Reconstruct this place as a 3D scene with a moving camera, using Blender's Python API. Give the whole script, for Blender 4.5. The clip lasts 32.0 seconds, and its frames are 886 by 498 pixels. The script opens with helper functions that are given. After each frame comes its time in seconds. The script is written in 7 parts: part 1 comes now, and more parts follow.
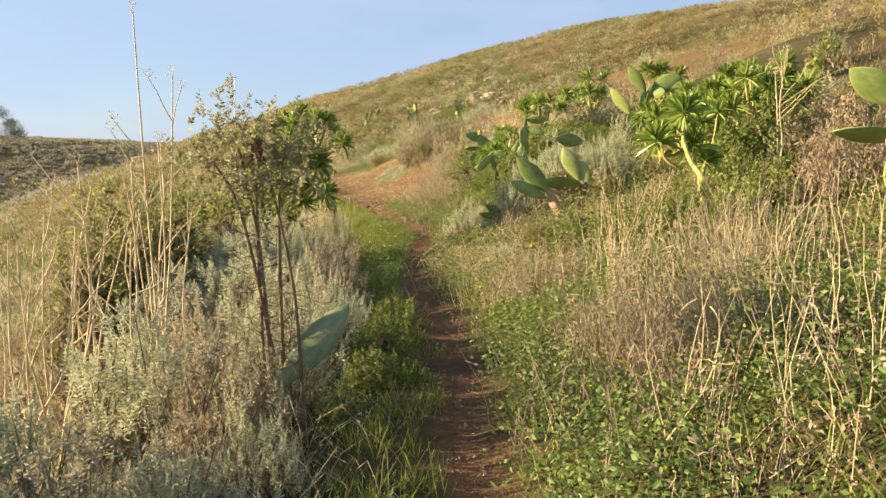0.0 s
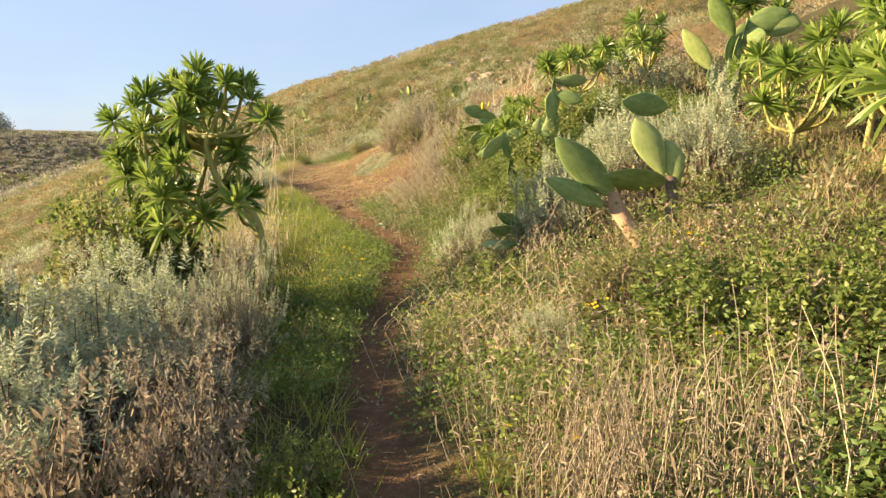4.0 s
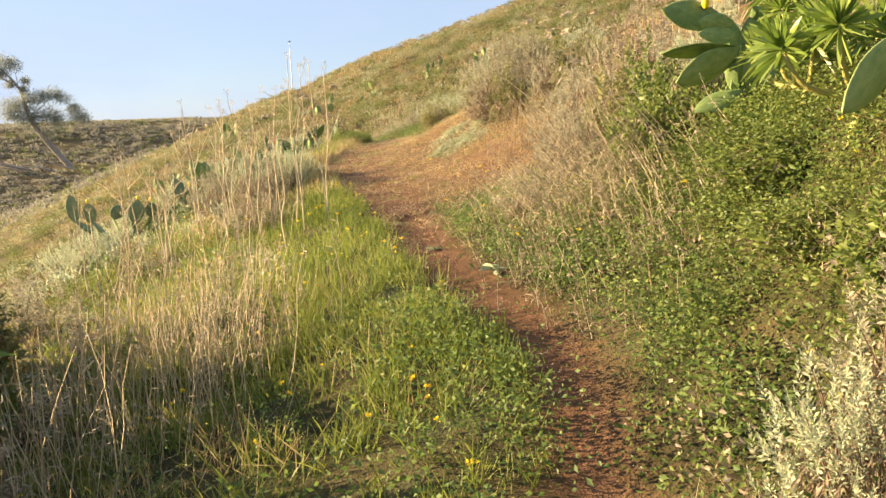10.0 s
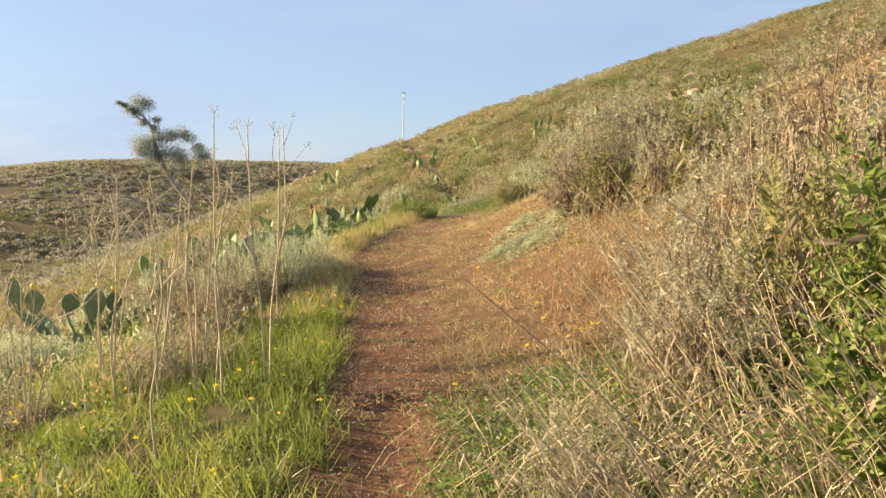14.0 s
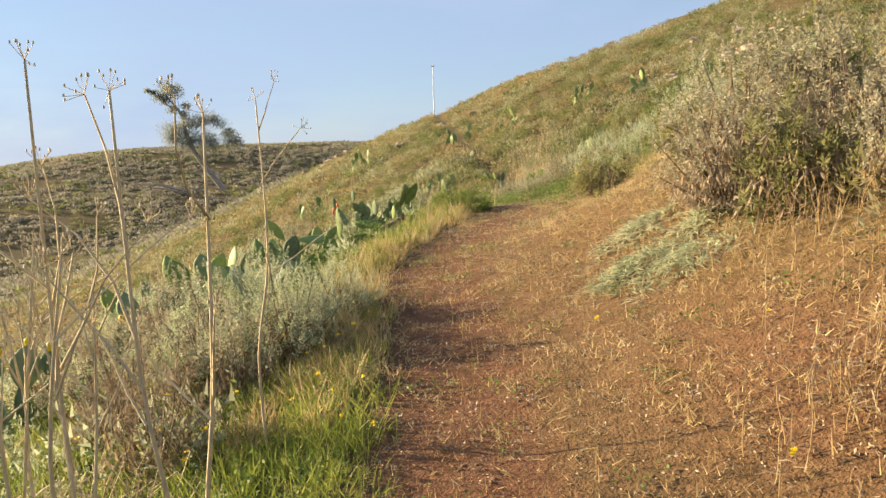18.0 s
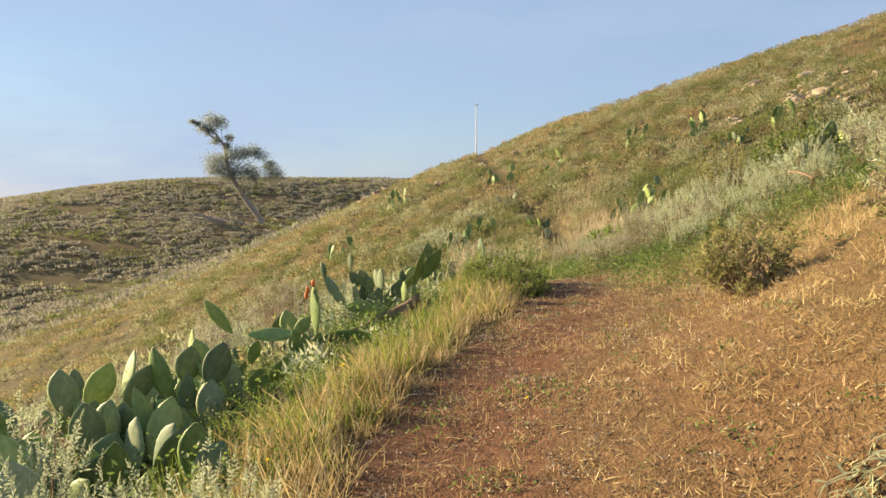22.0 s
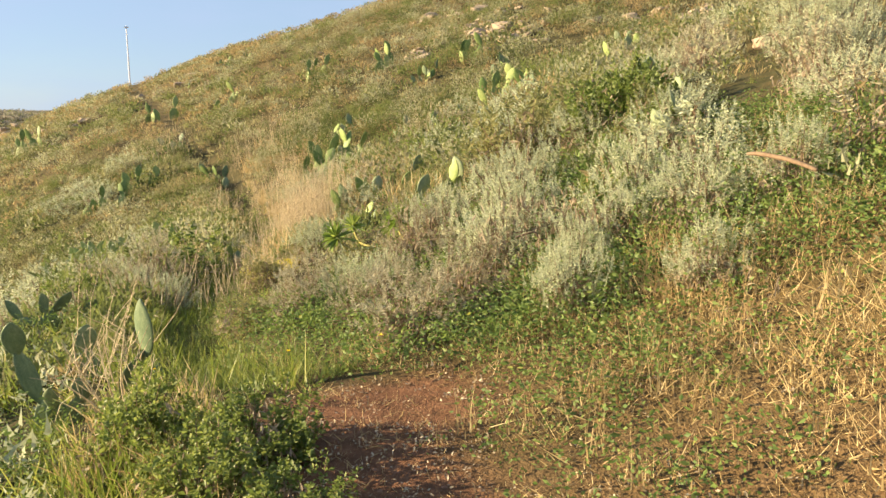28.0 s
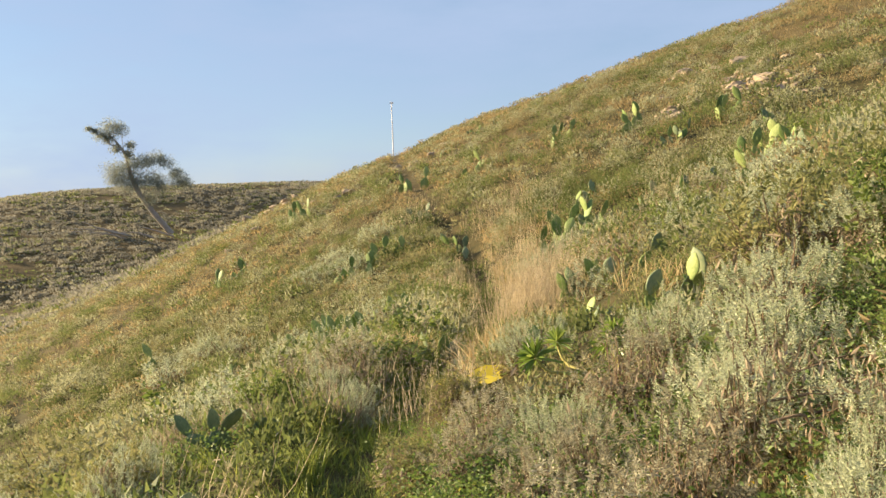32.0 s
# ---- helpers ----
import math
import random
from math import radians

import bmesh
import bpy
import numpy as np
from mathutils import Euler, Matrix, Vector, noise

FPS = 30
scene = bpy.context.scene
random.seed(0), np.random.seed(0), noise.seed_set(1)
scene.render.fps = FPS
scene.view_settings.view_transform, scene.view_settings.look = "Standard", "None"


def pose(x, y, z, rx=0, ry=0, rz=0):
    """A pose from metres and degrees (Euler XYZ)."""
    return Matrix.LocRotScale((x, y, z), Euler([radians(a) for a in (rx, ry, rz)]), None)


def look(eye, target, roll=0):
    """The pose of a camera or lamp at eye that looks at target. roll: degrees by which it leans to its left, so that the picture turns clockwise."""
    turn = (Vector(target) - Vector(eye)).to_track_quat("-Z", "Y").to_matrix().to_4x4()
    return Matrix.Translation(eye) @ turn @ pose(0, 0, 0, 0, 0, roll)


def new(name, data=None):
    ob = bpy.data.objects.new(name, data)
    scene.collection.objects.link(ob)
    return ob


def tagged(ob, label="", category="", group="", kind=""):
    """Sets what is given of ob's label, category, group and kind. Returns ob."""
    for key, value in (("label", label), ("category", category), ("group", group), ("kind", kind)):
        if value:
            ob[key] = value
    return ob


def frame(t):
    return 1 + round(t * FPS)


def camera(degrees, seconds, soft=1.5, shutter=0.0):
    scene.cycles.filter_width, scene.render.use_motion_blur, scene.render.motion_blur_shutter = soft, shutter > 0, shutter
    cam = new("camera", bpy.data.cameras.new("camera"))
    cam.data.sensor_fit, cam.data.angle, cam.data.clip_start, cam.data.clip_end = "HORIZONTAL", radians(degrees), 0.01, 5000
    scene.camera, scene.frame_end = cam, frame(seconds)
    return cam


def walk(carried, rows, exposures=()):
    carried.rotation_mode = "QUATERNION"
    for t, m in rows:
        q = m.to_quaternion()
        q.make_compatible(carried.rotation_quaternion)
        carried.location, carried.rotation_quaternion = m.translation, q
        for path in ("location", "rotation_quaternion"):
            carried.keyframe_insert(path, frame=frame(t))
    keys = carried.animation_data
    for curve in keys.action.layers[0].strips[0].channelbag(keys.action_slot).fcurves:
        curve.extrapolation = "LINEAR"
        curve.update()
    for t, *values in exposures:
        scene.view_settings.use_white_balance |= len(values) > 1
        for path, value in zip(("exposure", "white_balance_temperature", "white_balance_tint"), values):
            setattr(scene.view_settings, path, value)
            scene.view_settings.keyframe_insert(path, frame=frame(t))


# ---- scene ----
cam = camera(58.8, 32.0, soft=1.5)
# seconds, eye x y z, yaw, pitch, roll in degrees
PATH = [
    (0, -0.04, -0.01, 1.49, -16.30, -5.97, 1.71), (0.5, 0.09, 0.52, 1.48, -15.78, -6.07, 1.77), (1, 0.24, 1.01, 1.44, -16.57, -6.35, 0.51),
    (1.5, 0.41, 1.51, 1.46, -16.48, -7.48, 0.28), (2, 0.55, 1.99, 1.49, -16.95, -7.11, 1.21), (2.5, 0.74, 2.51, 1.46, -17.19, -6.64, 1.74),
    (4.5, 1.46, 4.68, 1.53, -16.17, -7.12, 0.34), (5, 1.64, 5.17, 1.54, -16.18, -7.53, 0.34), (5.5, 1.76, 5.69, 1.53, -12.32, -8.65, 0.27),
    (6, 1.87, 6.18, 1.59, -10.92, -9.70, 0.68), (6.5, 1.96, 6.61, 1.65, -8.10, -9.73, 0.49), (7, 1.98, 7.13, 1.68, -6.26, -8.94, 0.45),
    (7.5, 2.04, 7.60, 1.63, -6.18, -8.55, -0.80), (8, 2.10, 8.17, 1.60, -6.29, -7.83, -0.39), (8.5, 2.14, 8.73, 1.53, -8.12, -8.28, 0.53),
    (9, 2.20, 9.30, 1.50, -6.19, -8.65, -1.60), (9.5, 2.21, 9.84, 1.48, -7.16, -8.68, -1.47), (10, 2.35, 10.41, 1.46, -10.71, -9.02, -2.41),
    (10.5, 2.49, 10.95, 1.46, -11.54, -8.05, -1.42), (11, 2.65, 11.51, 1.49, -14.02, -7.10, 0.45), (11.5, 2.85, 12.03, 1.55, -14.78, -5.92, 0.26),
    (12, 2.98, 12.54, 1.59, -15.25, -4.30, 1.79), (12.5, 3.28, 13.02, 1.65, -16.29, -4.81, 1.88), (13, 3.40, 13.34, 1.68, -13.98, -6.01, 2.32),
    (13.5, 3.53, 13.75, 1.74, -10.70, -6.04, 2.65), (14, 3.65, 14.16, 1.85, -3.05, -5.09, 0.67), (14.5, 3.59, 14.52, 1.85, 1.67, -5.34, 1.20),
    (16.5, 3.46, 16.20, 1.94, 2.02, -6.61, -2.50), (17, 3.43, 16.56, 1.93, 1.93, -7.68, -1.76), (17.5, 3.44, 16.92, 1.94, -0.47, -7.93, -1.37),
    (18, 3.46, 17.39, 1.99, -0.47, -6.94, -1.91), (18.5, 3.46, 17.87, 2.03, -0.10, -5.71, -0.85), (19, 3.54, 18.39, 2.03, 0.52, -5.55, -1.23),
    (19.5, 3.53, 18.88, 2.07, 0.72, -5.42, -1.03), (20, 3.57, 19.34, 2.08, 0.80, -4.90, -1.18), (20.5, 3.58, 19.79, 2.09, 2.68, -3.88, -1.22),
    (21, 3.56, 20.28, 2.11, 3.12, -4.05, -0.68), (21.5, 3.59, 20.82, 2.14, 3.03, -4.69, -0.58), (22, 3.54, 21.34, 2.13, 2.27, -4.10, 0.02),
    (22.5, 3.52, 21.87, 2.13, 1.63, -3.23, -1.16), (23, 3.44, 22.35, 2.11, 1.93, -2.95, -1.50), (23.5, 3.40, 22.78, 2.09, 1.85, -4.33, -0.65),
    (24, 3.40, 23.35, 2.13, 0.58, -5.02, -0.06), (24.5, 3.35, 23.83, 2.15, -2.48, -4.77, 0.80), (25, 3.33, 24.36, 2.18, -3.03, -4.86, 0.08),
    (25.5, 3.23, 24.85, 2.17, -6.08, -5.40, 1.37), (26, 3.20, 25.22, 2.19, -11.75, -6.32, 1.22), (26.5, 3.25, 25.75, 2.23, -15.38, -6.27, 1.05),
    (28.5, 3.81, 27.12, 2.65, -22.40, -9.46, -0.04), (29, 3.98, 27.48, 2.67, -22.41, -8.82, 1.65), (29.5, 4.15, 27.77, 2.70, -22.31, -6.22, 1.63),
    (30, 4.32, 28.07, 2.75, -19.80, -4.81, 0.88), (30.5, 4.41, 28.34, 2.75, -16.35, -4.55, 1.51), (31, 4.51, 28.47, 2.76, -9.25, -4.00, 0.23),
    (31.5, 4.53, 28.48, 2.81, -4.03, -3.95, -0.91), (32, 4.54, 28.45, 2.84, -3.07, -4.32, -2.08),
]
walk(cam, [(t, pose(x, y, z, 90 + pitch, 0, yaw) @ pose(0, 0, 0, 0, 0, roll)) for t, x, y, z, yaw, pitch, roll in PATH],
     [(0, 1.9, 6550, 11), (4.5, 2.05, 6600, 11), (6, 2.15, 6700, 12), (9, 2.14, 6850, 13), (11, 1.95, 6600, 11), (12, 1.88, 6550, 10), (14, 1.84, 6500, 10), (16.5, 1.66, 6500, 10), (18, 1.78, 6500, 10), (21, 1.76, 6450, 9), (22, 1.68, 6450, 9), (23, 1.93, 6450, 9), (24, 1.80, 6450, 9), (26, 1.80, 6450, 9), (29, 1.90, 6450, 9), (31, 1.82, 6450, 9), (32, 1.72, 6450, 9)])

# ---- sky and sun ----
SUN_ELEVATION, SUN_AZIMUTH = radians(15.5), math.atan2(-0.93, 0.37)
world = bpy.data.worlds.new("sky")
scene.world = world
world.use_nodes = True
sky = world.node_tree.nodes.new("ShaderNodeTexSky")
sky.sky_type, sky.sun_disc = "NISHITA", False
sky.sun_elevation, sky.sun_rotation = SUN_ELEVATION, SUN_AZIMUTH
sky.air_density, sky.dust_density, sky.ozone_density = 1.0, 0.35, 3.0
background = world.node_tree.nodes["Background"]
background.inputs["Strength"].default_value = 0.0475
veil = world.node_tree.nodes.new("ShaderNodeMix")  # thin sea mist over the whole sky
veil.data_type = "RGBA"
mist = world.node_tree.nodes.new("ShaderNodeTexNoise")
mist.inputs["Scale"].default_value, mist.inputs["Detail"].default_value, mist.inputs["Roughness"].default_value = 2.6, 6, 0.6
thick = world.node_tree.nodes.new("ShaderNodeMapRange")
for key, value in ((1, 0.3), (2, 0.7), (3, 0.5), (4, 0.94)):
    thick.inputs[key].default_value = value
where = world.node_tree.nodes.new("ShaderNodeTexCoord")
stretch = world.node_tree.nodes.new("ShaderNodeMapping")
stretch.inputs["Scale"].default_value = (1, 1, 3.2)
world.node_tree.links.new(where.outputs["Generated"], stretch.inputs["Vector"])
world.node_tree.links.new(stretch.outputs[0], mist.inputs["Vector"])
world.node_tree.links.new(mist.outputs["Fac"], thick.inputs[0])
world.node_tree.links.new(thick.outputs[0], veil.inputs[0])
veil.inputs[7].default_value = (3.1, 3.85, 5.3, 1)
world.node_tree.links.new(sky.outputs[0], veil.inputs[6])
world.node_tree.links.new(veil.outputs[2], background.inputs["Color"])
sun = new("sun", bpy.data.lights.new("sun", "SUN"))
sun.data.energy, sun.data.angle, sun.data.color = 5.0, radians(0.6), (1.0, 0.765, 0.48)
toward_sun = Vector((math.sin(SUN_AZIMUTH) * math.cos(SUN_ELEVATION), math.cos(SUN_AZIMUTH) * math.cos(SUN_ELEVATION), math.sin(SUN_ELEVATION)))
sun.matrix_world = look(toward_sun * 50, (0, 0, 0))

# ---- materials ----
def material(name, build):
    m = bpy.data.materials.new(name)
    m.use_nodes = True
    nt = m.node_tree
    nt.nodes.clear()
    out = nt.nodes.new("ShaderNodeOutputMaterial")
    nt.links.new(build(nt), out.inputs["Surface"])
    return m


def node(nt, kind, ins=None, **props):
    n = nt.nodes.new(kind)
    if "operation" in props:
        n.operation = props["operation"]
    if "use_clamp" in props:
        n.use_clamp = props["use_clamp"]
    if "data_type" in props:
        n.data_type, n.blend_type = props["data_type"], props["blend_type"]
    if "attribute_name" in props:
        n.attribute_name = props["attribute_name"]
    for k, v in (ins or {}).items():
        if isinstance(v, bpy.types.NodeSocket):
            nt.links.new(v, n.inputs[k])
        else:
            n.inputs[k].default_value = v
    return n


def ramp(nt, fac, stops):
    n = node(nt, "ShaderNodeValToRGB", {"Fac": fac})
    el = n.color_ramp.elements
    while len(el) < len(stops):
        el.new(0.5)
    for e, (p, c) in zip(el, stops):
        e.position, e.color = p, (*c, 1)
    return n.outputs["Color"]


def mix(nt, fac, a, b, blend="MIX"):
    n = node(nt, "ShaderNodeMix", data_type="RGBA", blend_type=blend)
    for sock, v in ((n.inputs[0], fac), (n.inputs[6], a), (n.inputs[7], b)):
        if isinstance(v, bpy.types.NodeSocket):
            nt.links.new(v, sock)
        else:
            sock.default_value = (*v, 1) if isinstance(v, tuple) else v
    return n.outputs[2]


def noise_tex(nt, scale, detail=4, rough=0.6, coord="Object"):
    tc = node(nt, "ShaderNodeTexCoord")
    return node(nt, "ShaderNodeTexNoise", {"Vector": tc.outputs[coord], "Scale": scale, "Detail": detail, "Roughness": rough}).outputs["Fac"]


def leaf_material(name, stops, through_light=0.35, rough=0.6, grain=9.0, per_object=0.0, vary=0.42):
    """Leaf tissue: a hue of its own for each leaf, blotches, and light that shines through."""
    def build(nt):
        isl = node(nt, "ShaderNodeNewGeometry").outputs["Random Per Island"]
        nz = noise_tex(nt, grain, 3)
        f = node(nt, "ShaderNodeMath", {0: isl, 1: vary, 2: 0.21 - vary / 2}, operation="MULTIPLY_ADD").outputs[0]
        g = node(nt, "ShaderNodeMath", {0: nz, 1: 0.75, 2: f}, operation="MULTIPLY_ADD").outputs[0]
        if per_object:
            r = node(nt, "ShaderNodeObjectInfo").outputs["Random"]
            r2 = node(nt, "ShaderNodeMath", {0: r, 1: -0.5}, operation="ADD").outputs[0]
            g = node(nt, "ShaderNodeMath", {0: r2, 1: per_object, 2: g}, operation="MULTIPLY_ADD").outputs[0]
        col = ramp(nt, g, stops)
        p = node(nt, "ShaderNodeBsdfPrincipled", {"Base Color": col, "Roughness": rough, "Specular IOR Level": 0.35})
        tr = node(nt, "ShaderNodeBsdfTranslucent", {"Color": col})
        return node(nt, "ShaderNodeMixShader", {0: through_light, 1: p.outputs[0], 2: tr.outputs[0]}).outputs[0]
    return material(name, build)


def solid_material(name, stops, scale=6.0, rough=0.8, bump=0.3, bump_scale=30.0, spec=0.3):
    def build(nt):
        nz = noise_tex(nt, scale, 5)
        r = node(nt, "ShaderNodeNewGeometry").outputs["Random Per Island"]
        f = node(nt, "ShaderNodeMath", {0: r, 1: 0.25, 2: nz}, operation="MULTIPLY_ADD").outputs[0]
        b = node(nt, "ShaderNodeBump", {"Strength": bump, "Distance": 0.02, "Height": noise_tex(nt, bump_scale, 4)})
        p = node(nt, "ShaderNodeBsdfPrincipled", {"Base Color": ramp(nt, f, stops), "Roughness": rough, "Specular IOR Level": spec, "Normal": b.outputs[0]})
        return p.outputs[0]
    return material(name, build)


def cactus_material(name, dark, light, edge):
    """Waxy skin with rows of pale areoles, pitted and dusty."""
    def build(nt):
        tc = node(nt, "ShaderNodeTexCoord").outputs["Object"]
        vor = node(nt, "ShaderNodeTexVoronoi", {"Vector": tc, "Scale": 26.0, "Randomness": 0.35})
        dots = ramp(nt, vor.outputs["Distance"], [(0.0, (1, 1, 1)), (0.16, (0.8, 0.8, 0.8)), (0.24, (0, 0, 0))])
        r = node(nt, "ShaderNodeObjectInfo").outputs["Random"]
        nz = noise_tex(nt, 5, 5)
        f = node(nt, "ShaderNodeMath", {0: r, 1: 0.45, 2: nz}, operation="MULTIPLY_ADD").outputs[0]
        base = ramp(nt, f, [(0.35, dark), (0.75, light), (1.0, edge)])
        scars = ramp(nt, noise_tex(nt, 14, 6, 0.7), [(0.0, (0, 0, 0)), (0.66, (0, 0, 0)), (0.74, (1, 1, 1))])
        col = mix(nt, scars, base, (0.30, 0.26, 0.12))
        half = node(nt, "ShaderNodeMath", {0: dots, 1: 0.55}, operation="MULTIPLY").outputs[0]
        col = mix(nt, half, col, (0.42, 0.42, 0.26))
        bmp = node(nt, "ShaderNodeBump", {"Strength": 0.35, "Distance": 0.006, "Height": dots})
        p = node(nt, "ShaderNodeBsdfPrincipled", {"Base Color": col, "Roughness": 0.6, "Specular IOR Level": 0.28, "Normal": bmp.outputs[0],
                                                  "Subsurface Weight": 0.0})
        return p.outputs[0]
    return material(name, build)


def ground_material():
    """Red earth where it is worn bare; elsewhere moss, low herbs and litter in patches of every size, darkened in
    colour as shade between plants.
    """
    def build(nt):
        soil = node(nt, "ShaderNodeAttribute", attribute_name="bare").outputs["Fac"]
        dry = node(nt, "ShaderNodeAttribute", attribute_name="dry").outputs["Fac"]
        n1, n2, n3, n4 = noise_tex(nt, 2.2, 8, 0.65), noise_tex(nt, 14, 6, 0.7), noise_tex(nt, 0.16, 5, 0.6), noise_tex(nt, 0.9, 9, 0.72)
        earth = ramp(nt, n2, [(0.25, (0.070, 0.034, 0.017)), (0.5, (0.155, 0.076, 0.038)), (0.75, (0.26, 0.145, 0.078))])
        vor = node(nt, "ShaderNodeTexVoronoi", {"Vector": node(nt, "ShaderNodeTexCoord").outputs["Object"], "Scale": 34.0})
        crumbs = ramp(nt, vor.outputs["Distance"], [(0.1, (0.28, 0.17, 0.10)), (0.3, (0.12, 0.058, 0.032))])
        earth = mix(nt, 0.35, earth, crumbs)
        straw = ramp(nt, n2, [(0.25, (0.075, 0.046, 0.02)), (0.5, (0.17, 0.112, 0.048)), (0.75, (0.32, 0.23, 0.105))])
        # Dark stops: leaf mould, plus shade between plants put into the colour.
        green = ramp(nt, n1, [(0.3, (0.016, 0.018, 0.007)), (0.45, (0.034, 0.038, 0.013)), (0.58, (0.058, 0.060, 0.022)), (0.72, (0.10, 0.088, 0.038))])
        hush = ramp(nt, n4, [(0.36, (0.02, 0.022, 0.009)), (0.46, (0.055, 0.055, 0.02)), (0.54, (0.11, 0.085, 0.035)), (0.62, (0.08, 0.09, 0.045)), (0.7, (0.19, 0.145, 0.07))])
        green = mix(nt, 0.5, green, hush)
        wide = node(nt, "ShaderNodeMath", {0: n3, 1: 0.9, 2: -0.47}, operation="MULTIPLY_ADD").outputs[0]
        d2 = node(nt, "ShaderNodeMath", {0: dry, 1: wide}, operation="ADD", use_clamp=True).outputs[0]
        cover = mix(nt, d2, green, straw)
        edge = node(nt, "ShaderNodeMath", {0: n2, 1: 0.9, 2: -0.45}, operation="MULTIPLY_ADD").outputs[0]
        edge2 = node(nt, "ShaderNodeMath", {0: n1, 1: 0.7, 2: -0.35}, operation="MULTIPLY_ADD").outputs[0]
        s2 = node(nt, "ShaderNodeMath", {0: soil, 1: edge}, operation="ADD").outputs[0]
        s3 = node(nt, "ShaderNodeMath", {0: s2, 1: edge2}, operation="ADD", use_clamp=True).outputs[0]
        col = mix(nt, s3, cover, earth)
        h = node(nt, "ShaderNodeMath", {0: n2, 1: noise_tex(nt, 60, 3), 2: 0.0}, operation="ADD").outputs[0]
        bmp = node(nt, "ShaderNodeBump", {"Strength": 0.9, "Distance": 0.03, "Height": h})
        return node(nt, "ShaderNodeBsdfPrincipled", {"Base Color": col, "Roughness": 0.95, "Specular IOR Level": 0.15, "Normal": bmp.outputs[0]}).outputs[0]
    return material("hillside_earth", build)


M_GROUND = ground_material()
M_SILVER = leaf_material("silver_leaf", [(0.15, (0.19, 0.215, 0.12)), (0.5, (0.38, 0.415, 0.255)), (0.9, (0.56, 0.585, 0.39))], 0.36, 0.85, 6, 0.2)
M_FADED = leaf_material("faded_leaf", [(0.15, (0.15, 0.125, 0.075)), (0.5, (0.30, 0.275, 0.175)), (0.9, (0.47, 0.45, 0.31))], 0.34, 0.85, 6, 0.25)
M_TAN = leaf_material("withered_leaf", [(0.1, (0.12, 0.08, 0.045)), (0.5, (0.25, 0.195, 0.125)), (0.95, (0.43, 0.36, 0.25))], 0.28, 0.8, 6, 0.2)
M_OLIVE = leaf_material("olive_leaf", [(0.1, (0.07, 0.085, 0.03)), (0.5, (0.19, 0.20, 0.07)), (0.95, (0.36, 0.33, 0.14))], 0.48, 0.75, 6, 0.25)
M_WEED = leaf_material("weed_leaf", [(0.1, (0.045, 0.085, 0.018)), (0.5, (0.11, 0.175, 0.04)), (0.85, (0.21, 0.275, 0.07)), (0.99, (0.45, 0.41, 0.08))], 0.45, 0.55, 4)
M_BUSH = leaf_material("bush_leaf", [(0.1, (0.05, 0.085, 0.018)), (0.5, (0.135, 0.185, 0.04)), (0.9, (0.28, 0.32, 0.08))], 0.45, 0.5, 4, 0.2)
M_GRASS = leaf_material("green_grass", [(0.1, (0.06, 0.10, 0.014)), (0.5, (0.17, 0.225, 0.035)), (0.9, (0.37, 0.37, 0.09))], 0.45, 0.5, 1.5)
M_STRAW = leaf_material("dry_grass", [(0.1, (0.22, 0.145, 0.06)), (0.5, (0.42, 0.315, 0.145)), (0.9, (0.60, 0.50, 0.27))], 0.35, 0.6, 1.5)
M_RUST = leaf_material("rusty_grass", [(0.1, (0.25, 0.14, 0.055)), (0.5, (0.40, 0.285, 0.135)), (0.9, (0.53, 0.42, 0.215))], 0.4, 0.6, 1.5)
M_GREY = leaf_material("grey_straw", [(0.1, (0.16, 0.125, 0.08)), (0.5, (0.33, 0.27, 0.18)), (0.9, (0.50, 0.44, 0.31))], 0.2, 0.7, 2)
M_KLEINIA = leaf_material("kleinia_leaf", [(0.1, (0.06, 0.115, 0.018)), (0.5, (0.165, 0.245, 0.04)), (0.9, (0.34, 0.40, 0.095))], 0.38, 0.38, 5, 0.2)
M_YELLOW = leaf_material("yellow_petal", [(0.2, (0.75, 0.48, 0.01)), (0.8, (0.9, 0.72, 0.04))], 0.4, 0.5)
M_EUCALYPT = leaf_material("far_tree_leaf", [(0.2, (0.17, 0.185, 0.14)), (0.8, (0.31, 0.335, 0.26))], 0.5, 0.6)
# Pale grey tones put distant haze into the far scrub's colour.
M_HAZED_HILL = leaf_material("hazed_hill_scrub", [(0.2, (0.14, 0.135, 0.105)), (0.5, (0.23, 0.22, 0.17)), (0.9, (0.33, 0.32, 0.25))], 0.5, 0.9, 0.06, vary=0.1)
M_DRAB_GREY = leaf_material("drab_grey_scrub", [(0.2, (0.142, 0.153, 0.077)), (0.5, (0.283, 0.289, 0.159)), (0.9, (0.448, 0.437, 0.271))], 0.48, 0.85, 0.9, vary=0.16)
M_DRAB_OLIVE = leaf_material("drab_olive_scrub", [(0.2, (0.080, 0.086, 0.036)), (0.5, (0.190, 0.186, 0.084)), (0.9, (0.335, 0.305, 0.150))], 0.48, 0.85, 0.9, vary=0.16)
M_DRAB_TAN = leaf_material("drab_dry_scrub", [(0.2, (0.118, 0.088, 0.038)), (0.5, (0.271, 0.206, 0.094)), (0.9, (0.448, 0.354, 0.183))], 0.48, 0.85, 0.9, vary=0.16)
M_DRAB_GREEN = leaf_material("drab_green_scrub", [(0.2, (0.053, 0.077, 0.021)), (0.5, (0.124, 0.153, 0.047)), (0.9, (0.236, 0.260, 0.088))], 0.48, 0.85, 0.9, vary=0.16)
M_TWIG = solid_material("twig_bark", [(0.3, (0.085, 0.055, 0.032)), (0.7, (0.20, 0.14, 0.085))], 20)
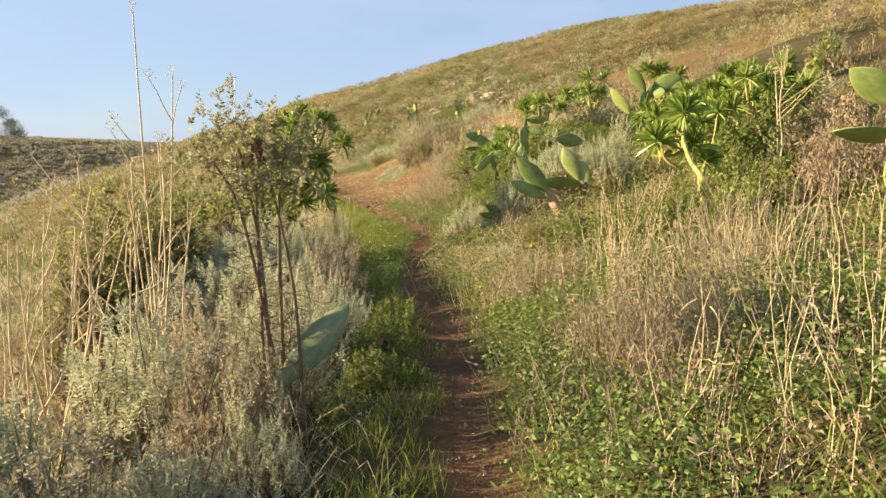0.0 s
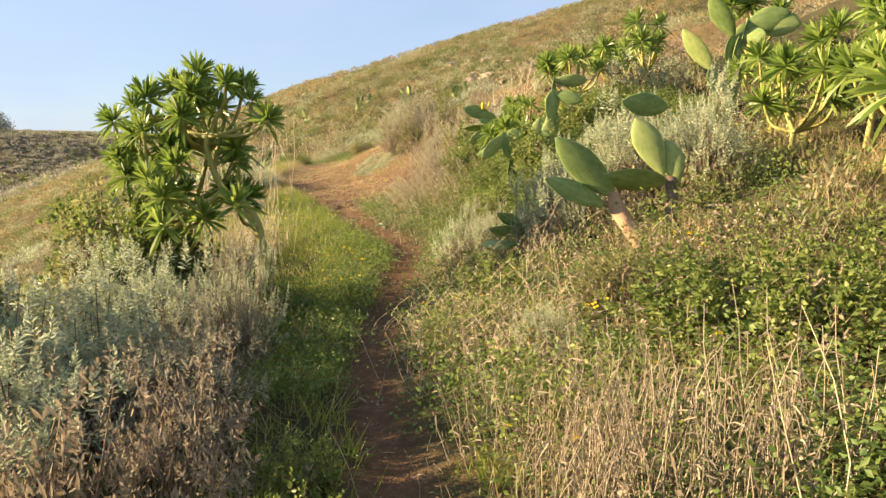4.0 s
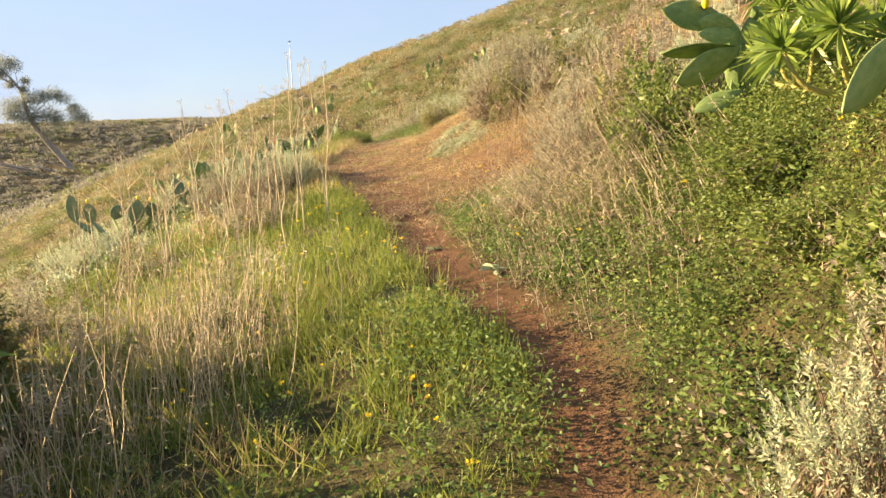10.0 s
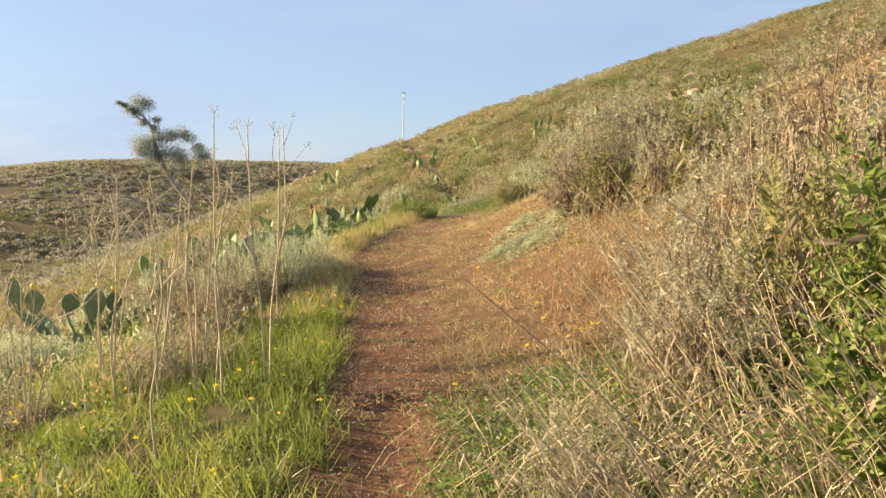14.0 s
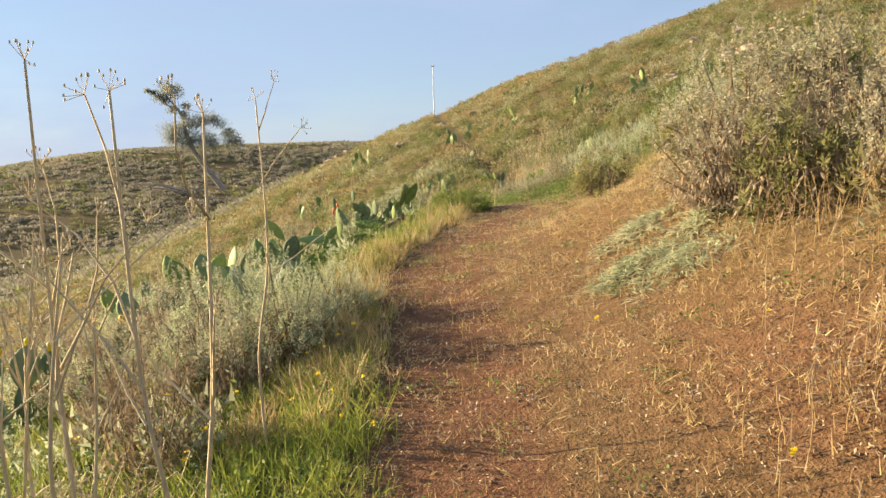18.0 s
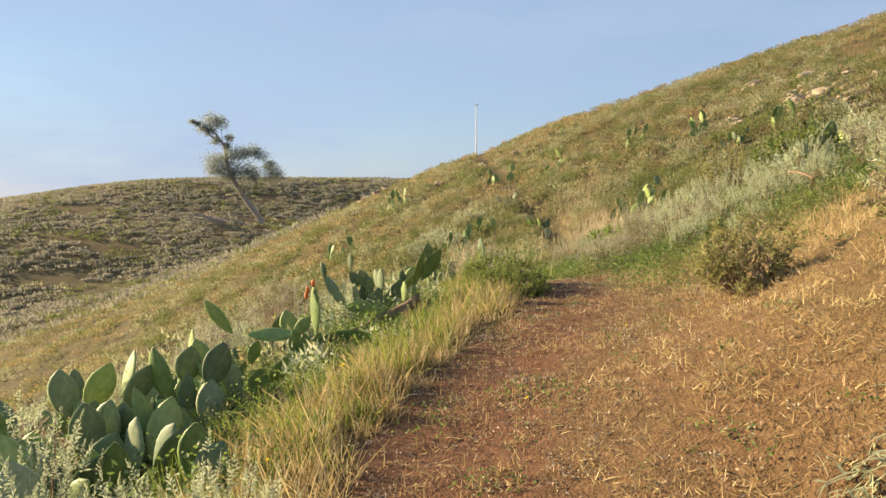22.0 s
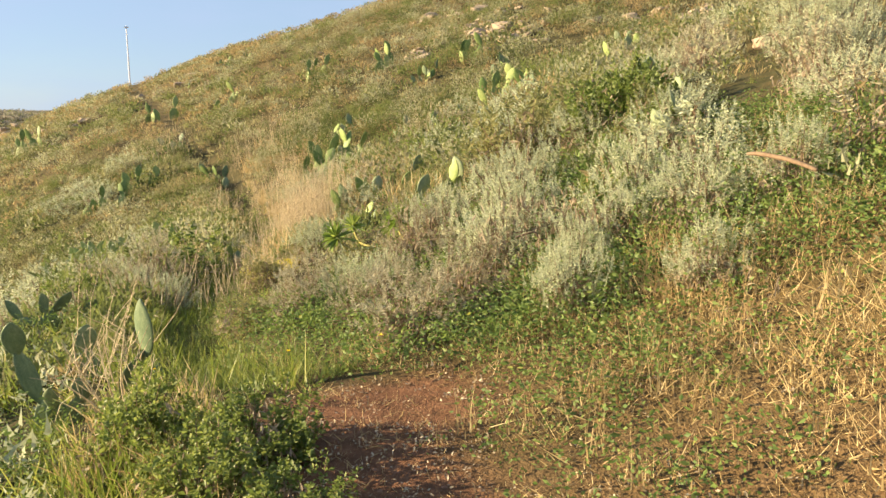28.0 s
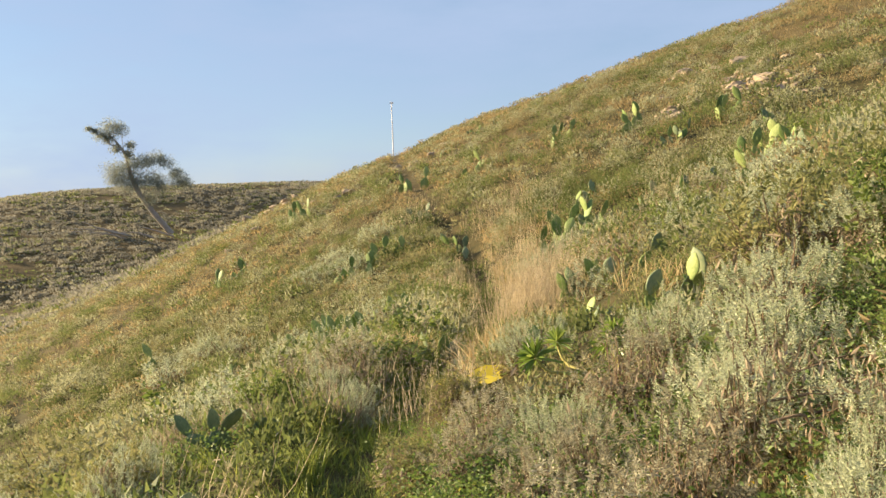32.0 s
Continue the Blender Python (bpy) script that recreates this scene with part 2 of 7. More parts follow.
M_STALK = solid_material("dry_stalk", [(0.3, (0.33, 0.25, 0.135)), (0.8, (0.60, 0.50, 0.32))], 12)
M_KSTEM = solid_material("kleinia_stem", [(0.3, (0.17, 0.155, 0.04)), (0.55, (0.33, 0.29, 0.075)), (0.85, (0.44, 0.40, 0.13))], 9, 0.6, 0.5, 60)
M_WOOD = solid_material("cactus_wood", [(0.3, (0.22, 0.12, 0.06)), (0.55, (0.33, 0.20, 0.105)), (0.85, (0.44, 0.30, 0.175))], 8, 0.8, 0.9, 25)
M_ROCK = solid_material("pale_rock", [(0.3, (0.18, 0.135, 0.085)), (0.55, (0.28, 0.215, 0.14)), (0.85, (0.38, 0.31, 0.215))], 1.6, 0.9, 1.0, 5)
M_STONE = solid_material("red_stone", [(0.3, (0.11, 0.055, 0.034)), (0.8, (0.27, 0.16, 0.10))], 14, 0.9, 0.6, 40)
M_BARK = solid_material("pale_bark", [(0.3, (0.16, 0.13, 0.10)), (0.8, (0.38, 0.33, 0.26))], 2, 0.8, 0.5)
M_POLE = solid_material("white_painted_metal", [(0.3, (0.62, 0.63, 0.64)), (0.8, (0.78, 0.78, 0.78))], 3, 0.5, 0.05)
M_FRUIT = solid_material("red_fruit", [(0.3, (0.45, 0.07, 0.02)), (0.8, (0.62, 0.20, 0.05))], 9, 0.45, 0.2)
M_YFRUIT = solid_material("yellow_fruit", [(0.3, (0.75, 0.45, 0.01)), (0.8, (0.85, 0.62, 0.03))], 9, 0.45, 0.2)
M_CACTUS = cactus_material("cactus_skin", (0.085, 0.145, 0.035), (0.20, 0.275, 0.08), (0.32, 0.37, 0.125))
M_CACTUS_BLUE = cactus_material("bluish_cactus_skin", (0.075, 0.12, 0.058), (0.17, 0.225, 0.115), (0.27, 0.31, 0.165))

# ---- the lie of the land ----
def smooth_line(points, step=0.25, width=9):
    ys = np.arange(points[0][0], points[-1][0], step)
    vs = np.interp(ys, *zip(*points))
    kernel = np.hanning(width + 2)[1:-1]
    vs = np.convolve(np.pad(vs, width // 2, mode="edge"), kernel / kernel.sum(), "valid")
    return lambda y: np.interp(y, ys, vs)


TRAIL_X = smooth_line([(-30, -4.5), (-4, -0.3), (0, 0.4), (3.3, 1.12), (6, 1.9), (8.3, 2.14), (9.5, 2.3), (11.5, 2.88), (13.5, 3.58), (14.6, 3.75), (16, 3.52), (19, 3.58), (22.4, 3.54),
                       (25.4, 3.35), (27, 3.75), (28.5, 4.5), (31, 4.55), (33.2, 4.2), (36, 4.15), (39.5, 4.95), (45.5, 6.5), (52, 7.3), (64, 7.6), (75, 6.5), (100, 4.5), (166, 4), (900, 4)])
TRAIL_Z = smooth_line([(-30, -0.6), (-4, -0.1), (0, 0.0), (6, 0.08), (11.5, 0.04), (14.5, 0.28), (17.3, 0.42), (22, 0.61), (25.5, 0.80), (28.5, 1.12), (30.8, 1.12), (34, 0.75), (38.2, 0.42), (50, -0.5), (58, -0.6),
                       (70, 1.1), (98, 4.6), (140, 7.9), (166, 8.3), (260, 5), (900, -20)], width=11)
SHELF = smooth_line([(-30, 0.4), (17, 0.45), (19.5, 0.9), (22, 1.25), (28.5, 1.45), (30.5, 1.0), (33, 1.0), (38, 1.0), (46, 0.5), (900, 0.4)], width=11)
HALF = smooth_line([(-30, 0.12), (12, 0.15), (16, 0.22), (19, 0.32), (22, 0.38), (25, 0.45), (29, 0.4), (30.5, 0.35), (32, 0.12), (900, 0.1)], width=11)


def soft(v, k=0.35):
    return np.logaddexp(0, v / k) * k


def waves(x, y, size, seed):
    """Gentle bumps of a given size."""
    rng = np.random.RandomState(seed)
    out = 0
    for _ in range(7):
        a, f, p = rng.uniform(0, 6.28), rng.uniform(0.6, 1.7) * 6.28 / size, rng.uniform(0, 6.28)
        out = out + np.sin((x * np.cos(a) + y * np.sin(a)) * f + p)
    return out / 7


def height(x, y):
    x, y = np.asarray(x, float), np.asarray(y, float)
    u = x - TRAIL_X(y)
    right = 0.48 * soft(u - SHELF(y)) - 0.20 * soft(u - 9, 3) - 0.13 * soft(u - 50, 4) + 2.8 / (1 + np.exp(np.clip((42 - u) / 6, -50, 50)))
    left = -0.30 * soft(-u - 0.6, 0.3) - 0.14 * soft(-u - 4, 1) + 0.32 * soft(-u - 60, 10)
    z = TRAIL_Z(y) + right + left
    z = z + 0.22 * (soft(u - 0.2, 0.15) - soft(u - 2.0, 0.3)) * np.exp(-((y - 24.5) / 5) ** 4)  # the clearing tilts up to the bank
    z = z - 0.28 * np.exp(-((u + 0.1) / 0.5) ** 2) / (1 + np.exp(np.clip((32.2 - y) / 0.4, -50, 50))) * (y < 75)  # the groove of the old path
    z = z + 0.9 * np.exp(-((y - 13.5) / 2.1) ** 2) / (1 + np.exp(np.clip(-(u - 1.35) / 0.22, -50, 50)))  # the bank bulges beside the bend
    away = np.clip(np.abs(u) / 2 - 0.2, 0, 1)
    z = z + away * (0.10 * waves(x, y, 2.5, 3) + 0.16 * waves(x, y, 7, 4)) + np.clip(np.abs(u) / 25 - 0.2, 0, 1) * 1.2 * waves(x, y, 26, 5)
    z = z + 0.025 * waves(x, y, 0.7, 6)
    z = z - 0.06 * np.exp(-(u / 0.28) ** 2) * (y < 19)
    far = -45 - 10 / (1 + np.exp(np.clip((x + 138) / 16, -50, 50))) + 52.5 * np.exp(-(((-0.5 * x + 0.866 * y) - 330) / 190) ** 2) + 3 * waves(x, y, 120, 8)
    return np.logaddexp(z / 3, far / 3) * 3 if np.ndim(z) == 0 else np.where(y > 60, np.logaddexp(z / 3, far / 3) * 3, z)


def mesh_from(name, verts, tris, mats, which=None, smooth=True):
    """One mesh out of arrays of corners and triangles."""
    me = bpy.data.meshes.new(name)
    n = len(tris)
    me.vertices.add(len(verts))
    me.vertices.foreach_set("co", np.asarray(verts, np.float32).ravel())
    me.loops.add(3 * n)
    me.loops.foreach_set("vertex_index", np.asarray(tris, np.int32).ravel())
    me.polygons.add(n)
    me.polygons.foreach_set("loop_start", np.arange(0, 3 * n, 3, dtype=np.int32))
    for m in mats:
        me.materials.append(m)
    if which is not None:
        me.polygons.foreach_set("material_index", np.asarray(which, np.int32))
    me.polygons.foreach_set("use_smooth", np.full(n, smooth))
    me.update(calc_edges=True)
    return me


def thing(name, at, label, category, group="", kind="", turn=0.0, scale=1.0):
    ob = new(name)
    ob.empty_display_size = 0.1
    ob.matrix_basis = Matrix.LocRotScale(at, Euler((0, 0, turn)), (scale, scale, scale))
    return tagged(ob, label, category, group, kind)


def part(name, me, parent, label=""):
    ob = new(name, me)
    ob.parent = parent
    return tagged(ob, label, kind="stuff" if name in FINE else "")


def join(pieces):
    """Corners and triangles of several pieces as one."""
    vs, fs, n = [], [], 0
    for v, f in pieces:
        vs.append(v), fs.append(f + n)
        n += len(v)
    return np.concatenate(vs), np.concatenate(fs)


def unit(v):
    return v / np.maximum(np.linalg.norm(v, axis=-1, keepdims=True), 1e-9)


def ribbons(rng, base, way, length, width, droop=0.0, segs=2, shape=(1.0, 0.8), fold=0.0):
    """Blades and leaves: tapering ribbons from base along way, each bending towards the ground. shape: width at the joints."""
    n = len(base)
    way = unit(way)
    side = unit(np.cross(way, rng.normal(size=(n, 3))))
    length, width, droop = (np.broadcast_to(np.asarray(a, float), n)[:, None] for a in (length, width, droop))
    rows = []
    for k in range(segs):
        s = k / segs
        mid = base + way * length * s - np.array([0, 0, 1]) * droop * length * s * s
        half = side * width * shape[k] / 2
        rows += [mid - half, mid + half]
    rows.append(base + way * length - np.array([0, 0, 1]) * droop * length)
    v = np.stack(rows, 1).reshape(-1, 3)
    f = []
    for k in range(segs - 1):
        f += [[2 * k, 2 * k + 1, 2 * k + 3], [2 * k, 2 * k + 3, 2 * k + 2]]
    f.append([2 * segs - 2, 2 * segs - 1, 2 * segs])
    f = np.array(f)
    return v, (f[None] + (np.arange(n) * (2 * segs + 1))[:, None, None]).reshape(-1, 3)


def leaves(rng, base, way, length, width, cup=0.15):
    """Rounded leaves: four corners, folded along the rib."""
    n = len(base)
    way = unit(way)
    side = unit(np.cross(way, rng.normal(size=(n, 3))))
    up = np.cross(side, way)
    length, width = (np.broadcast_to(np.asarray(a, float), n)[:, None] for a in (length, width))
    mid = base + way * length * 0.55
    v = np.stack([base, mid - side * width / 2 + up * width * cup, base + way * length, mid + side * width / 2 + up * width * cup], 1).reshape(-1, 3)
    f = np.array([[0, 1, 2], [0, 2, 3]])
    return v, (f[None] + (np.arange(n) * 4)[:, None, None]).reshape(-1, 3)


def sticks(rng, base, tip, r0, r1, bend=0.08, segs=3, sides=4):
    """Thin stems with a slight crook."""
    n = len(base)
    axis = unit(tip - base)
    a = unit(np.cross(axis, rng.normal(size=(n, 3))))
    b = np.cross(axis, a)
    length = np.linalg.norm(tip - base, axis=1)[:, None]
    r0, r1 = (np.broadcast_to(np.asarray(r, float), n)[:, None] for r in (r0, r1))
    kink = rng.normal(size=(n, 1))
    rows = []
    for k in range(segs + 1):
        s = k / segs
        mid = base + (tip - base) * s + a * length * bend * kink * np.sin(s * math.pi) + b * length * bend * 0.5 * np.sin(s * 6.28 + kink)
        r = r0 + (r1 - r0) * s
        for j in range(sides):
            w = 6.2832 * j / sides
            rows.append(mid + (a * math.cos(w) + b * math.sin(w)) * r)
    v = np.stack(rows, 1).reshape(-1, 3)
    f = []
    for k in range(segs):
        for j in range(sides):
            p, q = k * sides + j, k * sides + (j + 1) % sides
            f += [[p, q, q + sides], [p, q + sides, p + sides]]
    f = np.array(f)
    return v, (f[None] + (np.arange(n) * (segs + 1) * sides)[:, None, None]).reshape(-1, 3)


def limb(points, radii, sides=8):
    """A bent tapering branch through points."""
    pts = np.array(points, float)
    if len(pts) > 2:
        t = np.linspace(0, len(pts) - 1, (len(pts) - 1) * 4 + 1)
        k = np.arange(len(pts))
        rad = np.interp(t, k, radii)
        out = []
        for tt in t:
            i = min(int(tt), len(pts) - 2)
            s = tt - i
            p0, p1, p2, p3 = pts[max(i - 1, 0)], pts[i], pts[i + 1], pts[min(i + 2, len(pts) - 1)]
            out.append(0.5 * (2 * p1 + (p2 - p0) * s + (2 * p0 - 5 * p1 + 4 * p2 - p3) * s * s + (3 * p1 - p0 - 3 * p2 + p3) * s ** 3))
        pts = np.array(out)
    else:
        rad = np.array(radii, float)
    tang = unit(np.gradient(pts, axis=0))
    ref = np.array([0.31, 0.17, 0.93]) if abs(tang[0, 2]) < 0.8 else np.array([1.0, 0.2, 0.1])
    v = []
    for p, t, r in zip(pts, tang, rad):
        a = unit(np.cross(t, ref))
        b = np.cross(t, a)
        v += [p + r * (a * math.cos(6.2832 * j / sides) + b * math.sin(6.2832 * j / sides)) for j in range(sides)]
    v.append(pts[-1] + tang[-1] * rad[-1] * 0.6)
    f = []
    for k in range(len(pts) - 1):
        for j in range(sides):
            p, q = k * sides + j, k * sides + (j + 1) % sides
            f += [[p, q, q + sides], [p, q + sides, p + sides]]
    last = (len(pts) - 1) * sides
    f += [[last + j, last + (j + 1) % sides, len(v) - 1] for j in range(sides)]
    return np.array(v), np.array(f)


def spread(start, fine, end, step, grow):
    """Grid lines: even in the middle, ever wider outwards."""
    a, b = fine
    mid = list(np.arange(a, b, step))
    lo, d = [], step
    x = a
    while x > start:
        d *= grow
        x -= d
        lo.append(x)
    hi, d, x = [], step, mid[-1]
    while x < end:
        d *= grow
        x += d
        hi.append(x)
    return np.array(lo[::-1] + mid + hi)


gx, gy = spread(-900, (-1.5, 7.0), 900, 0.15, 1.07), spread(-300, (-0.5, 33), 1500, 0.18, 1.05)
GX, GY = np.meshgrid(gx, gy)
GZ = height(GX, GY)
nx, ny = len(gx), len(gy)
idx = np.arange(nx * ny).reshape(ny, nx)
quads = np.stack([idx[:-1, :-1], idx[:-1, 1:], idx[1:, 1:], idx[1:, :-1]], -1).reshape(-1, 4)
tris = np.concatenate([quads[:, [0, 1, 2]], quads[:, [0, 2, 3]]])
ground_me = mesh_from("ground", np.stack([GX, GY, GZ], -1).reshape(-1, 3), tris, [M_GROUND])


def bareness(x, y):
    """How worn the earth is: 1 on the trail, 0 under the plants."""
    u = x - TRAIL_X(y)
    w = HALF(y)
    path = 1 / (1 + np.exp(np.clip((np.abs(u + 0.03) - w) / 0.07, -50, 50)))
    clearing = np.exp(-(((y - 24.5) / 5.2) ** 4)) / (1 + np.exp(np.clip((u - 1.9) / 0.25, -50, 50))) / (1 + np.exp(np.clip((-u - 0.4) / 0.1, -50, 50)))
    patch = np.exp(-((x - 5.2) / 0.7) ** 2 - ((y - 20.5) / 1.2) ** 2) + 1.9 * np.exp(-((x - 4.75) / 0.62) ** 4 - ((y - 30.6) / 0.5) ** 4)
    gone = (1 / (1 + np.exp(np.clip((y - 30.9) / 0.4, -50, 50))))
    return np.clip((path * gone) + 0.5 * clearing + 0.5 * patch, 0, 1)


def dryness(x, y):
    u = x - TRAIL_X(y)
    # The last term pales the far hill's ground, standing in for haze.
    d = 0.06 + 0.75 * np.exp(-(((y - 25) / 6.5) ** 4)) * (1 / (1 + np.exp(np.clip(-(u + 0.3) / 0.3, -50, 50)))) + 0.22 / (1 + np.exp(-np.clip((y - 75) / 6, -50, 50))) * (y < 150) + 0.5 / (1 + np.exp(np.clip((170 - y) / 12, -50, 50)))
    return np.clip(d, 0, 1)


for key, values in (("bare", bareness(GX, GY)), ("dry", dryness(GX, GY))):
    ground_me.attributes.new(key, "FLOAT", "POINT").data.foreach_set("value", values.astype(np.float32).ravel())
tagged(new("ground", ground_me), "sloping hillside of red earth, dry straw and low green growth with a worn footpath", "ground", kind="structure")

# ---- plant parts ----
FINE = {"branching", "foliage", "dead_foliage", "stalk_thicket", "dry_foliage", "seed_head", "twig_tangle", "spine_cover", "frond_tangle", "crown", "withered_head", "rosette"}
M_DARKWOOD = solid_material("old_cactus_wood", [(0.3, (0.06, 0.04, 0.026)), (0.55, (0.135, 0.09, 0.058)), (0.85, (0.25, 0.18, 0.12))], 10, 0.85, 0.9, 30)


def ground_at(x, y):
    return float(height(np.array([x]), np.array([y]))[0])


def pad_mesh(name, plump, mat, rows=11, around=14):
    """A cactus pad one metre long along z, one wide along x, rounded and slightly uneven."""
    v, f = [], []
    for i in range(rows + 1):
        s = i / rows
        w = 0.5 * (math.sin(math.pi * min(1, s ** plump * 0.98 + 0.01)) ** 0.62) * (0.55 + 0.45 * min(1, s * 1.6))
        for j in range(around):
            a = 6.2832 * j / around
            c, d = math.cos(a), math.sin(a)
            v.append((w * math.copysign(abs(c) ** 0.9, c) * (1 + 0.04 * math.sin(5 * s + plump * 9)), 0.5 * w ** 0.55 * d * (1 - 0.35 * abs(c)), s + 0.02 * c))
    for i in range(rows):
        for j in range(around):
            p, q = i * around + j, i * around + (j + 1) % around
            f += [[p, q, q + around], [p, q + around, p + around]]
    v += [(0, 0, 0), (0, 0, 1.0)]
    top = rows * around
    f += [[(j + 1) % around, j, len(v) - 2] for j in range(around)] + [[top + j, top + (j + 1) % around, len(v) - 1] for j in range(around)]
    return mesh_from(name, np.array(v), np.array(f), [mat])


PADS = [pad_mesh("pad", 0.85, M_CACTUS), pad_mesh("pad", 0.75, M_CACTUS), pad_mesh("pad", 0.95, M_CACTUS)]
FAR_PADS = [pad_mesh("pad", 0.85, M_CACTUS_BLUE, 6, 8), pad_mesh("pad", 0.8, M_CACTUS, 6, 8)]
BLUE_PADS = [pad_mesh("pad", 0.85, M_CACTUS_BLUE), pad_mesh("pad", 0.75, M_CACTUS_BLUE)]


def spines_mesh():
    """Pale spines in a lattice on both faces of a one-metre pad."""
    rng = np.random.RandomState(41)
    base, way = [], []
    for i in range(2, 10):
        s = i / 10.5
        w = 0.5 * math.sin(math.pi * s ** 0.85) ** 0.62 * (0.55 + 0.45 * min(1, s * 1.6))
        for j in range(-3, 4):
            c = (j + 0.5 * (i % 2)) / 3.6
            if abs(c) < 0.95:
                for d in (-1, 1):
                    y = 0.5 * w ** 0.55 * d * math.sqrt(1 - c * c) * (1 - 0.35 * abs(c))
                    for _ in range(2):
                        base.append((w * c, y * 0.98, s)), way.append((c * 0.5 + rng.normal() * 0.4, d * 2.5, rng.normal() * 0.5))
    v, f = ribbons(rng, np.array(base), np.array(way), 0.05, 0.008, 0, 1, (1.0,))
    return mesh_from("spine_cover", v, f, [M_STRAW])


SPINES = spines_mesh()


def put_pad(parent, origin, base, tip, width, twist, eye, mesh, spiny=False):
    """Hangs a pad into a cactus, from base to tip, facing eye but turned by twist degrees."""
    base, tip = Vector(base), Vector(tip)
    z = (tip - base).normalized()
    y = Vector(eye) - base
    y = (y - z * y.dot(z)).normalized()
    x = y.cross(z)
    turn = Matrix((x, y, z)).transposed().to_4x4()
    length = (tip - base).length
    m = Matrix.Translation(base - Vector(origin)) @ turn @ Matrix.Rotation(radians(twist), 4, "Z") @ Matrix.Diagonal((width, width * 0.2 + 0.018, length, 1))
    ob = part("pad", mesh, parent)
    ob.matrix_basis = m
    if spiny:
        part("spine_cover", SPINES, ob)
    return ob


def cactus(label, eye, pads, skins=PADS, seed=1, spiny=True, group="prickly pears on the slope", props=True):
    """A prickly pear: the pads in view, on older pads that carry them down to the earth."""
    rng = random.Random(seed)
    cx, cy = sum(p[0] for p in pads) / len(pads), sum(p[1] for p in pads) / len(pads)
    foot = Vector((cx, cy, ground_at(cx, cy) - 0.03))
    ob = thing("prickly_pear", foot, label, "cactus", group)
    for n, (bx, by, bz, tx, ty, tz, width, twist) in enumerate(pads):
        put_pad(ob, foot, (bx, by, bz), (tx, ty, tz), width, twist * rng.choice((-1, 1)), eye, skins[n % len(skins)], spiny)
        near = min((math.dist((bx, by, bz), p[3:6]) for k, p in enumerate(pads) if k != n), default=9)
        x, y, z = bx, by, bz + 0.02
        while props and z > ground_at(x, y) + 0.05 and near > 0.12:  # older pads carry the young ones
            step = min(0.34, z - ground_at(x, y) + 0.1)
            nx, ny = x + (cx - x) * 0.45 + rng.uniform(-0.05, 0.05), y + (cy - y) * 0.45 + rng.uniform(0.0, 0.08)
            put_pad(ob, foot, (nx, ny, z - step), (x, y, z + 0.03), 0.19, rng.uniform(0, 80), eye, skins[(n + 1) % len(skins)])
            x, y, z = nx, ny, z - step
    return ob


def shoots(rng, tips, ways, length, count, leaf, width):
    """Plumes of small leaves: each shoot carries a spiral of leaves that shorten to its tip."""
    n = len(tips)
    s = rng.uniform(0, 1, (n, count))
    base = tips[:, None] - ways[:, None] * (length * (1 - s))[..., None]
    a = rng.normal(size=(n, count, 3))
    out = unit(np.cross(np.broadcast_to(ways[:, None], a.shape), a))
    way = out * 0.9 + ways[:, None] * (0.3 + 0.8 * s[..., None])
    size = leaf * (1.15 - 0.65 * s) * rng.uniform(0.7, 1.25, (n, count))
    return leaves(rng, base.reshape(-1, 3), way.reshape(-1, 3), size.ravel(), (size * width).ravel())


def plumes(rng, tips, ways, length, count, leaf, width):
    """Pointed plumes: leaves in a spiral, spreading wide below and closing to the tip."""
    n = len(tips)
    k = np.arange(count)[None]
    s = (k + rng.uniform(0, 1, (n, count))) / count
    a = unit(np.cross(ways, rng.normal(size=(n, 3))))
    b = np.cross(ways, a)
    turn = 2.4 * k + rng.uniform(0, 6.28, (n, 1))
    out = a[:, None] * np.cos(turn)[..., None] + b[:, None] * np.sin(turn)[..., None]
    long = length * rng.uniform(0.5, 1.1, (n, 1))
    base = tips[:, None] - ways[:, None] * (long * (1 - s))[..., None]
    way = out * (0.95 - 0.65 * s[..., None]) + ways[:, None] * (0.25 + 0.75 * s[..., None]) + rng.normal(0, 0.12, out.shape) + (np.array([0, 0, -0.15]) * (1 - s[..., None]))
    size = leaf * (1.15 - 0.7 * s) * (0.35 + 0.65 * long / length) * rng.uniform(0.75, 1.2, (n, count))
    return leaves(rng, base.reshape(-1, 3), way.reshape(-1, 3), size.ravel(), (size * width).ravel())


def dome(rng, n, radius, tall, low=0.15):
    """Points over a ragged dome, with the way outward and up."""
    a, s = rng.uniform(0, 6.2832, n), rng.uniform(low, 1, n)
    lump = 0.78 + 0.22 * np.sin(3 * a + rng.uniform(0, 6)) * np.cos(5 * s * 3 + a) + rng.normal(0, 0.07, n)
    r = radius * np.sqrt(1 - s ** 2) * lump
    p = np.stack([r * np.cos(a), r * np.sin(a), tall * s * lump], 1)
    way = unit(np.stack([np.cos(a) * (1.1 - s) * 0.9, np.sin(a) * (1.1 - s) * 0.9, 0.55 + s * 0.7], 1) + rng.normal(0, 0.16, (n, 3)))
    return p, way


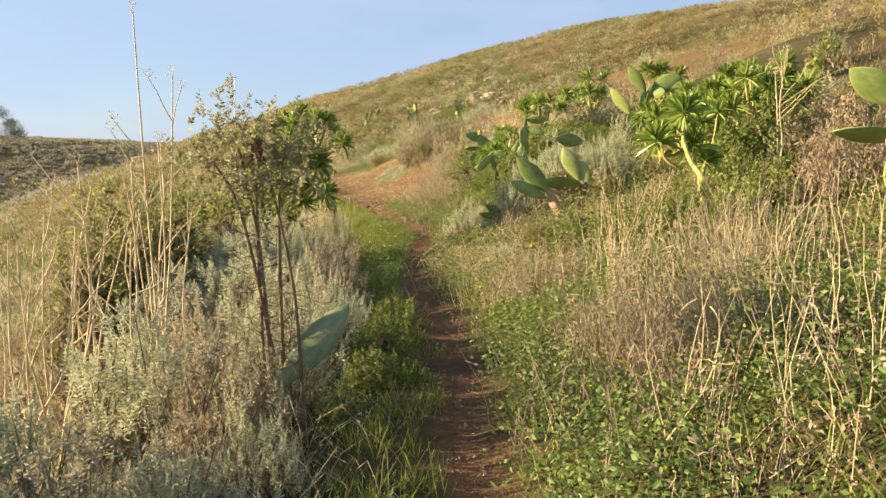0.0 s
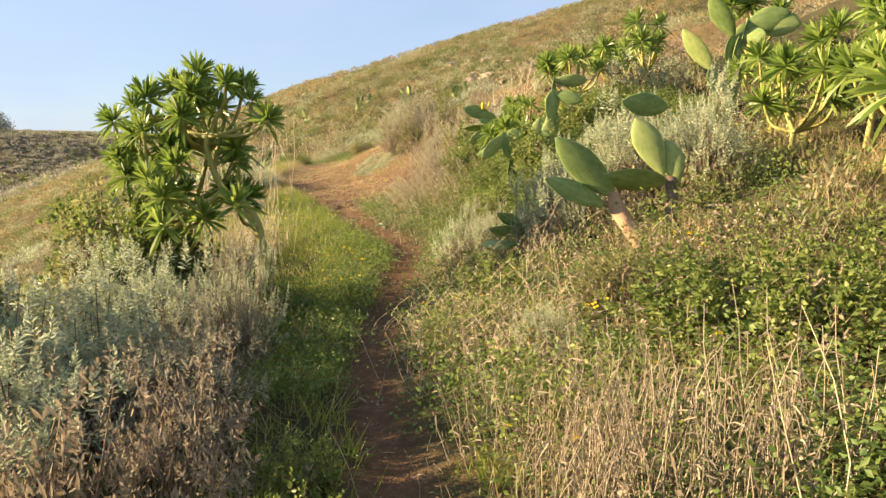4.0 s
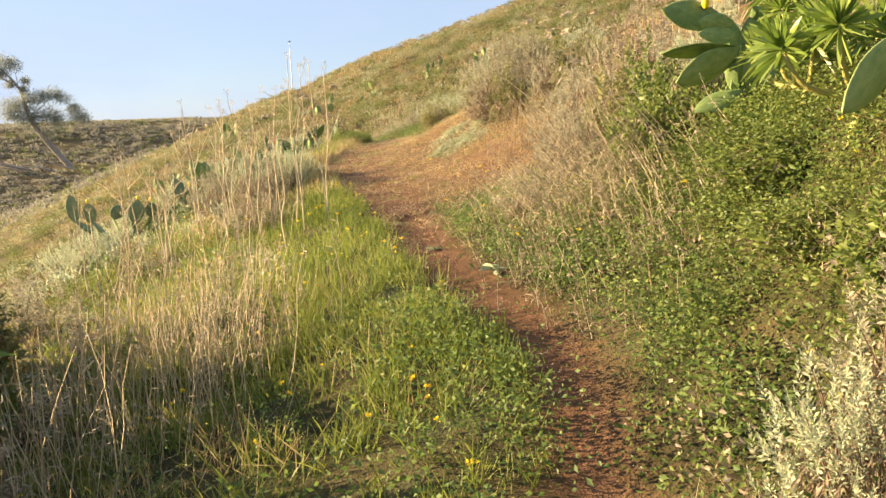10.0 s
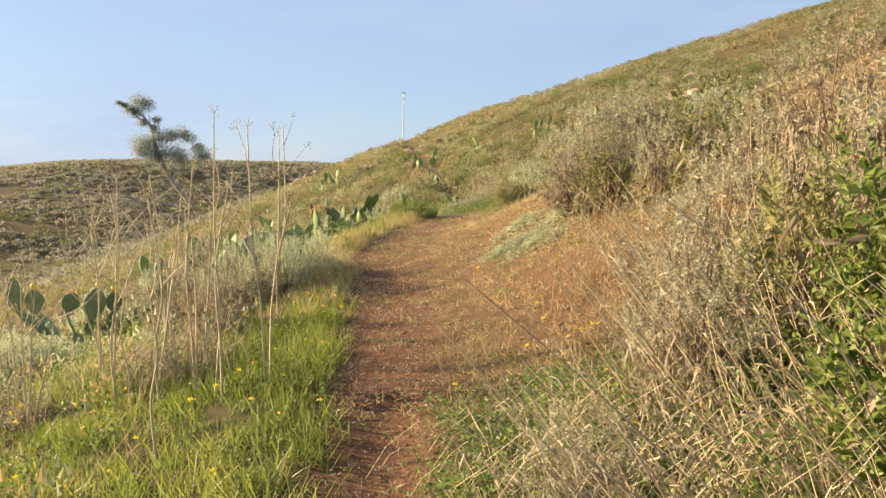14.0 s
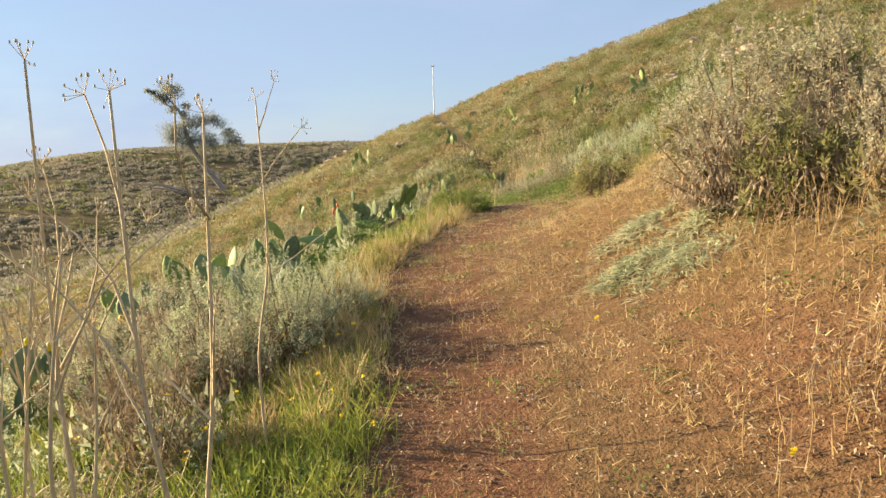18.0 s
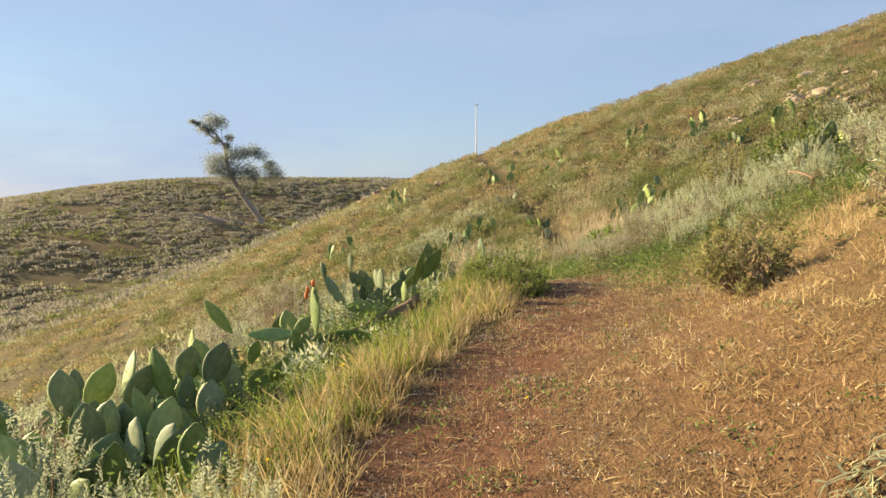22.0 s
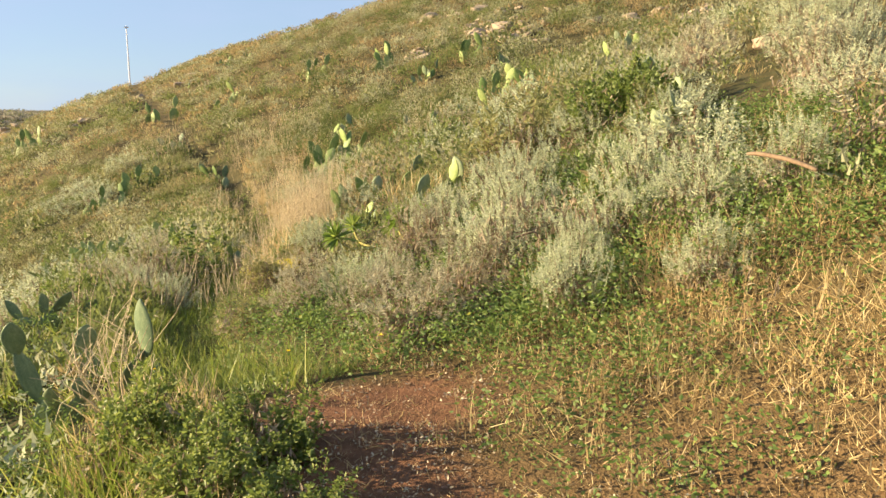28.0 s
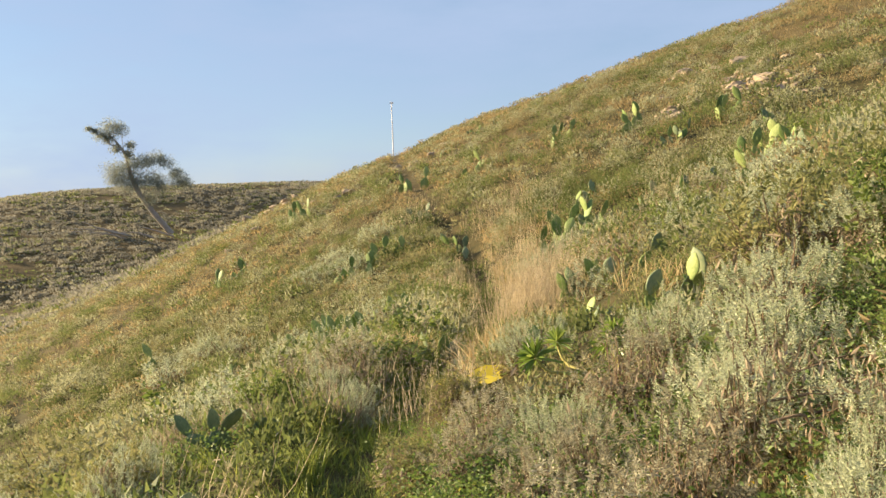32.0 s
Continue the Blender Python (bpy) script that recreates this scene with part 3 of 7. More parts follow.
def shrub_parts(seed, leaf_mat, radius=0.55, tall=0.75, shoot_count=110, leaf_count=26, leaf=0.045, width=0.32, withered=260, plume=0.17, low=0.15, plumed=False):
    """Meshes of a shrub: crooked stems, leafy plumes, withered leaves lower down."""
    rng = np.random.RandomState(seed)
    p, way = dome(rng, shoot_count // 4, radius, tall, low)
    p = np.repeat(p, 4, 0) + rng.normal(0, [0.055, 0.055, 0.05], (len(p) * 4, 3))  # plumes stand in sprays of four
    way = unit(np.repeat(way, 4, 0) + rng.normal(0, 0.16 if plumed else 0.26, p.shape) + [0, 0, 0.35 if plumed else 0])
    root = p * np.array([0.16, 0.16, 0.0]) + np.array([0, 0, -0.05])
    sv, sf = sticks(rng, root[::4], (p - way * 0.08)[::4], 0.006, 0.003, 0.07, 2, 3)
    lv, lf = (plumes if plumed else shoots)(rng, p, way, plume, leaf_count, leaf, width)
    if plumed:  # a skirt of hanging dead leaves under the plumes
        q, qway = dome(rng, withered, radius * 0.82, tall * 0.62, 0.02)
        q = q * rng.uniform(0.6, 1.0, (withered, 1))
        wv, wf = leaves(rng, q, qway * np.array([0.5, 0.5, -0.2]) + [0, 0, -0.9] + rng.normal(0, 0.35, q.shape), leaf * 1.25 * rng.uniform(0.6, 1.3, withered), leaf * 0.34)
    else:
        q, qway = dome(rng, withered, radius * 0.8, tall * 0.72, 0.05)
        wv, wf = leaves(rng, q, qway * np.array([0.7, 0.7, -0.9]) + rng.normal(0, 0.4, q.shape), leaf * 1.9 * rng.uniform(0.6, 1.2, withered), leaf * 0.42)
    return (mesh_from("branching", sv, sf, [M_TWIG]), mesh_from("foliage", lv, lf, [leaf_mat], smooth=False), mesh_from("dead_foliage", wv, wf, [M_TAN], smooth=False))


SILVER = [shrub_parts(s, M_SILVER, shoot_count=240, leaf_count=32, plume=0.17, leaf=0.034, width=0.3, withered=1800, low=0.36, plumed=True) for s in (11, 12, 13)]
SILVER_TALL = [shrub_parts(s, M_SILVER, shoot_count=190, leaf_count=38, plume=0.24, leaf=0.052, width=0.25, withered=3600, low=0.6, tall=1.3, radius=0.5, plumed=True) for s in (18, 19)]
FADED = [shrub_parts(s, M_FADED, shoot_count=200, leaf_count=22, plume=0.11, leaf=0.038, width=0.3, withered=2400, tall=0.85, low=0.35, plumed=True) for s in (21, 22)]
BROWN = [shrub_parts(s, M_TAN, shoot_count=180, leaf_count=20, withered=700, leaf=0.036, tall=0.95, plume=0.14) for s in (31, 32)]
OLIVE = [shrub_parts(s, M_OLIVE, shoot_count=200, leaf_count=18, withered=250, leaf=0.06, width=0.3, plume=0.16) for s in (41, 42)]
SILVER_FAR = [shrub_parts(s, M_SILVER, shoot_count=160, leaf_count=12, plume=0.15, leaf=0.055, width=0.42, withered=200, low=0.2, plumed=True) for s in (15, 16)]
LEAFY = [shrub_parts(s, M_BUSH, shoot_count=220, leaf_count=17, withered=160, leaf=0.054, width=0.58, plume=0.22) for s in (51, 52)]
LEAFY_FAR = [shrub_parts(s, M_BUSH, shoot_count=72, leaf_count=10, withered=40, leaf=0.085, width=0.6, plume=0.22) for s in (55,)]
FADED_FAR = [shrub_parts(s, M_FADED, shoot_count=88, leaf_count=11, leaf=0.055, width=0.4, withered=450, tall=0.85, plume=0.15, low=0.4, plumed=True) for s in (25, 26)]
BROWN_FAR = [shrub_parts(s, M_TAN, shoot_count=72, leaf_count=11, withered=180, leaf=0.07, tall=0.95, plume=0.15) for s in (35, 36)]
OLIVE_FAR = [shrub_parts(s, M_OLIVE, shoot_count=72, leaf_count=11, withered=60, leaf=0.082, width=0.36, plume=0.17) for s in (45, 46)]
# Dense tall meshes, so that the unseen added bushes block the sun.
TALLER = {"leafy": [shrub_parts(s, M_BUSH, tall=1.5, shoot_count=480, leaf_count=13, withered=500, leaf=0.075, width=0.6, plume=0.22, low=0.03) for s in (57,)],
          "olive": [shrub_parts(s, M_OLIVE, tall=1.5, shoot_count=480, leaf_count=13, withered=600, leaf=0.075, width=0.4, plume=0.2, low=0.03) for s in (47,)]}
PLAINER = {"silver": SILVER_FAR, "faded": FADED_FAR, "brown": BROWN_FAR, "olive": OLIVE_FAR, "leafy": LEAFY_FAR}
SHRUB_KINDS = {
    "silver": (SILVER, "silver-grey woolly shrub with upright plumes on the slope", "silver shrubs"),
    "faded": (FADED, "half withered silver-grey shrub with brown lower leaves", "faded shrubs"),
    "brown": (BROWN, "tall sun-bleached brown shrub with dry seed heads", "brown shrubs"),
    "olive": (OLIVE, "olive-green fine-leaved shrub on the dry slope", "olive shrubs"),
    "leafy": (LEAFY, "dark green broad-leaved bush beside the footpath", "leafy bushes")}
shrub_turn = random.Random(5)


def shrub(kind, x, y, radius, tall, plain=False):
    """Stands a shrub of a kind at x, y with its spread and height."""
    kinds, label, group = SHRUB_KINDS[kind]
    kinds = PLAINER[kind] if plain and y < 33 or y > 39 or x < -1.3 or x > 7.2 and y < 30 else kinds
    high = kind == "silver" and tall > 1.0 and kinds is SILVER
    kinds = SILVER_TALL if high else TALLER[kind] if kind in TALLER and tall > 1.25 and y < 30 else kinds
    high = high or kinds is TALLER.get(kind)
    meshes = kinds[shrub_turn.randrange(len(kinds))]
    name = "bush" if kind == "leafy" else "shrub"
    ob = thing(name, (x, y, ground_at(x, y)), label, name, group, turn=shrub_turn.uniform(0, 6.28))
    ob.scale = (radius / 0.55, radius / 0.55, tall / (1.4 if high else 0.8))
    for name, me in zip(("branching", "foliage", "dead_foliage"), meshes):
        part(name, me, ob)
    return ob


def rosette_mesh(seed, count=74, size=0.185, spread=1.0):
    """A tuft of narrow fleshy leaves at a branch's end, the lower ones hanging."""
    rng = np.random.RandomState(seed)
    a, s = rng.uniform(0, 6.28, count), np.linspace(0, 1, count) ** 0.8
    tilt = -0.5 + 1.85 * s
    way = np.stack([np.cos(a) * np.cos(tilt) * spread, np.sin(a) * np.cos(tilt) * spread, np.sin(tilt)], 1) + rng.normal(0, 0.08, (count, 3))
    base = np.stack([np.cos(a) * 0.012, np.sin(a) * 0.012, 0.05 * s], 1)
    v, f = ribbons(rng, base, way, size * rng.uniform(0.75, 1.15, count) * (1.05 - 0.25 * s), 0.021, 0.22 * (1 - s) + 0.06, 4, (0.45, 0.85, 1.0, 0.8))
    return mesh_from("rosette", v, f, [M_KLEINIA])


ROSETTES = [rosette_mesh(s) for s in (1, 2, 3)] + [rosette_mesh(4, 40, 0.17, 0.8)]


def kleinia(label, foot, trunks, heads, seed=3, size=1.0):
    """A succulent shrub: bent smooth stems, each ending in a rosette."""
    rng = random.Random(seed)
    ob = thing("kleinia", foot, label, "succulent shrub", "kleinia shrubs")
    rel = lambda p: tuple(np.array(p) - np.array(foot))  # noqa: E731
    joints = []
    for pts, r0, r1 in trunks:
        v, f = limb([rel(p) for p in pts], np.linspace(r0, r1, len(pts)))
        part("stem", mesh_from("stem", v, f, [M_KSTEM]), ob)
        joints += [p for p in pts[1:] if p[2] > foot[2] + 0.85 * size - 0.3]
    joints = joints or [p for pts, _, _ in trunks for p in pts[1:]]
    for h in heads:
        start = min(joints, key=lambda j: math.dist(j, h) + (0.6 if j[2] > h[2] - 0.1 else 0))
        mid = tuple((np.array(start) * 0.45 + np.array(h) * 0.55) + np.array([(h[0] - start[0]) * 0.15, (h[1] - start[1]) * 0.15, -0.06]))
        v, f = limb([rel(start), rel(mid), rel(h)], [0.02 * size, 0.016 * size, 0.013 * size], 7)
        part("branch", mesh_from("branch", v, f, [M_KSTEM]), ob)
        out = Vector((h[0] - mid[0], h[1] - mid[1], h[2] - mid[2] + 0.15)).normalized()
        r = part("rosette", ROSETTES[rng.randrange(4)], ob)
        r.matrix_basis = Matrix.Translation(rel(h)) @ out.to_track_quat("Z", "Y").to_matrix().to_4x4() @ Matrix.Rotation(rng.uniform(0, 6), 4, "Z") @ Matrix.Diagonal((size * rng.uniform(1.0, 1.35),) * 3 + (1,))
    return ob


def small_kleinia(x, y, heads=5, tall=0.6, seed=1):
    rng = random.Random(seed)
    z = ground_at(x, y)
    top = [(x + rng.uniform(-0.35, 0.35), y + rng.uniform(-0.3, 0.3), z + tall * rng.uniform(0.7, 1.15)) for _ in range(heads)]
    mid = (x + 0.05, y, z + tall * 0.4)
    return kleinia("low kleinia with bright green leaf rosettes on bare stems", (x, y, z - 0.05), [([(x, y, z - 0.05), (x + 0.03, y, z + tall * 0.2), mid], 0.03, 0.02)], top, seed, 0.9)


def fennel(x, y, tall, stems=3, lean=0.12, seed=1):
    """Last year's fennel: bare jointed stalks that fork into dry umbels."""
    rng = np.random.RandomState(seed)
    z = ground_at(x, y)
    ob = thing("dry_fennel", (x, y, z), "bare straw-coloured fennel stalks with dry umbels", "dry plant", "dry fennel stalks")
    for _ in range(stems):
        foot = rng.normal(0, 0.06, 3) * [1, 1, 0] + [0, 0, -0.05]
        h = tall * rng.uniform(0.7, 1.05)
        top = foot + np.array([rng.normal(0, lean) * h, rng.normal(0, lean) * h, h])
        pts = [foot, foot * 0.7 + top * 0.3 + rng.normal(0, 0.03, 3), foot * 0.4 + top * 0.6 + rng.normal(0, 0.04, 3), top]
        v, f = limb(pts, [0.009, 0.0075, 0.006, 0.0035], 5)
        stalk = part("stalk", mesh_from("stalk", v, f, [M_STALK]), ob)
        forks = rng.randint(2, 5)
        b = np.array([pts[2] * (1 - k) + top * k for k in rng.uniform(-0.2, 0.8, forks)])
        tip = b + np.stack([rng.normal(0, 0.2, forks), rng.normal(0, 0.16, forks), rng.uniform(0.2, 0.45, forks)], 1)
        pieces = [sticks(rng, b, tip, 0.005, 0.0022, 0.05, 3, 4)]
        ends = np.concatenate([tip, top[None]])
        for e in ends:
            k = 9
            r = e + unit(rng.normal(size=(k, 3)) + [0, 0, 1.1]) * 0.05
            pieces.append(sticks(rng, np.repeat(e[None], k, 0), r, 0.001, 0.0008, 0, 1, 3))
            pieces.append(sticks(rng, r, r + [0, 0, 0.008], 0.0035, 0.002, 0, 1, 4))
        v, f = join(pieces)
        part("seed_head", mesh_from("seed_head", v, f, [M_STALK]), stalk)
    return ob


def reed_clump(x, y, count, tall, spread, mat, label, lean=(0, 0), seed=1):
    """A stand of thin dry stalks with wisps of old leaf."""
    rng = np.random.RandomState(seed)
    xy = np.stack([x + rng.normal(0, spread, count), y + rng.normal(0, spread, count)], 1)
    z = height(xy[:, 0], xy[:, 1])
    z0 = ground_at(x, y)
    base = np.stack([xy[:, 0] - x, xy[:, 1] - y, z - z0 - 0.04], 1)
    h = tall * rng.uniform(0.45, 1.1, count)
    tip = base + np.stack([rng.normal(lean[0], 0.16, count) * h, rng.normal(lean[1], 0.16, count) * h, h], 1)
    ob = thing("dry_stalk_clump", (x, y, z0), label, "dry plant", "dry stalk clumps")
    v, f = sticks(rng, base, tip, 0.0034, 0.0015, 0.06, 4, 3)
    part("stalk_thicket", mesh_from("stalk_thicket", v, f, [mat]), ob)
    n = count * 7
    pick = rng.randint(0, count, n)
    s = rng.uniform(0.15, 1, n)[:, None]
    lv, lf = ribbons(rng, base[pick] * (1 - s) + tip[pick] * s, rng.normal(size=(n, 3)) + [0, 0, 0.5], rng.uniform(0.03, 0.1, n), 0.006, 0.5, 2, (1, 0.8))
    part("dry_foliage", mesh_from("dry_foliage", lv, lf, [M_GREY if mat is M_STALK else M_TAN]), ob)
    return ob


# ---- kleinia shrubs ----
kleinia("bent yellow-green kleinia shrub with narrow leaf rosettes", (1.78, 11.78, ground_at(1.78, 11.78) - 0.05),
        [([(1.78, 11.78, -0.25), (1.74, 11.76, 0.4), (1.68, 11.76, 0.81), (1.55, 11.8, 1.02), (1.37, 11.79, 1.15), (1.24, 11.85, 1.48), (1.25, 11.87, 1.65), (1.38, 11.85, 1.9)], 0.05, 0.02),
         ([(1.68, 11.76, 0.7), (1.58, 11.84, 0.95), (1.54, 11.9, 1.2)], 0.026, 0.016),
         ([(1.37, 11.79, 1.13), (1.12, 11.85, 0.95), (0.95, 11.9, 0.98), (0.8, 11.95, 1.15)], 0.034, 0.02),
         ([(1.25, 11.87, 1.62), (1.0, 12.1, 1.7), (0.85, 12.2, 1.78)], 0.028, 0.018),
         ([(1.25, 11.87, 1.63), (1.45, 11.7, 1.68), (1.62, 11.6, 1.75)], 0.024, 0.016),
         ([(1.3, 11.83, 1.35), (1.35, 12.0, 1.6), (1.42, 12.1, 1.85)], 0.024, 0.016)],
        [(1.41, 11.77, 2.09), (1.63, 11.72, 1.94), (1.74, 11.48, 1.76), (1.51, 11.88, 1.50), (1.48, 11.21, 1.02), (0.87, 11.48, 1.06), (0.68, 11.89, 1.66), (0.71, 12.13, 1.95), (0.98, 12.12, 2.08),
         (1.11, 12.30, 2.05), (0.83, 12.00, 1.11), (0.87, 11.25, 0.84), (1.01, 12.18, 1.08), (0.38, 12.44, 1.75), (0.83, 12.14, 1.39), (1.42, 12.28, 2.13), (0.74, 12.40, 1.75), (1.12, 12.58, 1.88)], 3, 1.1)
more_heads = [(0.94, 12.38, 1.75), (1.40, 12.14, 1.10), (0.53, 11.95, 1.23), (0.84, 11.76, 0.84), (1.19, 11.52, 0.88), (1.58, 11.95, 2.09), (1.17, 12.11, 2.19), (0.51, 12.28, 1.39), (1.2, 11.95, 1.9), (0.9, 11.95, 1.5), (1.55, 11.95, 1.05),
              (0.6, 12.1, 1.6), (1.0, 12.4, 1.5), (1.25, 12.4, 1.6), (0.75, 12.3, 1.2)]
head_rng = random.Random(17)
for _ in range(10):
    a, b = head_rng.uniform(0, 6.28), head_rng.uniform(-0.7, 1)
    more_heads.append((0.98 + 0.52 * math.cos(a) * math.sqrt(1 - b * b), 12.05 + 0.55 * math.sin(a) * math.sqrt(1 - b * b), 1.5 + 0.55 * b))
kleinia("dense kleinia shrub behind a larger one", (0.7, 12.5, ground_at(0.7, 12.5) - 0.05),
        [([(0.7, 12.5, -0.7), (0.72, 12.45, 0.3), (0.8, 12.3, 0.8), (0.9, 12.2, 1.2)], 0.045, 0.022), ([(0.75, 12.4, 0.6), (1.1, 12.3, 1.0), (1.25, 12.2, 1.5)], 0.035, 0.018)], more_heads, 7, 1.1)
kleinia("leaning kleinia with leaf rosettes above dry stalks", (4.2, 5.95, ground_at(4.2, 5.95) - 0.05),
        [([(4.2, 5.95, 0.6), (4.18, 6.1, 1.35), (4.24, 6.45, 1.6), (4.28, 6.66, 1.8)], 0.03, 0.02), ([(4.25, 6.1, 0.9), (4.4, 6.5, 1.3), (4.5, 6.7, 1.5)], 0.026, 0.018)],
        [(4.33, 6.75, 2.05), (4.15, 6.9, 1.78), (4.5, 6.8, 1.75), (4.7, 6.9, 1.6)], 5, 1.1)
for n, (x, y, heads, tall) in enumerate([(5.6, 8.4, 12, 0.9), (6.2, 9.2, 12, 0.9), (5.2, 7.7, 10, 0.8), (6.4, 10.6, 9, 0.7), (5.9, 7.6, 11, 0.9), (6.6, 8.4, 11, 0.9), (5.8, 9.6, 9, 0.7), (5.7, 13.4, 7, 0.75), (6.1, 14.2, 7, 0.8), (5.3, 14.6, 5, 0.5), (6.6, 13.3, 6, 0.8), (6.9, 14.6, 6, 0.7), (5.9, 15.4, 5, 0.6),
                                         (7.3, 12.2, 6, 0.8), (7.0, 9.6, 6, 0.9), (6.3, 34.9, 3, 0.28), (6.05, 35.2, 3, 0.28), (7.6, 15.4, 6, 0.8), (5.1, 13.9, 4, 0.5)]):
    small_kleinia(x, y, heads, tall, 20 + n)

# ---- prickly pears ----
cactus("single pale green prickly pear pad leaning over the path", (0.4, 1.5, 1.5), [(0.30, 4.38, 0.24, 0.68, 4.28, 0.70, 0.21, 8)], BLUE_PADS, 1)
big_pear = cactus("large light green prickly pear on a woody stem", (1.9, 6.2, 1.6),
       [(4.15, 9.45, 1.19, 3.73, 9.55, 1.63, 0.27, 10), (4.57, 9.39, 1.30, 4.04, 9.45, 1.35, 0.25, 42), (4.54, 9.41, 1.36, 4.33, 9.46, 1.78, 0.24, 0), (4.12, 9.5, 1.12, 3.64, 9.54, 1.33, 0.19, 20), (4.60, 9.48, 1.86, 4.23, 9.51, 1.91, 0.20, 0),
        (4.64, 9.37, 1.29, 4.55, 9.39, 1.62, 0.21, 0)], PADS, 2, props=False)
cactus("low prickly pear with flat green pads beside the path", (2.1, 8.2, 1.6),
       [(4.10, 10.99, 0.81, 3.81, 11.00, 0.96, 0.16, 35), (4.07, 10.99, 0.76, 3.72, 10.99, 0.82, 0.17, 50), (4.03, 10.98, 0.67, 3.64, 10.97, 0.67, 0.19, 48), (4.11, 10.95, 0.50, 4.05, 10.95, 0.85, 0.16, 28)], PADS, 3)
cactus("prickly pear with thin pads high on the slope", (0.4, 1.5, 1.5),
       [(6.82, 11.79, 2.80, 6.49, 11.76, 3.21, 0.26, 28), (6.94, 11.77, 2.91, 7.31, 11.50, 3.05, 0.31, 0), (6.89, 11.77, 2.80, 7.05, 11.54, 2.81, 0.21, 0), (6.98, 11.76, 2.97, 7.41, 11.45, 2.92, 0.31, 0), (6.57, 11.81, 2.44, 6.20, 11.80, 2.86, 0.28, 41)], PADS, 4, False)
cactus("pale prickly pear leaning out over dry weeds", (0, 0, 1.5), [(4.60, 4.45, 2.0, 4.24, 4.58, 2.26, 0.27, 20), (4.63, 4.42, 1.78, 4.12, 4.57, 1.82, 0.24, 55), (4.72, 4.5, 1.4, 4.62, 4.45, 1.8, 0.26, 0), (4.9, 4.6, 1.7, 5.1, 4.7, 2.1, 0.26, 20)], PADS, 18)
cactus("two prickly pear pads among green rosettes", (1.9, 6.2, 1.6), [(4.96, 12.38, 2.32, 5.28, 12.21, 2.32, 0.18, 22), (4.95, 12.35, 2.18, 5.22, 12.19, 2.09, 0.17, 0)], PADS, 5, False)
cactus("sprawling prickly pear with a drooping pad", (2.1, 8.2, 1.6),
       [(4.64, 13.04, 1.72, 4.32, 12.96, 1.45, 0.19, 30), (4.62, 13.04, 1.71, 4.83, 12.94, 1.74, 0.18, 0), (4.87, 13.01, 1.71, 5.09, 12.90, 1.67, 0.15, 0), (5.07, 13.01, 1.89, 5.33, 12.90, 1.81, 0.15, 42), (5.06, 12.98, 1.62, 5.41, 12.87, 1.67, 0.20, 0)], PADS, 6, False)
fruiting = cactus("dark green prickly pear bearing a yellow fruit", (3, 12.5, 1.6),
       [(5.36, 15.51, 2.06, 4.93, 15.58, 2.18, 0.23, 20), (5.41, 15.49, 2.05, 5.15, 15.51, 2.08, 0.15, 0), (5.44, 15.47, 1.89, 4.92, 15.56, 1.88, 0.22, 60), (5.46, 15.46, 1.88, 5.00, 15.52, 1.68, 0.25, 30), (5.52, 15.44, 1.78, 5.49, 15.42, 2.09, 0.17, 0),
        (5.75, 15.38, 1.84, 5.52, 15.42, 2.16, 0.23, 0), (5.46, 15.44, 1.60, 5.11, 15.47, 1.48, 0.18, 31), (5.44, 15.48, 1.97, 5.15, 15.50, 2.00, 0.15, 24)], PADS, 7)
cactus("small upright prickly pear at the foot of a bush", (3, 12.5, 1.6), [(4.97, 15.25, 0.61, 4.92, 15.24, 0.92, 0.13, 40), (5.07, 15.23, 0.70, 5.02, 15.21, 0.91, 0.11, 43), (5.20, 15.17, 0.5, 5.16, 15.15, 0.70, 0.09, 0)], PADS, 8)
BLOOMS = []
flowered = cactus("pale prickly pear with yellow flowers below the path", (3.4, 16.6, 1.9),
       [(-0.28, 24.25, 0.01, -0.15, 24.19, 0.43, 0.30, 0), (-0.94, 24.24, 0.08, -0.95, 24.16, 0.42, 0.26, 0), (-0.62, 24.25, 0.13, -0.41, 24.17, 0.35, 0.26, 0), (0.01, 24.27, 0.11, 0.03, 24.19, 0.39, 0.22, 0), (0.59, 24.30, 0.21, 0.67, 24.24, 0.60, 0.20, 24),
        (0.24, 24.27, 0.05, 0.48, 24.19, 0.31, 0.23, 0), (-1.19, 24.23, 0.09, -1.20, 24.17, 0.57, 0.24, 18)], BLUE_PADS, 9, False)
for x, y, z in ((-0.17, 24.2, 0.46), (-0.95, 24.16, 0.45), (0.66, 24.23, 0.63), (-0.4, 24.16, 0.39), (0.03, 24.18, 0.42)):
    BLOOMS.append((flowered, (x, y, z)))
red_fruited = cactus("yellow-green prickly pear bearing red fruit", (3.4, 23.3, 2.1),
       [(2.13, 28.24, 0.87, 2.13, 28.20, 1.31, 0.20, 65), (1.95, 28.24, 0.86, 1.54, 28.16, 0.88, 0.19, 40), (2.17, 28.24, 0.83, 2.65, 28.17, 0.86, 0.21, 45), (2.05, 28.22, 0.50, 2.05, 28.17, 0.88, 0.18, 0), (1.93, 28.24, 0.86, 2.10, 28.18, 1.03, 0.13, 0),
        (1.68, 28.19, 0.26, 1.74, 28.13, 0.50, 0.11, 40), (1.79, 28.21, 0.45, 1.92, 28.15, 0.70, 0.14, 0)], PADS, 10)
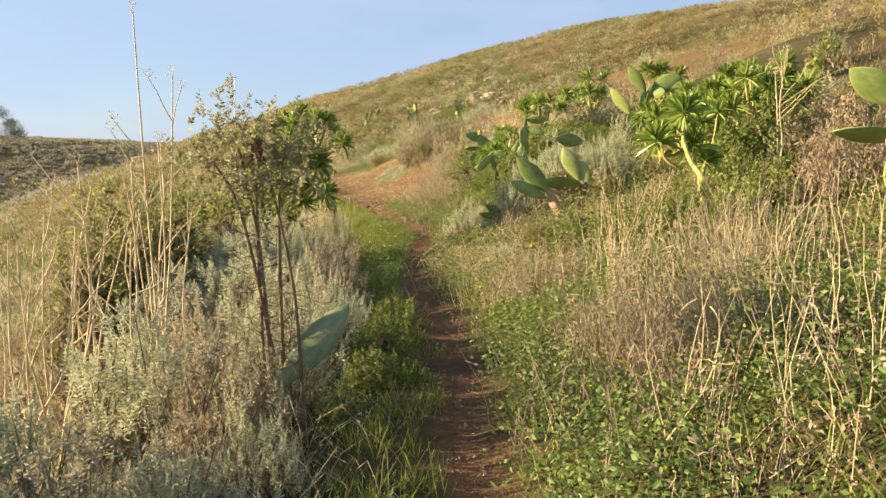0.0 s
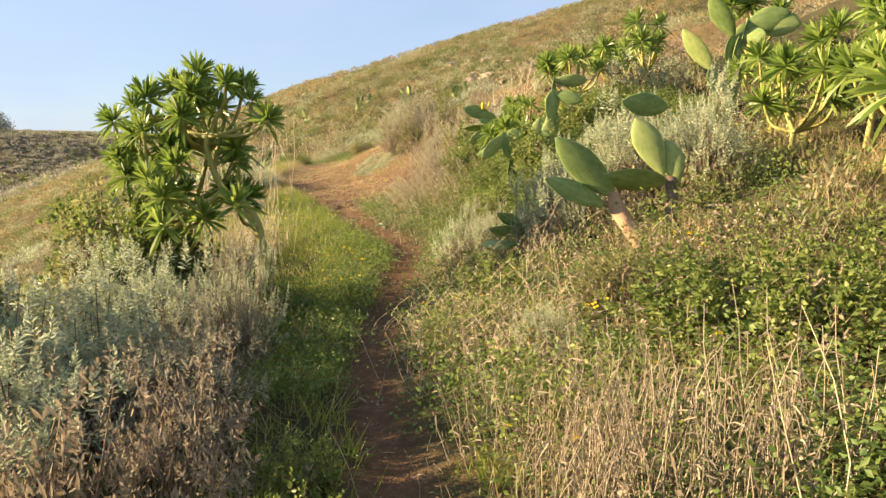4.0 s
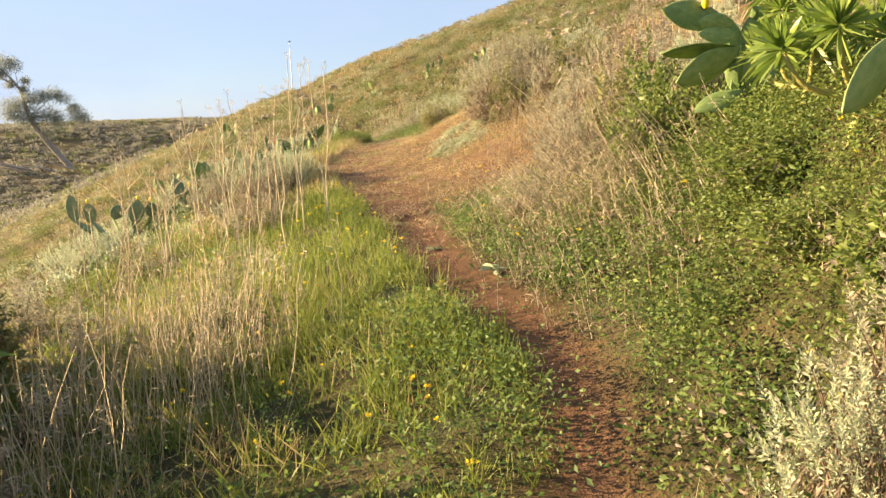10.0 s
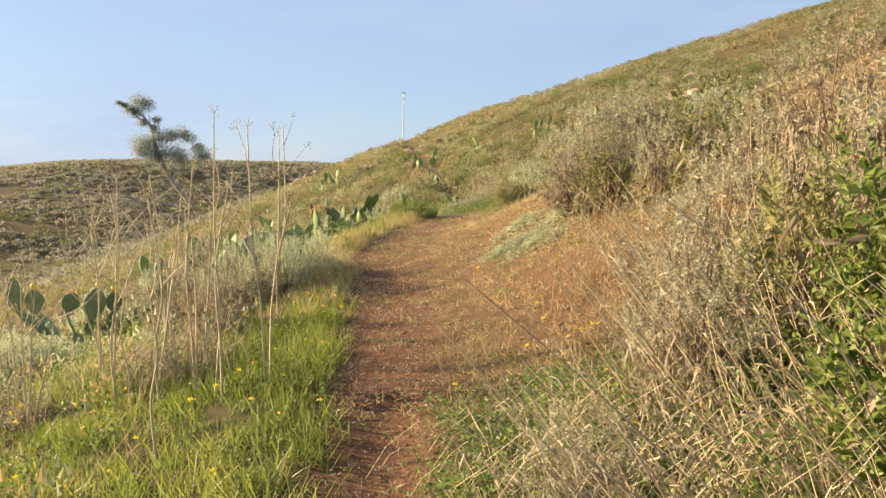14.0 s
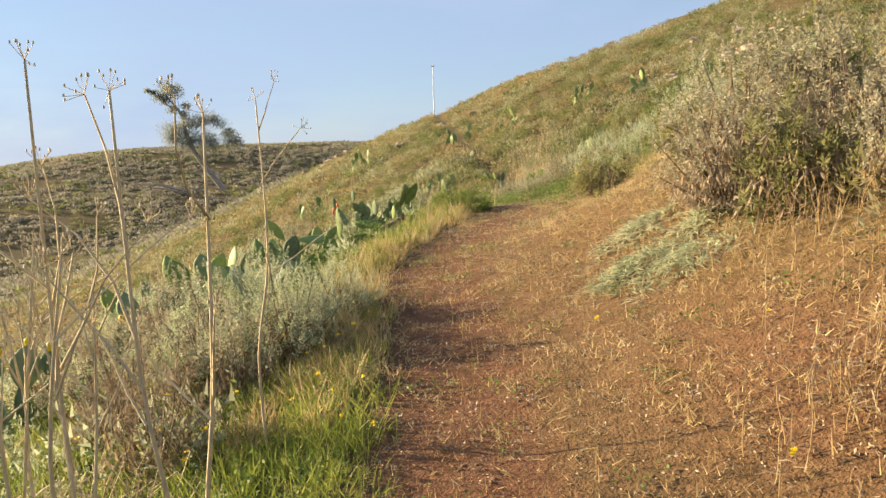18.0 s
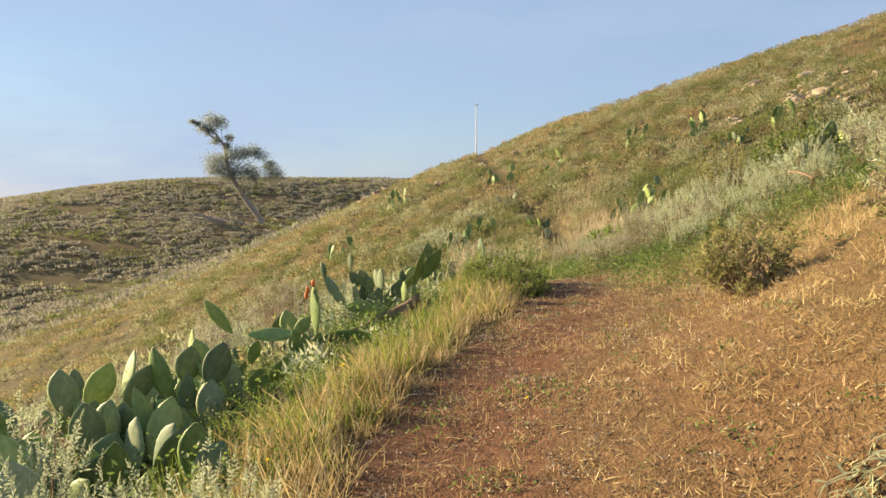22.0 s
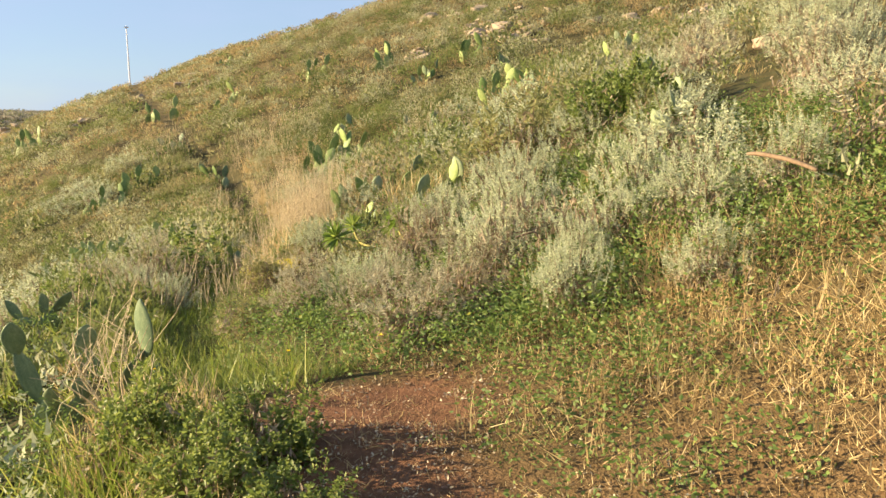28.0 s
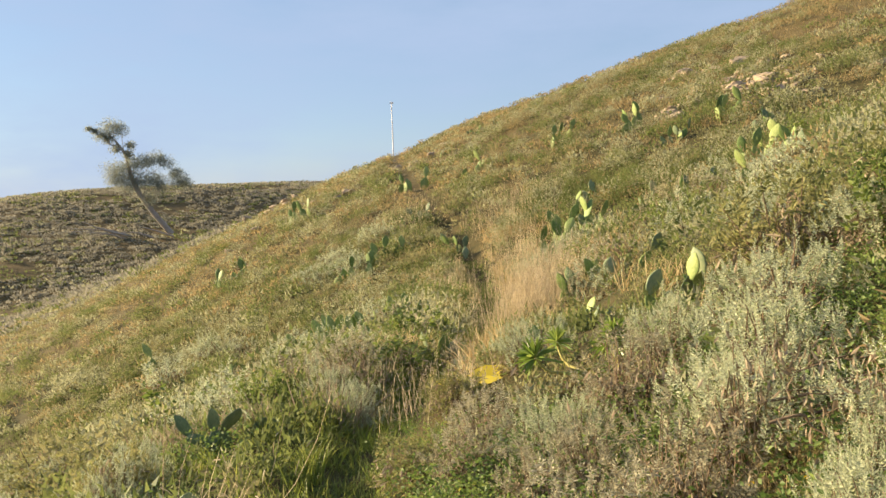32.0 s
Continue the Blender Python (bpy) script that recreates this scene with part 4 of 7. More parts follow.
cactus("forked prickly pear with narrow upright pads", (3.4, 23.3, 2.1),
       [(1.25, 28.28, 0.31, 1.28, 28.25, 0.80, 0.22, 76), (1.27, 28.29, 0.34, 1.50, 28.24, 0.61, 0.18, 41), (1.23, 28.28, 0.32, 1.00, 28.22, 0.46, 0.14, 38), (1.34, 28.33, 0.85, 1.12, 28.28, 1.16, 0.19, 50), (0.97, 28.30, 0.48, 1.01, 28.26, 0.90, 0.19, 72),
        (1.00, 28.30, 0.50, 1.05, 28.24, 0.72, 0.12, 63), (1.50, 28.31, 0.58, 1.61, 28.25, 0.80, 0.13, 0)], PADS, 11)
cactus("dark blue-green prickly pear at the edge of the drop", (3.4, 23.3, 2.1),
       [(0.95, 27.78, 0.29, 1.06, 27.73, 0.59, 0.16, 36), (0.86, 27.78, 0.35, 0.92, 27.74, 0.61, 0.14, 34), (1.08, 27.78, 0.27, 1.21, 27.73, 0.48, 0.13, 26), (0.79, 27.78, 0.39, 0.82, 27.73, 0.59, 0.11, 0), (0.96, 27.78, 0.27, 0.87, 27.71, 0.38, 0.12, 0),
        (0.5, 27.6, 0.2, 0.4, 27.5, 0.55, 0.18, 20), (0.2, 27.4, 0.1, 0.3, 27.35, 0.45, 0.17, 30), (0.65, 27.3, 0.15, 0.7, 27.2, 0.5, 0.18, 0), (-0.1, 28.3, 0.2, -0.08, 28.25, 0.53, 0.18, 30)], BLUE_PADS, 12)
old_pear = cactus("old prickly pear with a fallen brown trunk", (3.4, 23.3, 2.1),
       [(3.00, 29.35, 1.24, 3.20, 29.29, 1.55, 0.17, 25), (2.93, 29.35, 1.18, 3.03, 29.29, 1.54, 0.17, 60), (2.82, 29.32, 0.99, 2.84, 29.26, 1.23, 0.12, 54), (2.93, 29.33, 0.97, 2.94, 29.26, 1.20, 0.11, 49), (2.54, 29.32, 0.94, 2.24, 29.23, 0.98, 0.16, 0),
        (3.06, 29.32, 0.87, 3.10, 29.25, 1.06, 0.09, 0), (2.82, 29.34, 1.13, 2.94, 29.27, 1.31, 0.12, 53)], PADS, 13)
cactus("row of grey-green prickly pear pads", (3.4, 23.3, 2.1),
       [(1.82, 30.27, 1.14, 1.82, 30.18, 1.34, 0.11, 43), (2.12, 30.27, 1.25, 2.14, 30.19, 1.44, 0.11, 54), (2.22, 30.26, 1.05, 2.14, 30.17, 1.24, 0.13, 18), (2.28, 30.26, 1.05, 2.26, 30.17, 1.26, 0.16, 0), (2.35, 30.25, 0.95, 2.36, 30.17, 1.18, 0.14, 28),
        (2.47, 30.26, 1.00, 2.49, 30.18, 1.27, 0.15, 50), (2.20, 30.24, 0.84, 2.19, 30.16, 1.10, 0.14, 52), (2.72, 30.27, 1.09, 2.73, 30.18, 1.26, 0.11, 23)], BLUE_PADS, 14, False)
cactus("prickly pear rising behind a leafy bush", (3.4, 23.3, 2.1),
       [(3.26, 31.87, 0.91, 3.26, 31.76, 1.10, 0.11, 12), (3.64, 31.90, 1.15, 3.63, 31.80, 1.53, 0.20, 53), (2.92, 31.90, 1.23, 2.93, 31.79, 1.46, 0.15, 0), (3.09, 31.87, 0.89, 3.10, 31.75, 1.06, 0.10, 15)], BLUE_PADS, 15, False)
cactus("prickly pear pads in the hollow below the path", (3.9, 28.1, 3), [(3.59, 32.85, 0.41, 3.57, 32.85, 0.86, 0.22, 51), (3.68, 32.81, 0.38, 3.72, 32.78, 0.84, 0.23, 55), (3.2, 33.08, 0.88, 3.25, 33.02, 1.12, 0.19, 0)], BLUE_PADS, 16)
cactus("spreading prickly pear in the shrubby hollow", (4.5, 28.5, 2.8),
       [(2.7, 36.18, 0.53, 2.92, 36.07, 0.79, 0.18, 42), (2.64, 36.18, 0.53, 2.63, 36.09, 0.8, 0.16, 32), (2.42, 36.18, 0.48, 2.28, 36.09, 0.75, 0.15, 30), (3.01, 36.15, 0.47, 3.16, 36.05, 0.69, 0.15, 21), (2.56, 36.18, 0.45, 2.37, 36.08, 0.52, 0.12, 0)], BLUE_PADS, 17, False)


def wild_cactus(x, y, count, seed, size=1.0, label="grey-green prickly pear far up the slope"):
    rng = random.Random(seed)
    pads = []
    for _ in range(count):
        bx, by = x + rng.uniform(-0.45, 0.45) * size, y + rng.uniform(-0.3, 0.3) * size
        bz = ground_at(bx, by) + rng.choice((0.0, 0.05, 0.3)) * size
        lean = rng.uniform(-0.6, 0.6)
        length = rng.uniform(0.3, 0.42) * size
        pads.append((bx, by, bz, bx + math.sin(lean) * length, by + rng.uniform(-0.1, 0.1), bz + math.cos(lean) * length, 0.24 * size, rng.uniform(0, 70)))
    return cactus(label, (3, 20, 2), pads, FAR_PADS, seed, False)


for n, (x, y, count, size) in enumerate([(1.5, 24.7, 9, 1.0), (0.8, 25.3, 9, 1.05), (1.75, 25.4, 8, 0.95), (0.3, 26.0, 8, 1.05), (1.15, 26.0, 10, 1.05), (1.2, 27.2, 9, 1.0), (0.6, 26.5, 9, 1.05), (1.55, 27.4, 6, 0.85), (1.45, 26.5, 8, 0.95), (0.2, 27.2, 8, 1.0), (1.6, 29.1, 6, 0.85), (1.0, 29.6, 6, 0.85), (2.6, 31.0, 5, 0.8), (11.6, 57.0, 9, 1.5), (13.0, 55.5, 7, 1.3), (14.5, 54.0, 6, 1.2), (7.54, 36.79, 5, 0.83), (5.66, 37.2, 2, 0.7), (7.9, 42.6, 6, 1.1), (8.6, 43.0, 6, 1.1), (9.3, 42.4, 4, 1.0), (9.6, 35.2, 5, 1.0), (9.0, 37.3, 5, 1.0), (4.05, 51, 4, 1.0), (2.4, 50.5, 8, 1.1), (5.2, 42.0, 4, 1.0), (9.41, 34.85, 6, 0.83), (8.27, 32.74, 5, 0.75), (8.03, 33.55, 4, 0.68),
                                         (4.0, 54.0, 5, 1.0), (0.5, 44.0, 6, 1.0), (-1.5, 47.0, 6, 1.1), (1.8, 46.0, 5, 1.0), (6.8, 63.0, 6, 1.4), (12.5, 62.0, 7, 1.4), (15.5, 50.0, 8, 1.3), (17.5, 47.5, 7, 1.3), (11.5, 98.5, 5, 1.3), (13.5, 99.0, 4, 1.2), (8.5, 96.0, 4, 1.1),
                                         (11.84, 38.74, 6, 0.9), (10.87, 37.28, 5, 0.75), (20.5, 62.0, 7, 1.4), (18.0, 66.0, 7, 1.4), (24.5, 58.0, 6, 1.4), (6.82, 38.17, 4, 0.75), (-2.5, 33.5, 5, 1.0), (-1.2, 36.5, 5, 1.0), (0.2, 40.0, 5, 1.0), (5.5, 72.0, 6, 1.5), (-4, 52, 6, 1.2), (-2, 57, 6, 1.2)]):
    wild_cactus(x, y, count, 60 + n, size)


def fruit(parent, foot, at, size, mat, label):
    v, f = limb([(0, 0, -0.5), (0, 0, -0.2), (0, 0, 0.2), (0, 0, 0.45)], [0.25, 0.48, 0.5, 0.3], 9)
    ob = part("fruit", mesh_from("fruit", v, f, [mat]), parent, label)
    ob.matrix_basis = Matrix.Translation(Vector(at) - Vector(foot)) @ Matrix.Diagonal((size * 0.6, size * 0.6, size, 1))


fruit(fruiting, fruiting.location, (5.2, 15.5, 2.21), 0.095, M_YFRUIT, "ripe yellow fruit")
fruit(fruiting, fruiting.location, (5.3, 15.5, 2.24), 0.06, M_YFRUIT, "ripe yellow fruit")
for plant, at in BLOOMS:
    fruit(plant, plant.location, at, 0.08, M_YFRUIT, "yellow flower")
for x, y, z in ((2.07, 28.2, 1.27), (2.06, 28.19, 1.22), (2.12, 28.2, 1.33)):
    fruit(red_fruited, red_fruited.location, (x, y, z), 0.06, M_FRUIT, "ripe red fruit")


def wood_part(name, label, parent, points, radii, mat):
    v, f = limb([tuple(Vector(p) - parent.location) for p in points], radii, 11)
    v = v + 0.006 * np.sin(v[:, [1, 2, 0]] * 70) + 0.004 * np.sin(v[:, [2, 0, 1]] * 150)
    return part(name, mesh_from(name, v, f, [mat]), parent, label)


def dead_wood(name, label, category, points, radii, mat, group=""):
    foot = Vector(points[0])
    v, f = limb([tuple(Vector(p) - foot) for p in points], radii, 9)
    me = mesh_from(name, v, f, [mat])
    ob = new(name, me)
    ob.location = foot
    return tagged(ob, label, category, group)


wood_part("trunk", "forked grey-brown woody stem", big_pear, [(4.46, 9.14, 0.5), (4.5, 9.22, 0.85), (4.58, 9.34, 1.15), (4.6, 9.4, 1.34)], [0.06, 0.055, 0.048, 0.04], M_DARKWOOD)
wood_part("trunk", "stout woody stem with peeling pale bark", big_pear, [(4.42, 9.1, 0.5), (4.36, 9.16, 0.68), (4.25, 9.3, 0.92), (4.17, 9.42, 1.12), (4.15, 9.45, 1.22)], [0.075, 0.07, 0.062, 0.06, 0.045], M_WOOD)
wood_part("trunk", "fallen brown trunk", old_pear, [(2.31, 29.04, 0.72), (2.58, 29.21, 0.84), (2.81, 29.24, 0.95), (2.96, 29.27, 1.05)], [0.04, 0.05, 0.05, 0.045], M_DARKWOOD)
wood_part("trunk", "short broken trunk with flaking bark", old_pear, [(2.68, 29.04, 0.72), (2.81, 29.17, 0.87), (2.97, 29.29, 1.08)], [0.035, 0.04, 0.035], M_DARKWOOD)
dead_wood("log", "weathered log lying across the shrubs", "log", [(7.2, 30.7, 2.37), (7.22, 30.6, 2.37), (7.27, 30.42, 2.34), (7.3, 30.25, 2.29)], [0.01, 0.014, 0.015, 0.012], M_TWIG)

# ---- shrubs along the walk ----
for kind, x, y, r, h in [
        ("faded", -0.55, 3.0, 0.55, 0.8), ("silver", -0.2, 3.3, 0.45, 0.75), ("silver", -0.8, 3.8, 0.6, 1.0), ("faded", -0.05, 4.1, 0.5, 1.0), ("silver", 0.35, 4.9, 0.5, 1.0), ("silver", -0.5, 4.7, 0.6, 1.15), ("silver", 0.15, 3.7, 0.35, 0.6), ("faded", -1.4, 4.6, 0.7, 0.9), ("silver", 0.1, 2.6, 0.4, 0.55),
        ("silver", 0.95, 6.5, 0.4, 0.6), ("brown", 0.6, 7.1, 0.55, 0.95), ("brown", 1.1, 7.5, 0.42, 0.85), ("silver", 0.3, 7.9, 0.7, 1.3), ("faded", 1.1, 8.3, 0.5, 0.75), ("faded", -0.3, 6.8, 0.7, 1.1), ("silver", -0.4, 8.2, 0.7, 1.2),
        ("faded", 1.15, 9.0, 0.5, 0.85), ("silver", 0.65, 9.0, 0.6, 1.15), ("silver", 1.5, 10.6, 0.5, 0.95), ("silver", 1.05, 10.6, 0.6, 1.0), ("silver", 0.45, 10.3, 0.6, 1.4), ("faded", 1.4, 9.8, 0.4, 1.05), ("silver", 0.85, 9.8, 0.55, 1.2), ("silver", 1.3, 11.0, 0.4, 0.85), ("silver", 0.8, 11.4, 0.5, 1.2), ("brown", -0.5, 5.9, 0.55, 1.0), ("faded", -0.3, 10.4, 0.7, 1.2),
        ("brown", -1.6, 7.4, 0.7, 1.0), ("silver", 0.3, 11.1, 0.5, 1.0), ("silver", 0.1, 9.3, 0.6, 1.25),
        ("silver", 4.05, 11.75, 0.35, 0.55), ("faded", 4.15, 12.3, 0.4, 0.6), ("silver", 4.3, 10.4, 0.55, 1.0), ("silver", 4.75, 10.2, 0.6, 1.1), ("silver", 4.75, 10.9, 0.55, 0.95), ("silver", 5.1, 9.7, 0.55, 1.0), ("silver", 3.15, 8.3, 0.3, 0.4),
        ("silver", 3.85, 12.1, 0.45, 0.7), ("silver", 3.3, 4.4, 0.3, 0.4), ("faded", 4.3, 16.9, 0.3, 0.5),
        # Tall ones below x=1 are added behind the kleinia to block sun.
        ("leafy", 4.8, 11.9, 0.5, 0.45), ("leafy", 4.7, 13.6, 0.45, 0.35), ("leafy", 5.0, 14.4, 0.45, 0.35), ("leafy", 5.2, 16.1, 0.55, 0.8), ("leafy", 5.7, 16.9, 0.6, 1.0), ("leafy", 3.7, 7.6, 0.5, 0.5), ("leafy", 3.5, 9.9, 0.45, 0.4), ("leafy", 0.6, 11.8, 0.55, 1.7), ("olive", 0.2, 12.5, 0.6, 1.8), ("leafy", 0.95, 12.0, 0.45, 1.35), ("olive", 0.5, 13.0, 0.5, 1.6), ("silver", 4.55, 10.65, 0.6, 1.0), ("silver", 5.0, 10.5, 0.6, 1.0), ("silver", 4.2, 10.8, 0.45, 0.9), ("silver", 5.4, 10.2, 0.6, 1.0), ("brown", 4.7, 5.1, 0.5, 0.95), ("brown", 5.3, 5.6, 0.6, 1.0), ("leafy", 4.2, 5.4, 0.45, 0.75), ("leafy", 4.0, 6.1, 0.45, 0.8), ("leafy", 4.7, 6.2, 0.5, 0.95), ("leafy", 5.0, 12.6, 0.5, 0.6), ("leafy", 4.5, 12.7, 0.4, 0.5), ("leafy", 5.6, 12.9, 0.5, 0.7), ("leafy", 3.9, 7.0, 0.45, 0.6), ("olive", 3.7, 8.5, 0.4, 0.5), ("leafy", 5.6, 7.3, 0.6, 0.9),
        ("faded", 5.2, 18.3, 0.55, 0.95), ("faded", 5.6, 18.9, 0.6, 1.0), ("faded", 5.0, 17.6, 0.45, 0.8), ("olive", 5.6, 17.6, 0.6, 1.1), ("silver", 5.9, 16.6, 0.6, 1.1), ("faded", 6.3, 18.2, 0.7, 1.1), ("brown", 7.0, 20.0, 0.8, 1.2), ("olive", 6.8, 21.6, 0.8, 1.2),
        ("faded", 6.5, 23.8, 0.8, 1.15), ("faded", 6.5, 22.9, 0.75, 1.1), ("olive", 6.9, 24.4, 0.8, 1.2), ("olive", 6.2, 24.9, 0.55, 0.7), ("faded", 6.35, 22.1, 0.5, 0.9), ("olive", 6.2, 25.6, 0.6, 0.8), ("silver", 6.7, 26.8, 0.7, 1.0), ("faded", 6.6, 20.5, 0.55, 0.8),
        ("silver", 2.35, 23.2, 0.6, 0.85), ("silver", 2.15, 23.8, 0.55, 0.85), ("silver", 1.75, 23.0, 0.6, 0.85), ("silver", 2.6, 24.1, 0.5, 0.7), ("faded", 1.3, 23.9, 0.6, 0.85), ("silver", 1.6, 24.6, 0.5, 0.75), ("faded", 1.2, 22.6, 0.5, 0.8), ("brown", 1.85, 21.6, 0.4, 0.9),
        ("silver", -0.6, 22.8, 0.6, 0.8), ("silver", -1.2, 23.6, 0.6, 0.8), ("silver", 0.3, 25.6, 0.55, 0.7), ("silver", 0.0, 26.7, 0.5, 0.6), ("silver", 0.9, 27.2, 0.4, 0.5), ("silver", -0.5, 27.5, 0.5, 0.6), ("silver", 1.3, 29.6, 0.45, 0.55), ("faded", 0.7, 29.8, 0.5, 0.8),
        ("brown", 1.3, 30.2, 0.35, 0.9), ("silver", 2.1, 31.6, 0.45, 0.5), ("silver", 0.3, 30.6, 0.6, 0.8), ("faded", -0.4, 29.2, 0.5, 0.7), ("silver", 1.0, 31.6, 0.5, 0.6),
        ("leafy", 3.85, 29.9, 0.36, 0.42), ("leafy", 4.1, 29.5, 0.3, 0.36), ("leafy", 3.6, 30.6, 0.34, 0.5), ("leafy", 4.1, 30.3, 0.36, 0.45),
        ("faded", 5.36, 31.77, 0.51, 0.59), ("faded", 5.84, 32.01, 0.51, 0.68), ("silver", 6.33, 32.42, 0.55, 0.77), ("silver", 6.73, 32.9, 0.59, 0.81), ("silver", 6.17, 31.04, 0.38, 0.64), ("silver", 6.82, 31.69, 0.51, 0.64), ("silver", 7.22, 31.12, 0.51, 0.68), ("silver", 7.46, 32.17, 0.59, 0.77),
        ("silver", 6.69, 30.39, 0.34, 0.51), ("silver", 7.63, 30.72, 0.47, 0.64), ("silver", 7.3, 33.88, 0.68, 0.81), ("faded", 6.17, 33.88, 0.59, 0.68), ("silver", 6.65, 34.52, 0.51, 0.68), ("silver", 8.27, 32.74, 0.68, 0.77), ("silver", 8.44, 34.52, 0.68, 0.77), ("faded", 5.6, 32.82, 0.42, 0.51),
        ("silver", 5.68, 33.39, 0.42, 0.55), ("silver", 9.08, 31.69, 0.59, 0.68), ("silver", 3.58, 38.0, 0.55, 0.65), ("silver", 2.6, 38.4, 0.51, 0.6), ("silver", 3.98, 36.9, 0.4, 0.5), ("silver", 2.2, 34.6, 0.45, 0.5), ("faded", 1.63, 34.28, 0.51, 0.59),
        ("olive", 5.03, 36.22, 0.42, 0.51), ("olive", 4.55, 34.36, 0.42, 0.42), ("olive", 5.84, 37.28, 0.38, 0.51), ("olive", 8.44, 33.39, 0.51, 0.68), ("leafy", 8.35, 33.07, 0.51, 0.59), ("silver", 9.16, 37.52, 0.77, 0.85), ("silver", 9.57, 39.22, 0.77, 0.85), ("silver", 10.38, 35.98, 0.77, 0.85),
        ("silver", 11.03, 33.88, 0.77, 0.77), ("silver", 10.14, 32.66, 0.68, 0.77), ("silver", 1.63, 39.14, 0.68, 0.68), ("silver", 0.34, 37.93, 0.68, 0.68), ("olive", 3.58, 40.36, 0.68, 0.68), ("silver", 11.19, 40.76, 0.85, 0.85), ("olive", 6.98, 39.95, 0.51, 0.59), ("faded", 5.36, 40.19, 0.51, 0.59),
        ("faded", 5.15, 34.2, 0.5, 0.6), ("faded", 4.95, 33.7, 0.4, 0.5), ("silver", 5.5, 33.7, 0.5, 0.6), ("faded", 5.3, 32.9, 0.4, 0.45), ("silver", 6.5, 31.5, 0.3, 0.55), ("silver", 6.3, 31.35, 0.25, 0.45), ("silver", 3.9, 37.4, 0.45, 0.5),
        ("silver", 2.2, 35.2, 0.45, 0.5), ("silver", 1.9, 36.0, 0.5, 0.55), ("leafy", 7.2, 32.1, 0.4, 0.5), ("leafy", 8.6, 34.2, 0.7, 1.0), ("leafy", 9.0, 34.5, 0.7, 1.0),
        # Tall bushes added out of view, only to shade the grass by the path.
        ("leafy", 0.35, 13.5, 0.5, 1.3), ("leafy", -0.2, 15.2, 0.7, 1.75), ("leafy", -0.4, 16.1, 0.7, 1.7), ("olive", -0.4, 17.0, 0.7, 1.5), ("leafy", 0.0, 14.2, 0.6, 1.8),
        # Olive shrubs left of x=0 are added, mostly out of view, to cast shade.
        ("olive", -0.5, 9.9, 0.6, 1.7), ("olive", -0.6, 8.9, 0.6, 1.8), ("olive", -0.9, 9.9, 0.6, 1.85), ("olive", -0.6, 10.2, 0.7, 1.5), ("olive", -1.2, 10.8, 0.8, 2.1), ("olive", -1.3, 9.6, 0.7, 1.9), ("olive", -0.7, 9.3, 0.6, 1.7), ("olive", -1.2, 8.6, 0.6, 1.7), ("olive", -1.6, 3.9, 0.6, 1.6), ("olive", -1.5, 3.1, 0.5, 1.4), ("faded", 5.75, 23.4, 0.75, 1.0), ("faded", 6.1, 24.0, 0.8, 1.15), ("olive", 5.95, 22.7, 0.55, 0.9),
        ("leafy", 1.75, 11.35, 0.3, 0.62), ("leafy", 1.45, 11.3, 0.32, 0.6), ("leafy", 2.0, 11.7, 0.26, 0.42), ("leafy", 1.35, 6.2, 0.28, 0.4), ("leafy", 1.5, 6.8, 0.25, 0.38), ("leafy", 1.15, 5.6, 0.3, 0.42), ("leafy", 1.6, 7.5, 0.22, 0.3), ("leafy", 1.0, 5.1, 0.25, 0.32), ("leafy", 2.3, 6.0, 0.25, 0.3),
        ("leafy", 5.5, 15.9, 0.4, 0.6), ("olive", 5.6, 27.4, 0.5, 0.7),
        ("faded", 0.55, 5.6, 0.4, 0.9), ("silver", 0.75, 5.9, 0.45, 1.0), ("silver", 0.35, 6.1, 0.5, 1.1)]:
    shrub(kind, x, y, r, h)

# loose growth of shrubs on the lower side and up the slope
spots = random.Random(17)
taken = [(2.7, 36.2), (2.3, 36.3), (3.1, 35.4), (2.7, 35.4), (3.2, 34.4), (3.45, 33.5), (-0.3, 24.2), (2.0, 28.2), (1.2, 28.2), (0.8, 27.7), (2.8, 30.3), (2.1, 31.2)]
for _ in range(150):
    if len(taken) >= 70:
        break
    y = spots.uniform(14, 34)
    u = (-1.3 if 22 < y < 25 else -2.3 if y > 25 else -2.7) - 5.5 * spots.random() ** 1.3
    x = float(TRAIL_X(y)) + u
    if min(math.dist((x, y), q) for q in taken) > 0.62:
        taken.append((x, y))
        shrub(spots.choice(("silver", "faded", "olive", "silver", "faded", "brown")), x, y, spots.uniform(0.35, 0.6), spots.uniform(0.4, 0.75), True)
for x, y, r, h in [(1.2, 52.0, 1.3, 1.5), (2.4, 50.2, 1.2, 1.4), (3.6, 44.8, 0.8, 1.1), (2.9, 46.2, 0.8, 1.0), (-5.2, 61.8, 1.6, 1.7), (-3.8, 62.8, 1.3, 1.6), (-0.8, 45.4, 1.1, 1.3), (0.4, 44.2, 1.0, 1.2), (1.6, 41.8, 0.9, 1.1), (2.2, 39.4, 0.7, 0.7), (0.2, 47.0, 0.8, 0.8),
                   (0.6, 67.0, 1.4, 1.3), (2.2, 66.2, 1.4, 1.3), (1.4, 69.4, 1.3, 1.2), (3.4, 70.8, 1.3, 1.3), (-2.2, 61.4, 1.0, 1.0), (10.6, 43.8, 1.0, 1.1), (13.4, 46.4, 1.1, 1.1), (14.6, 47.6, 1.2, 1.2), (15.4, 49.4, 1.2, 1.2), (6.0, 37.2, 0.7, 0.7)]:
    taken.append((x, y))
    shrub("silver", x, y, r, h)
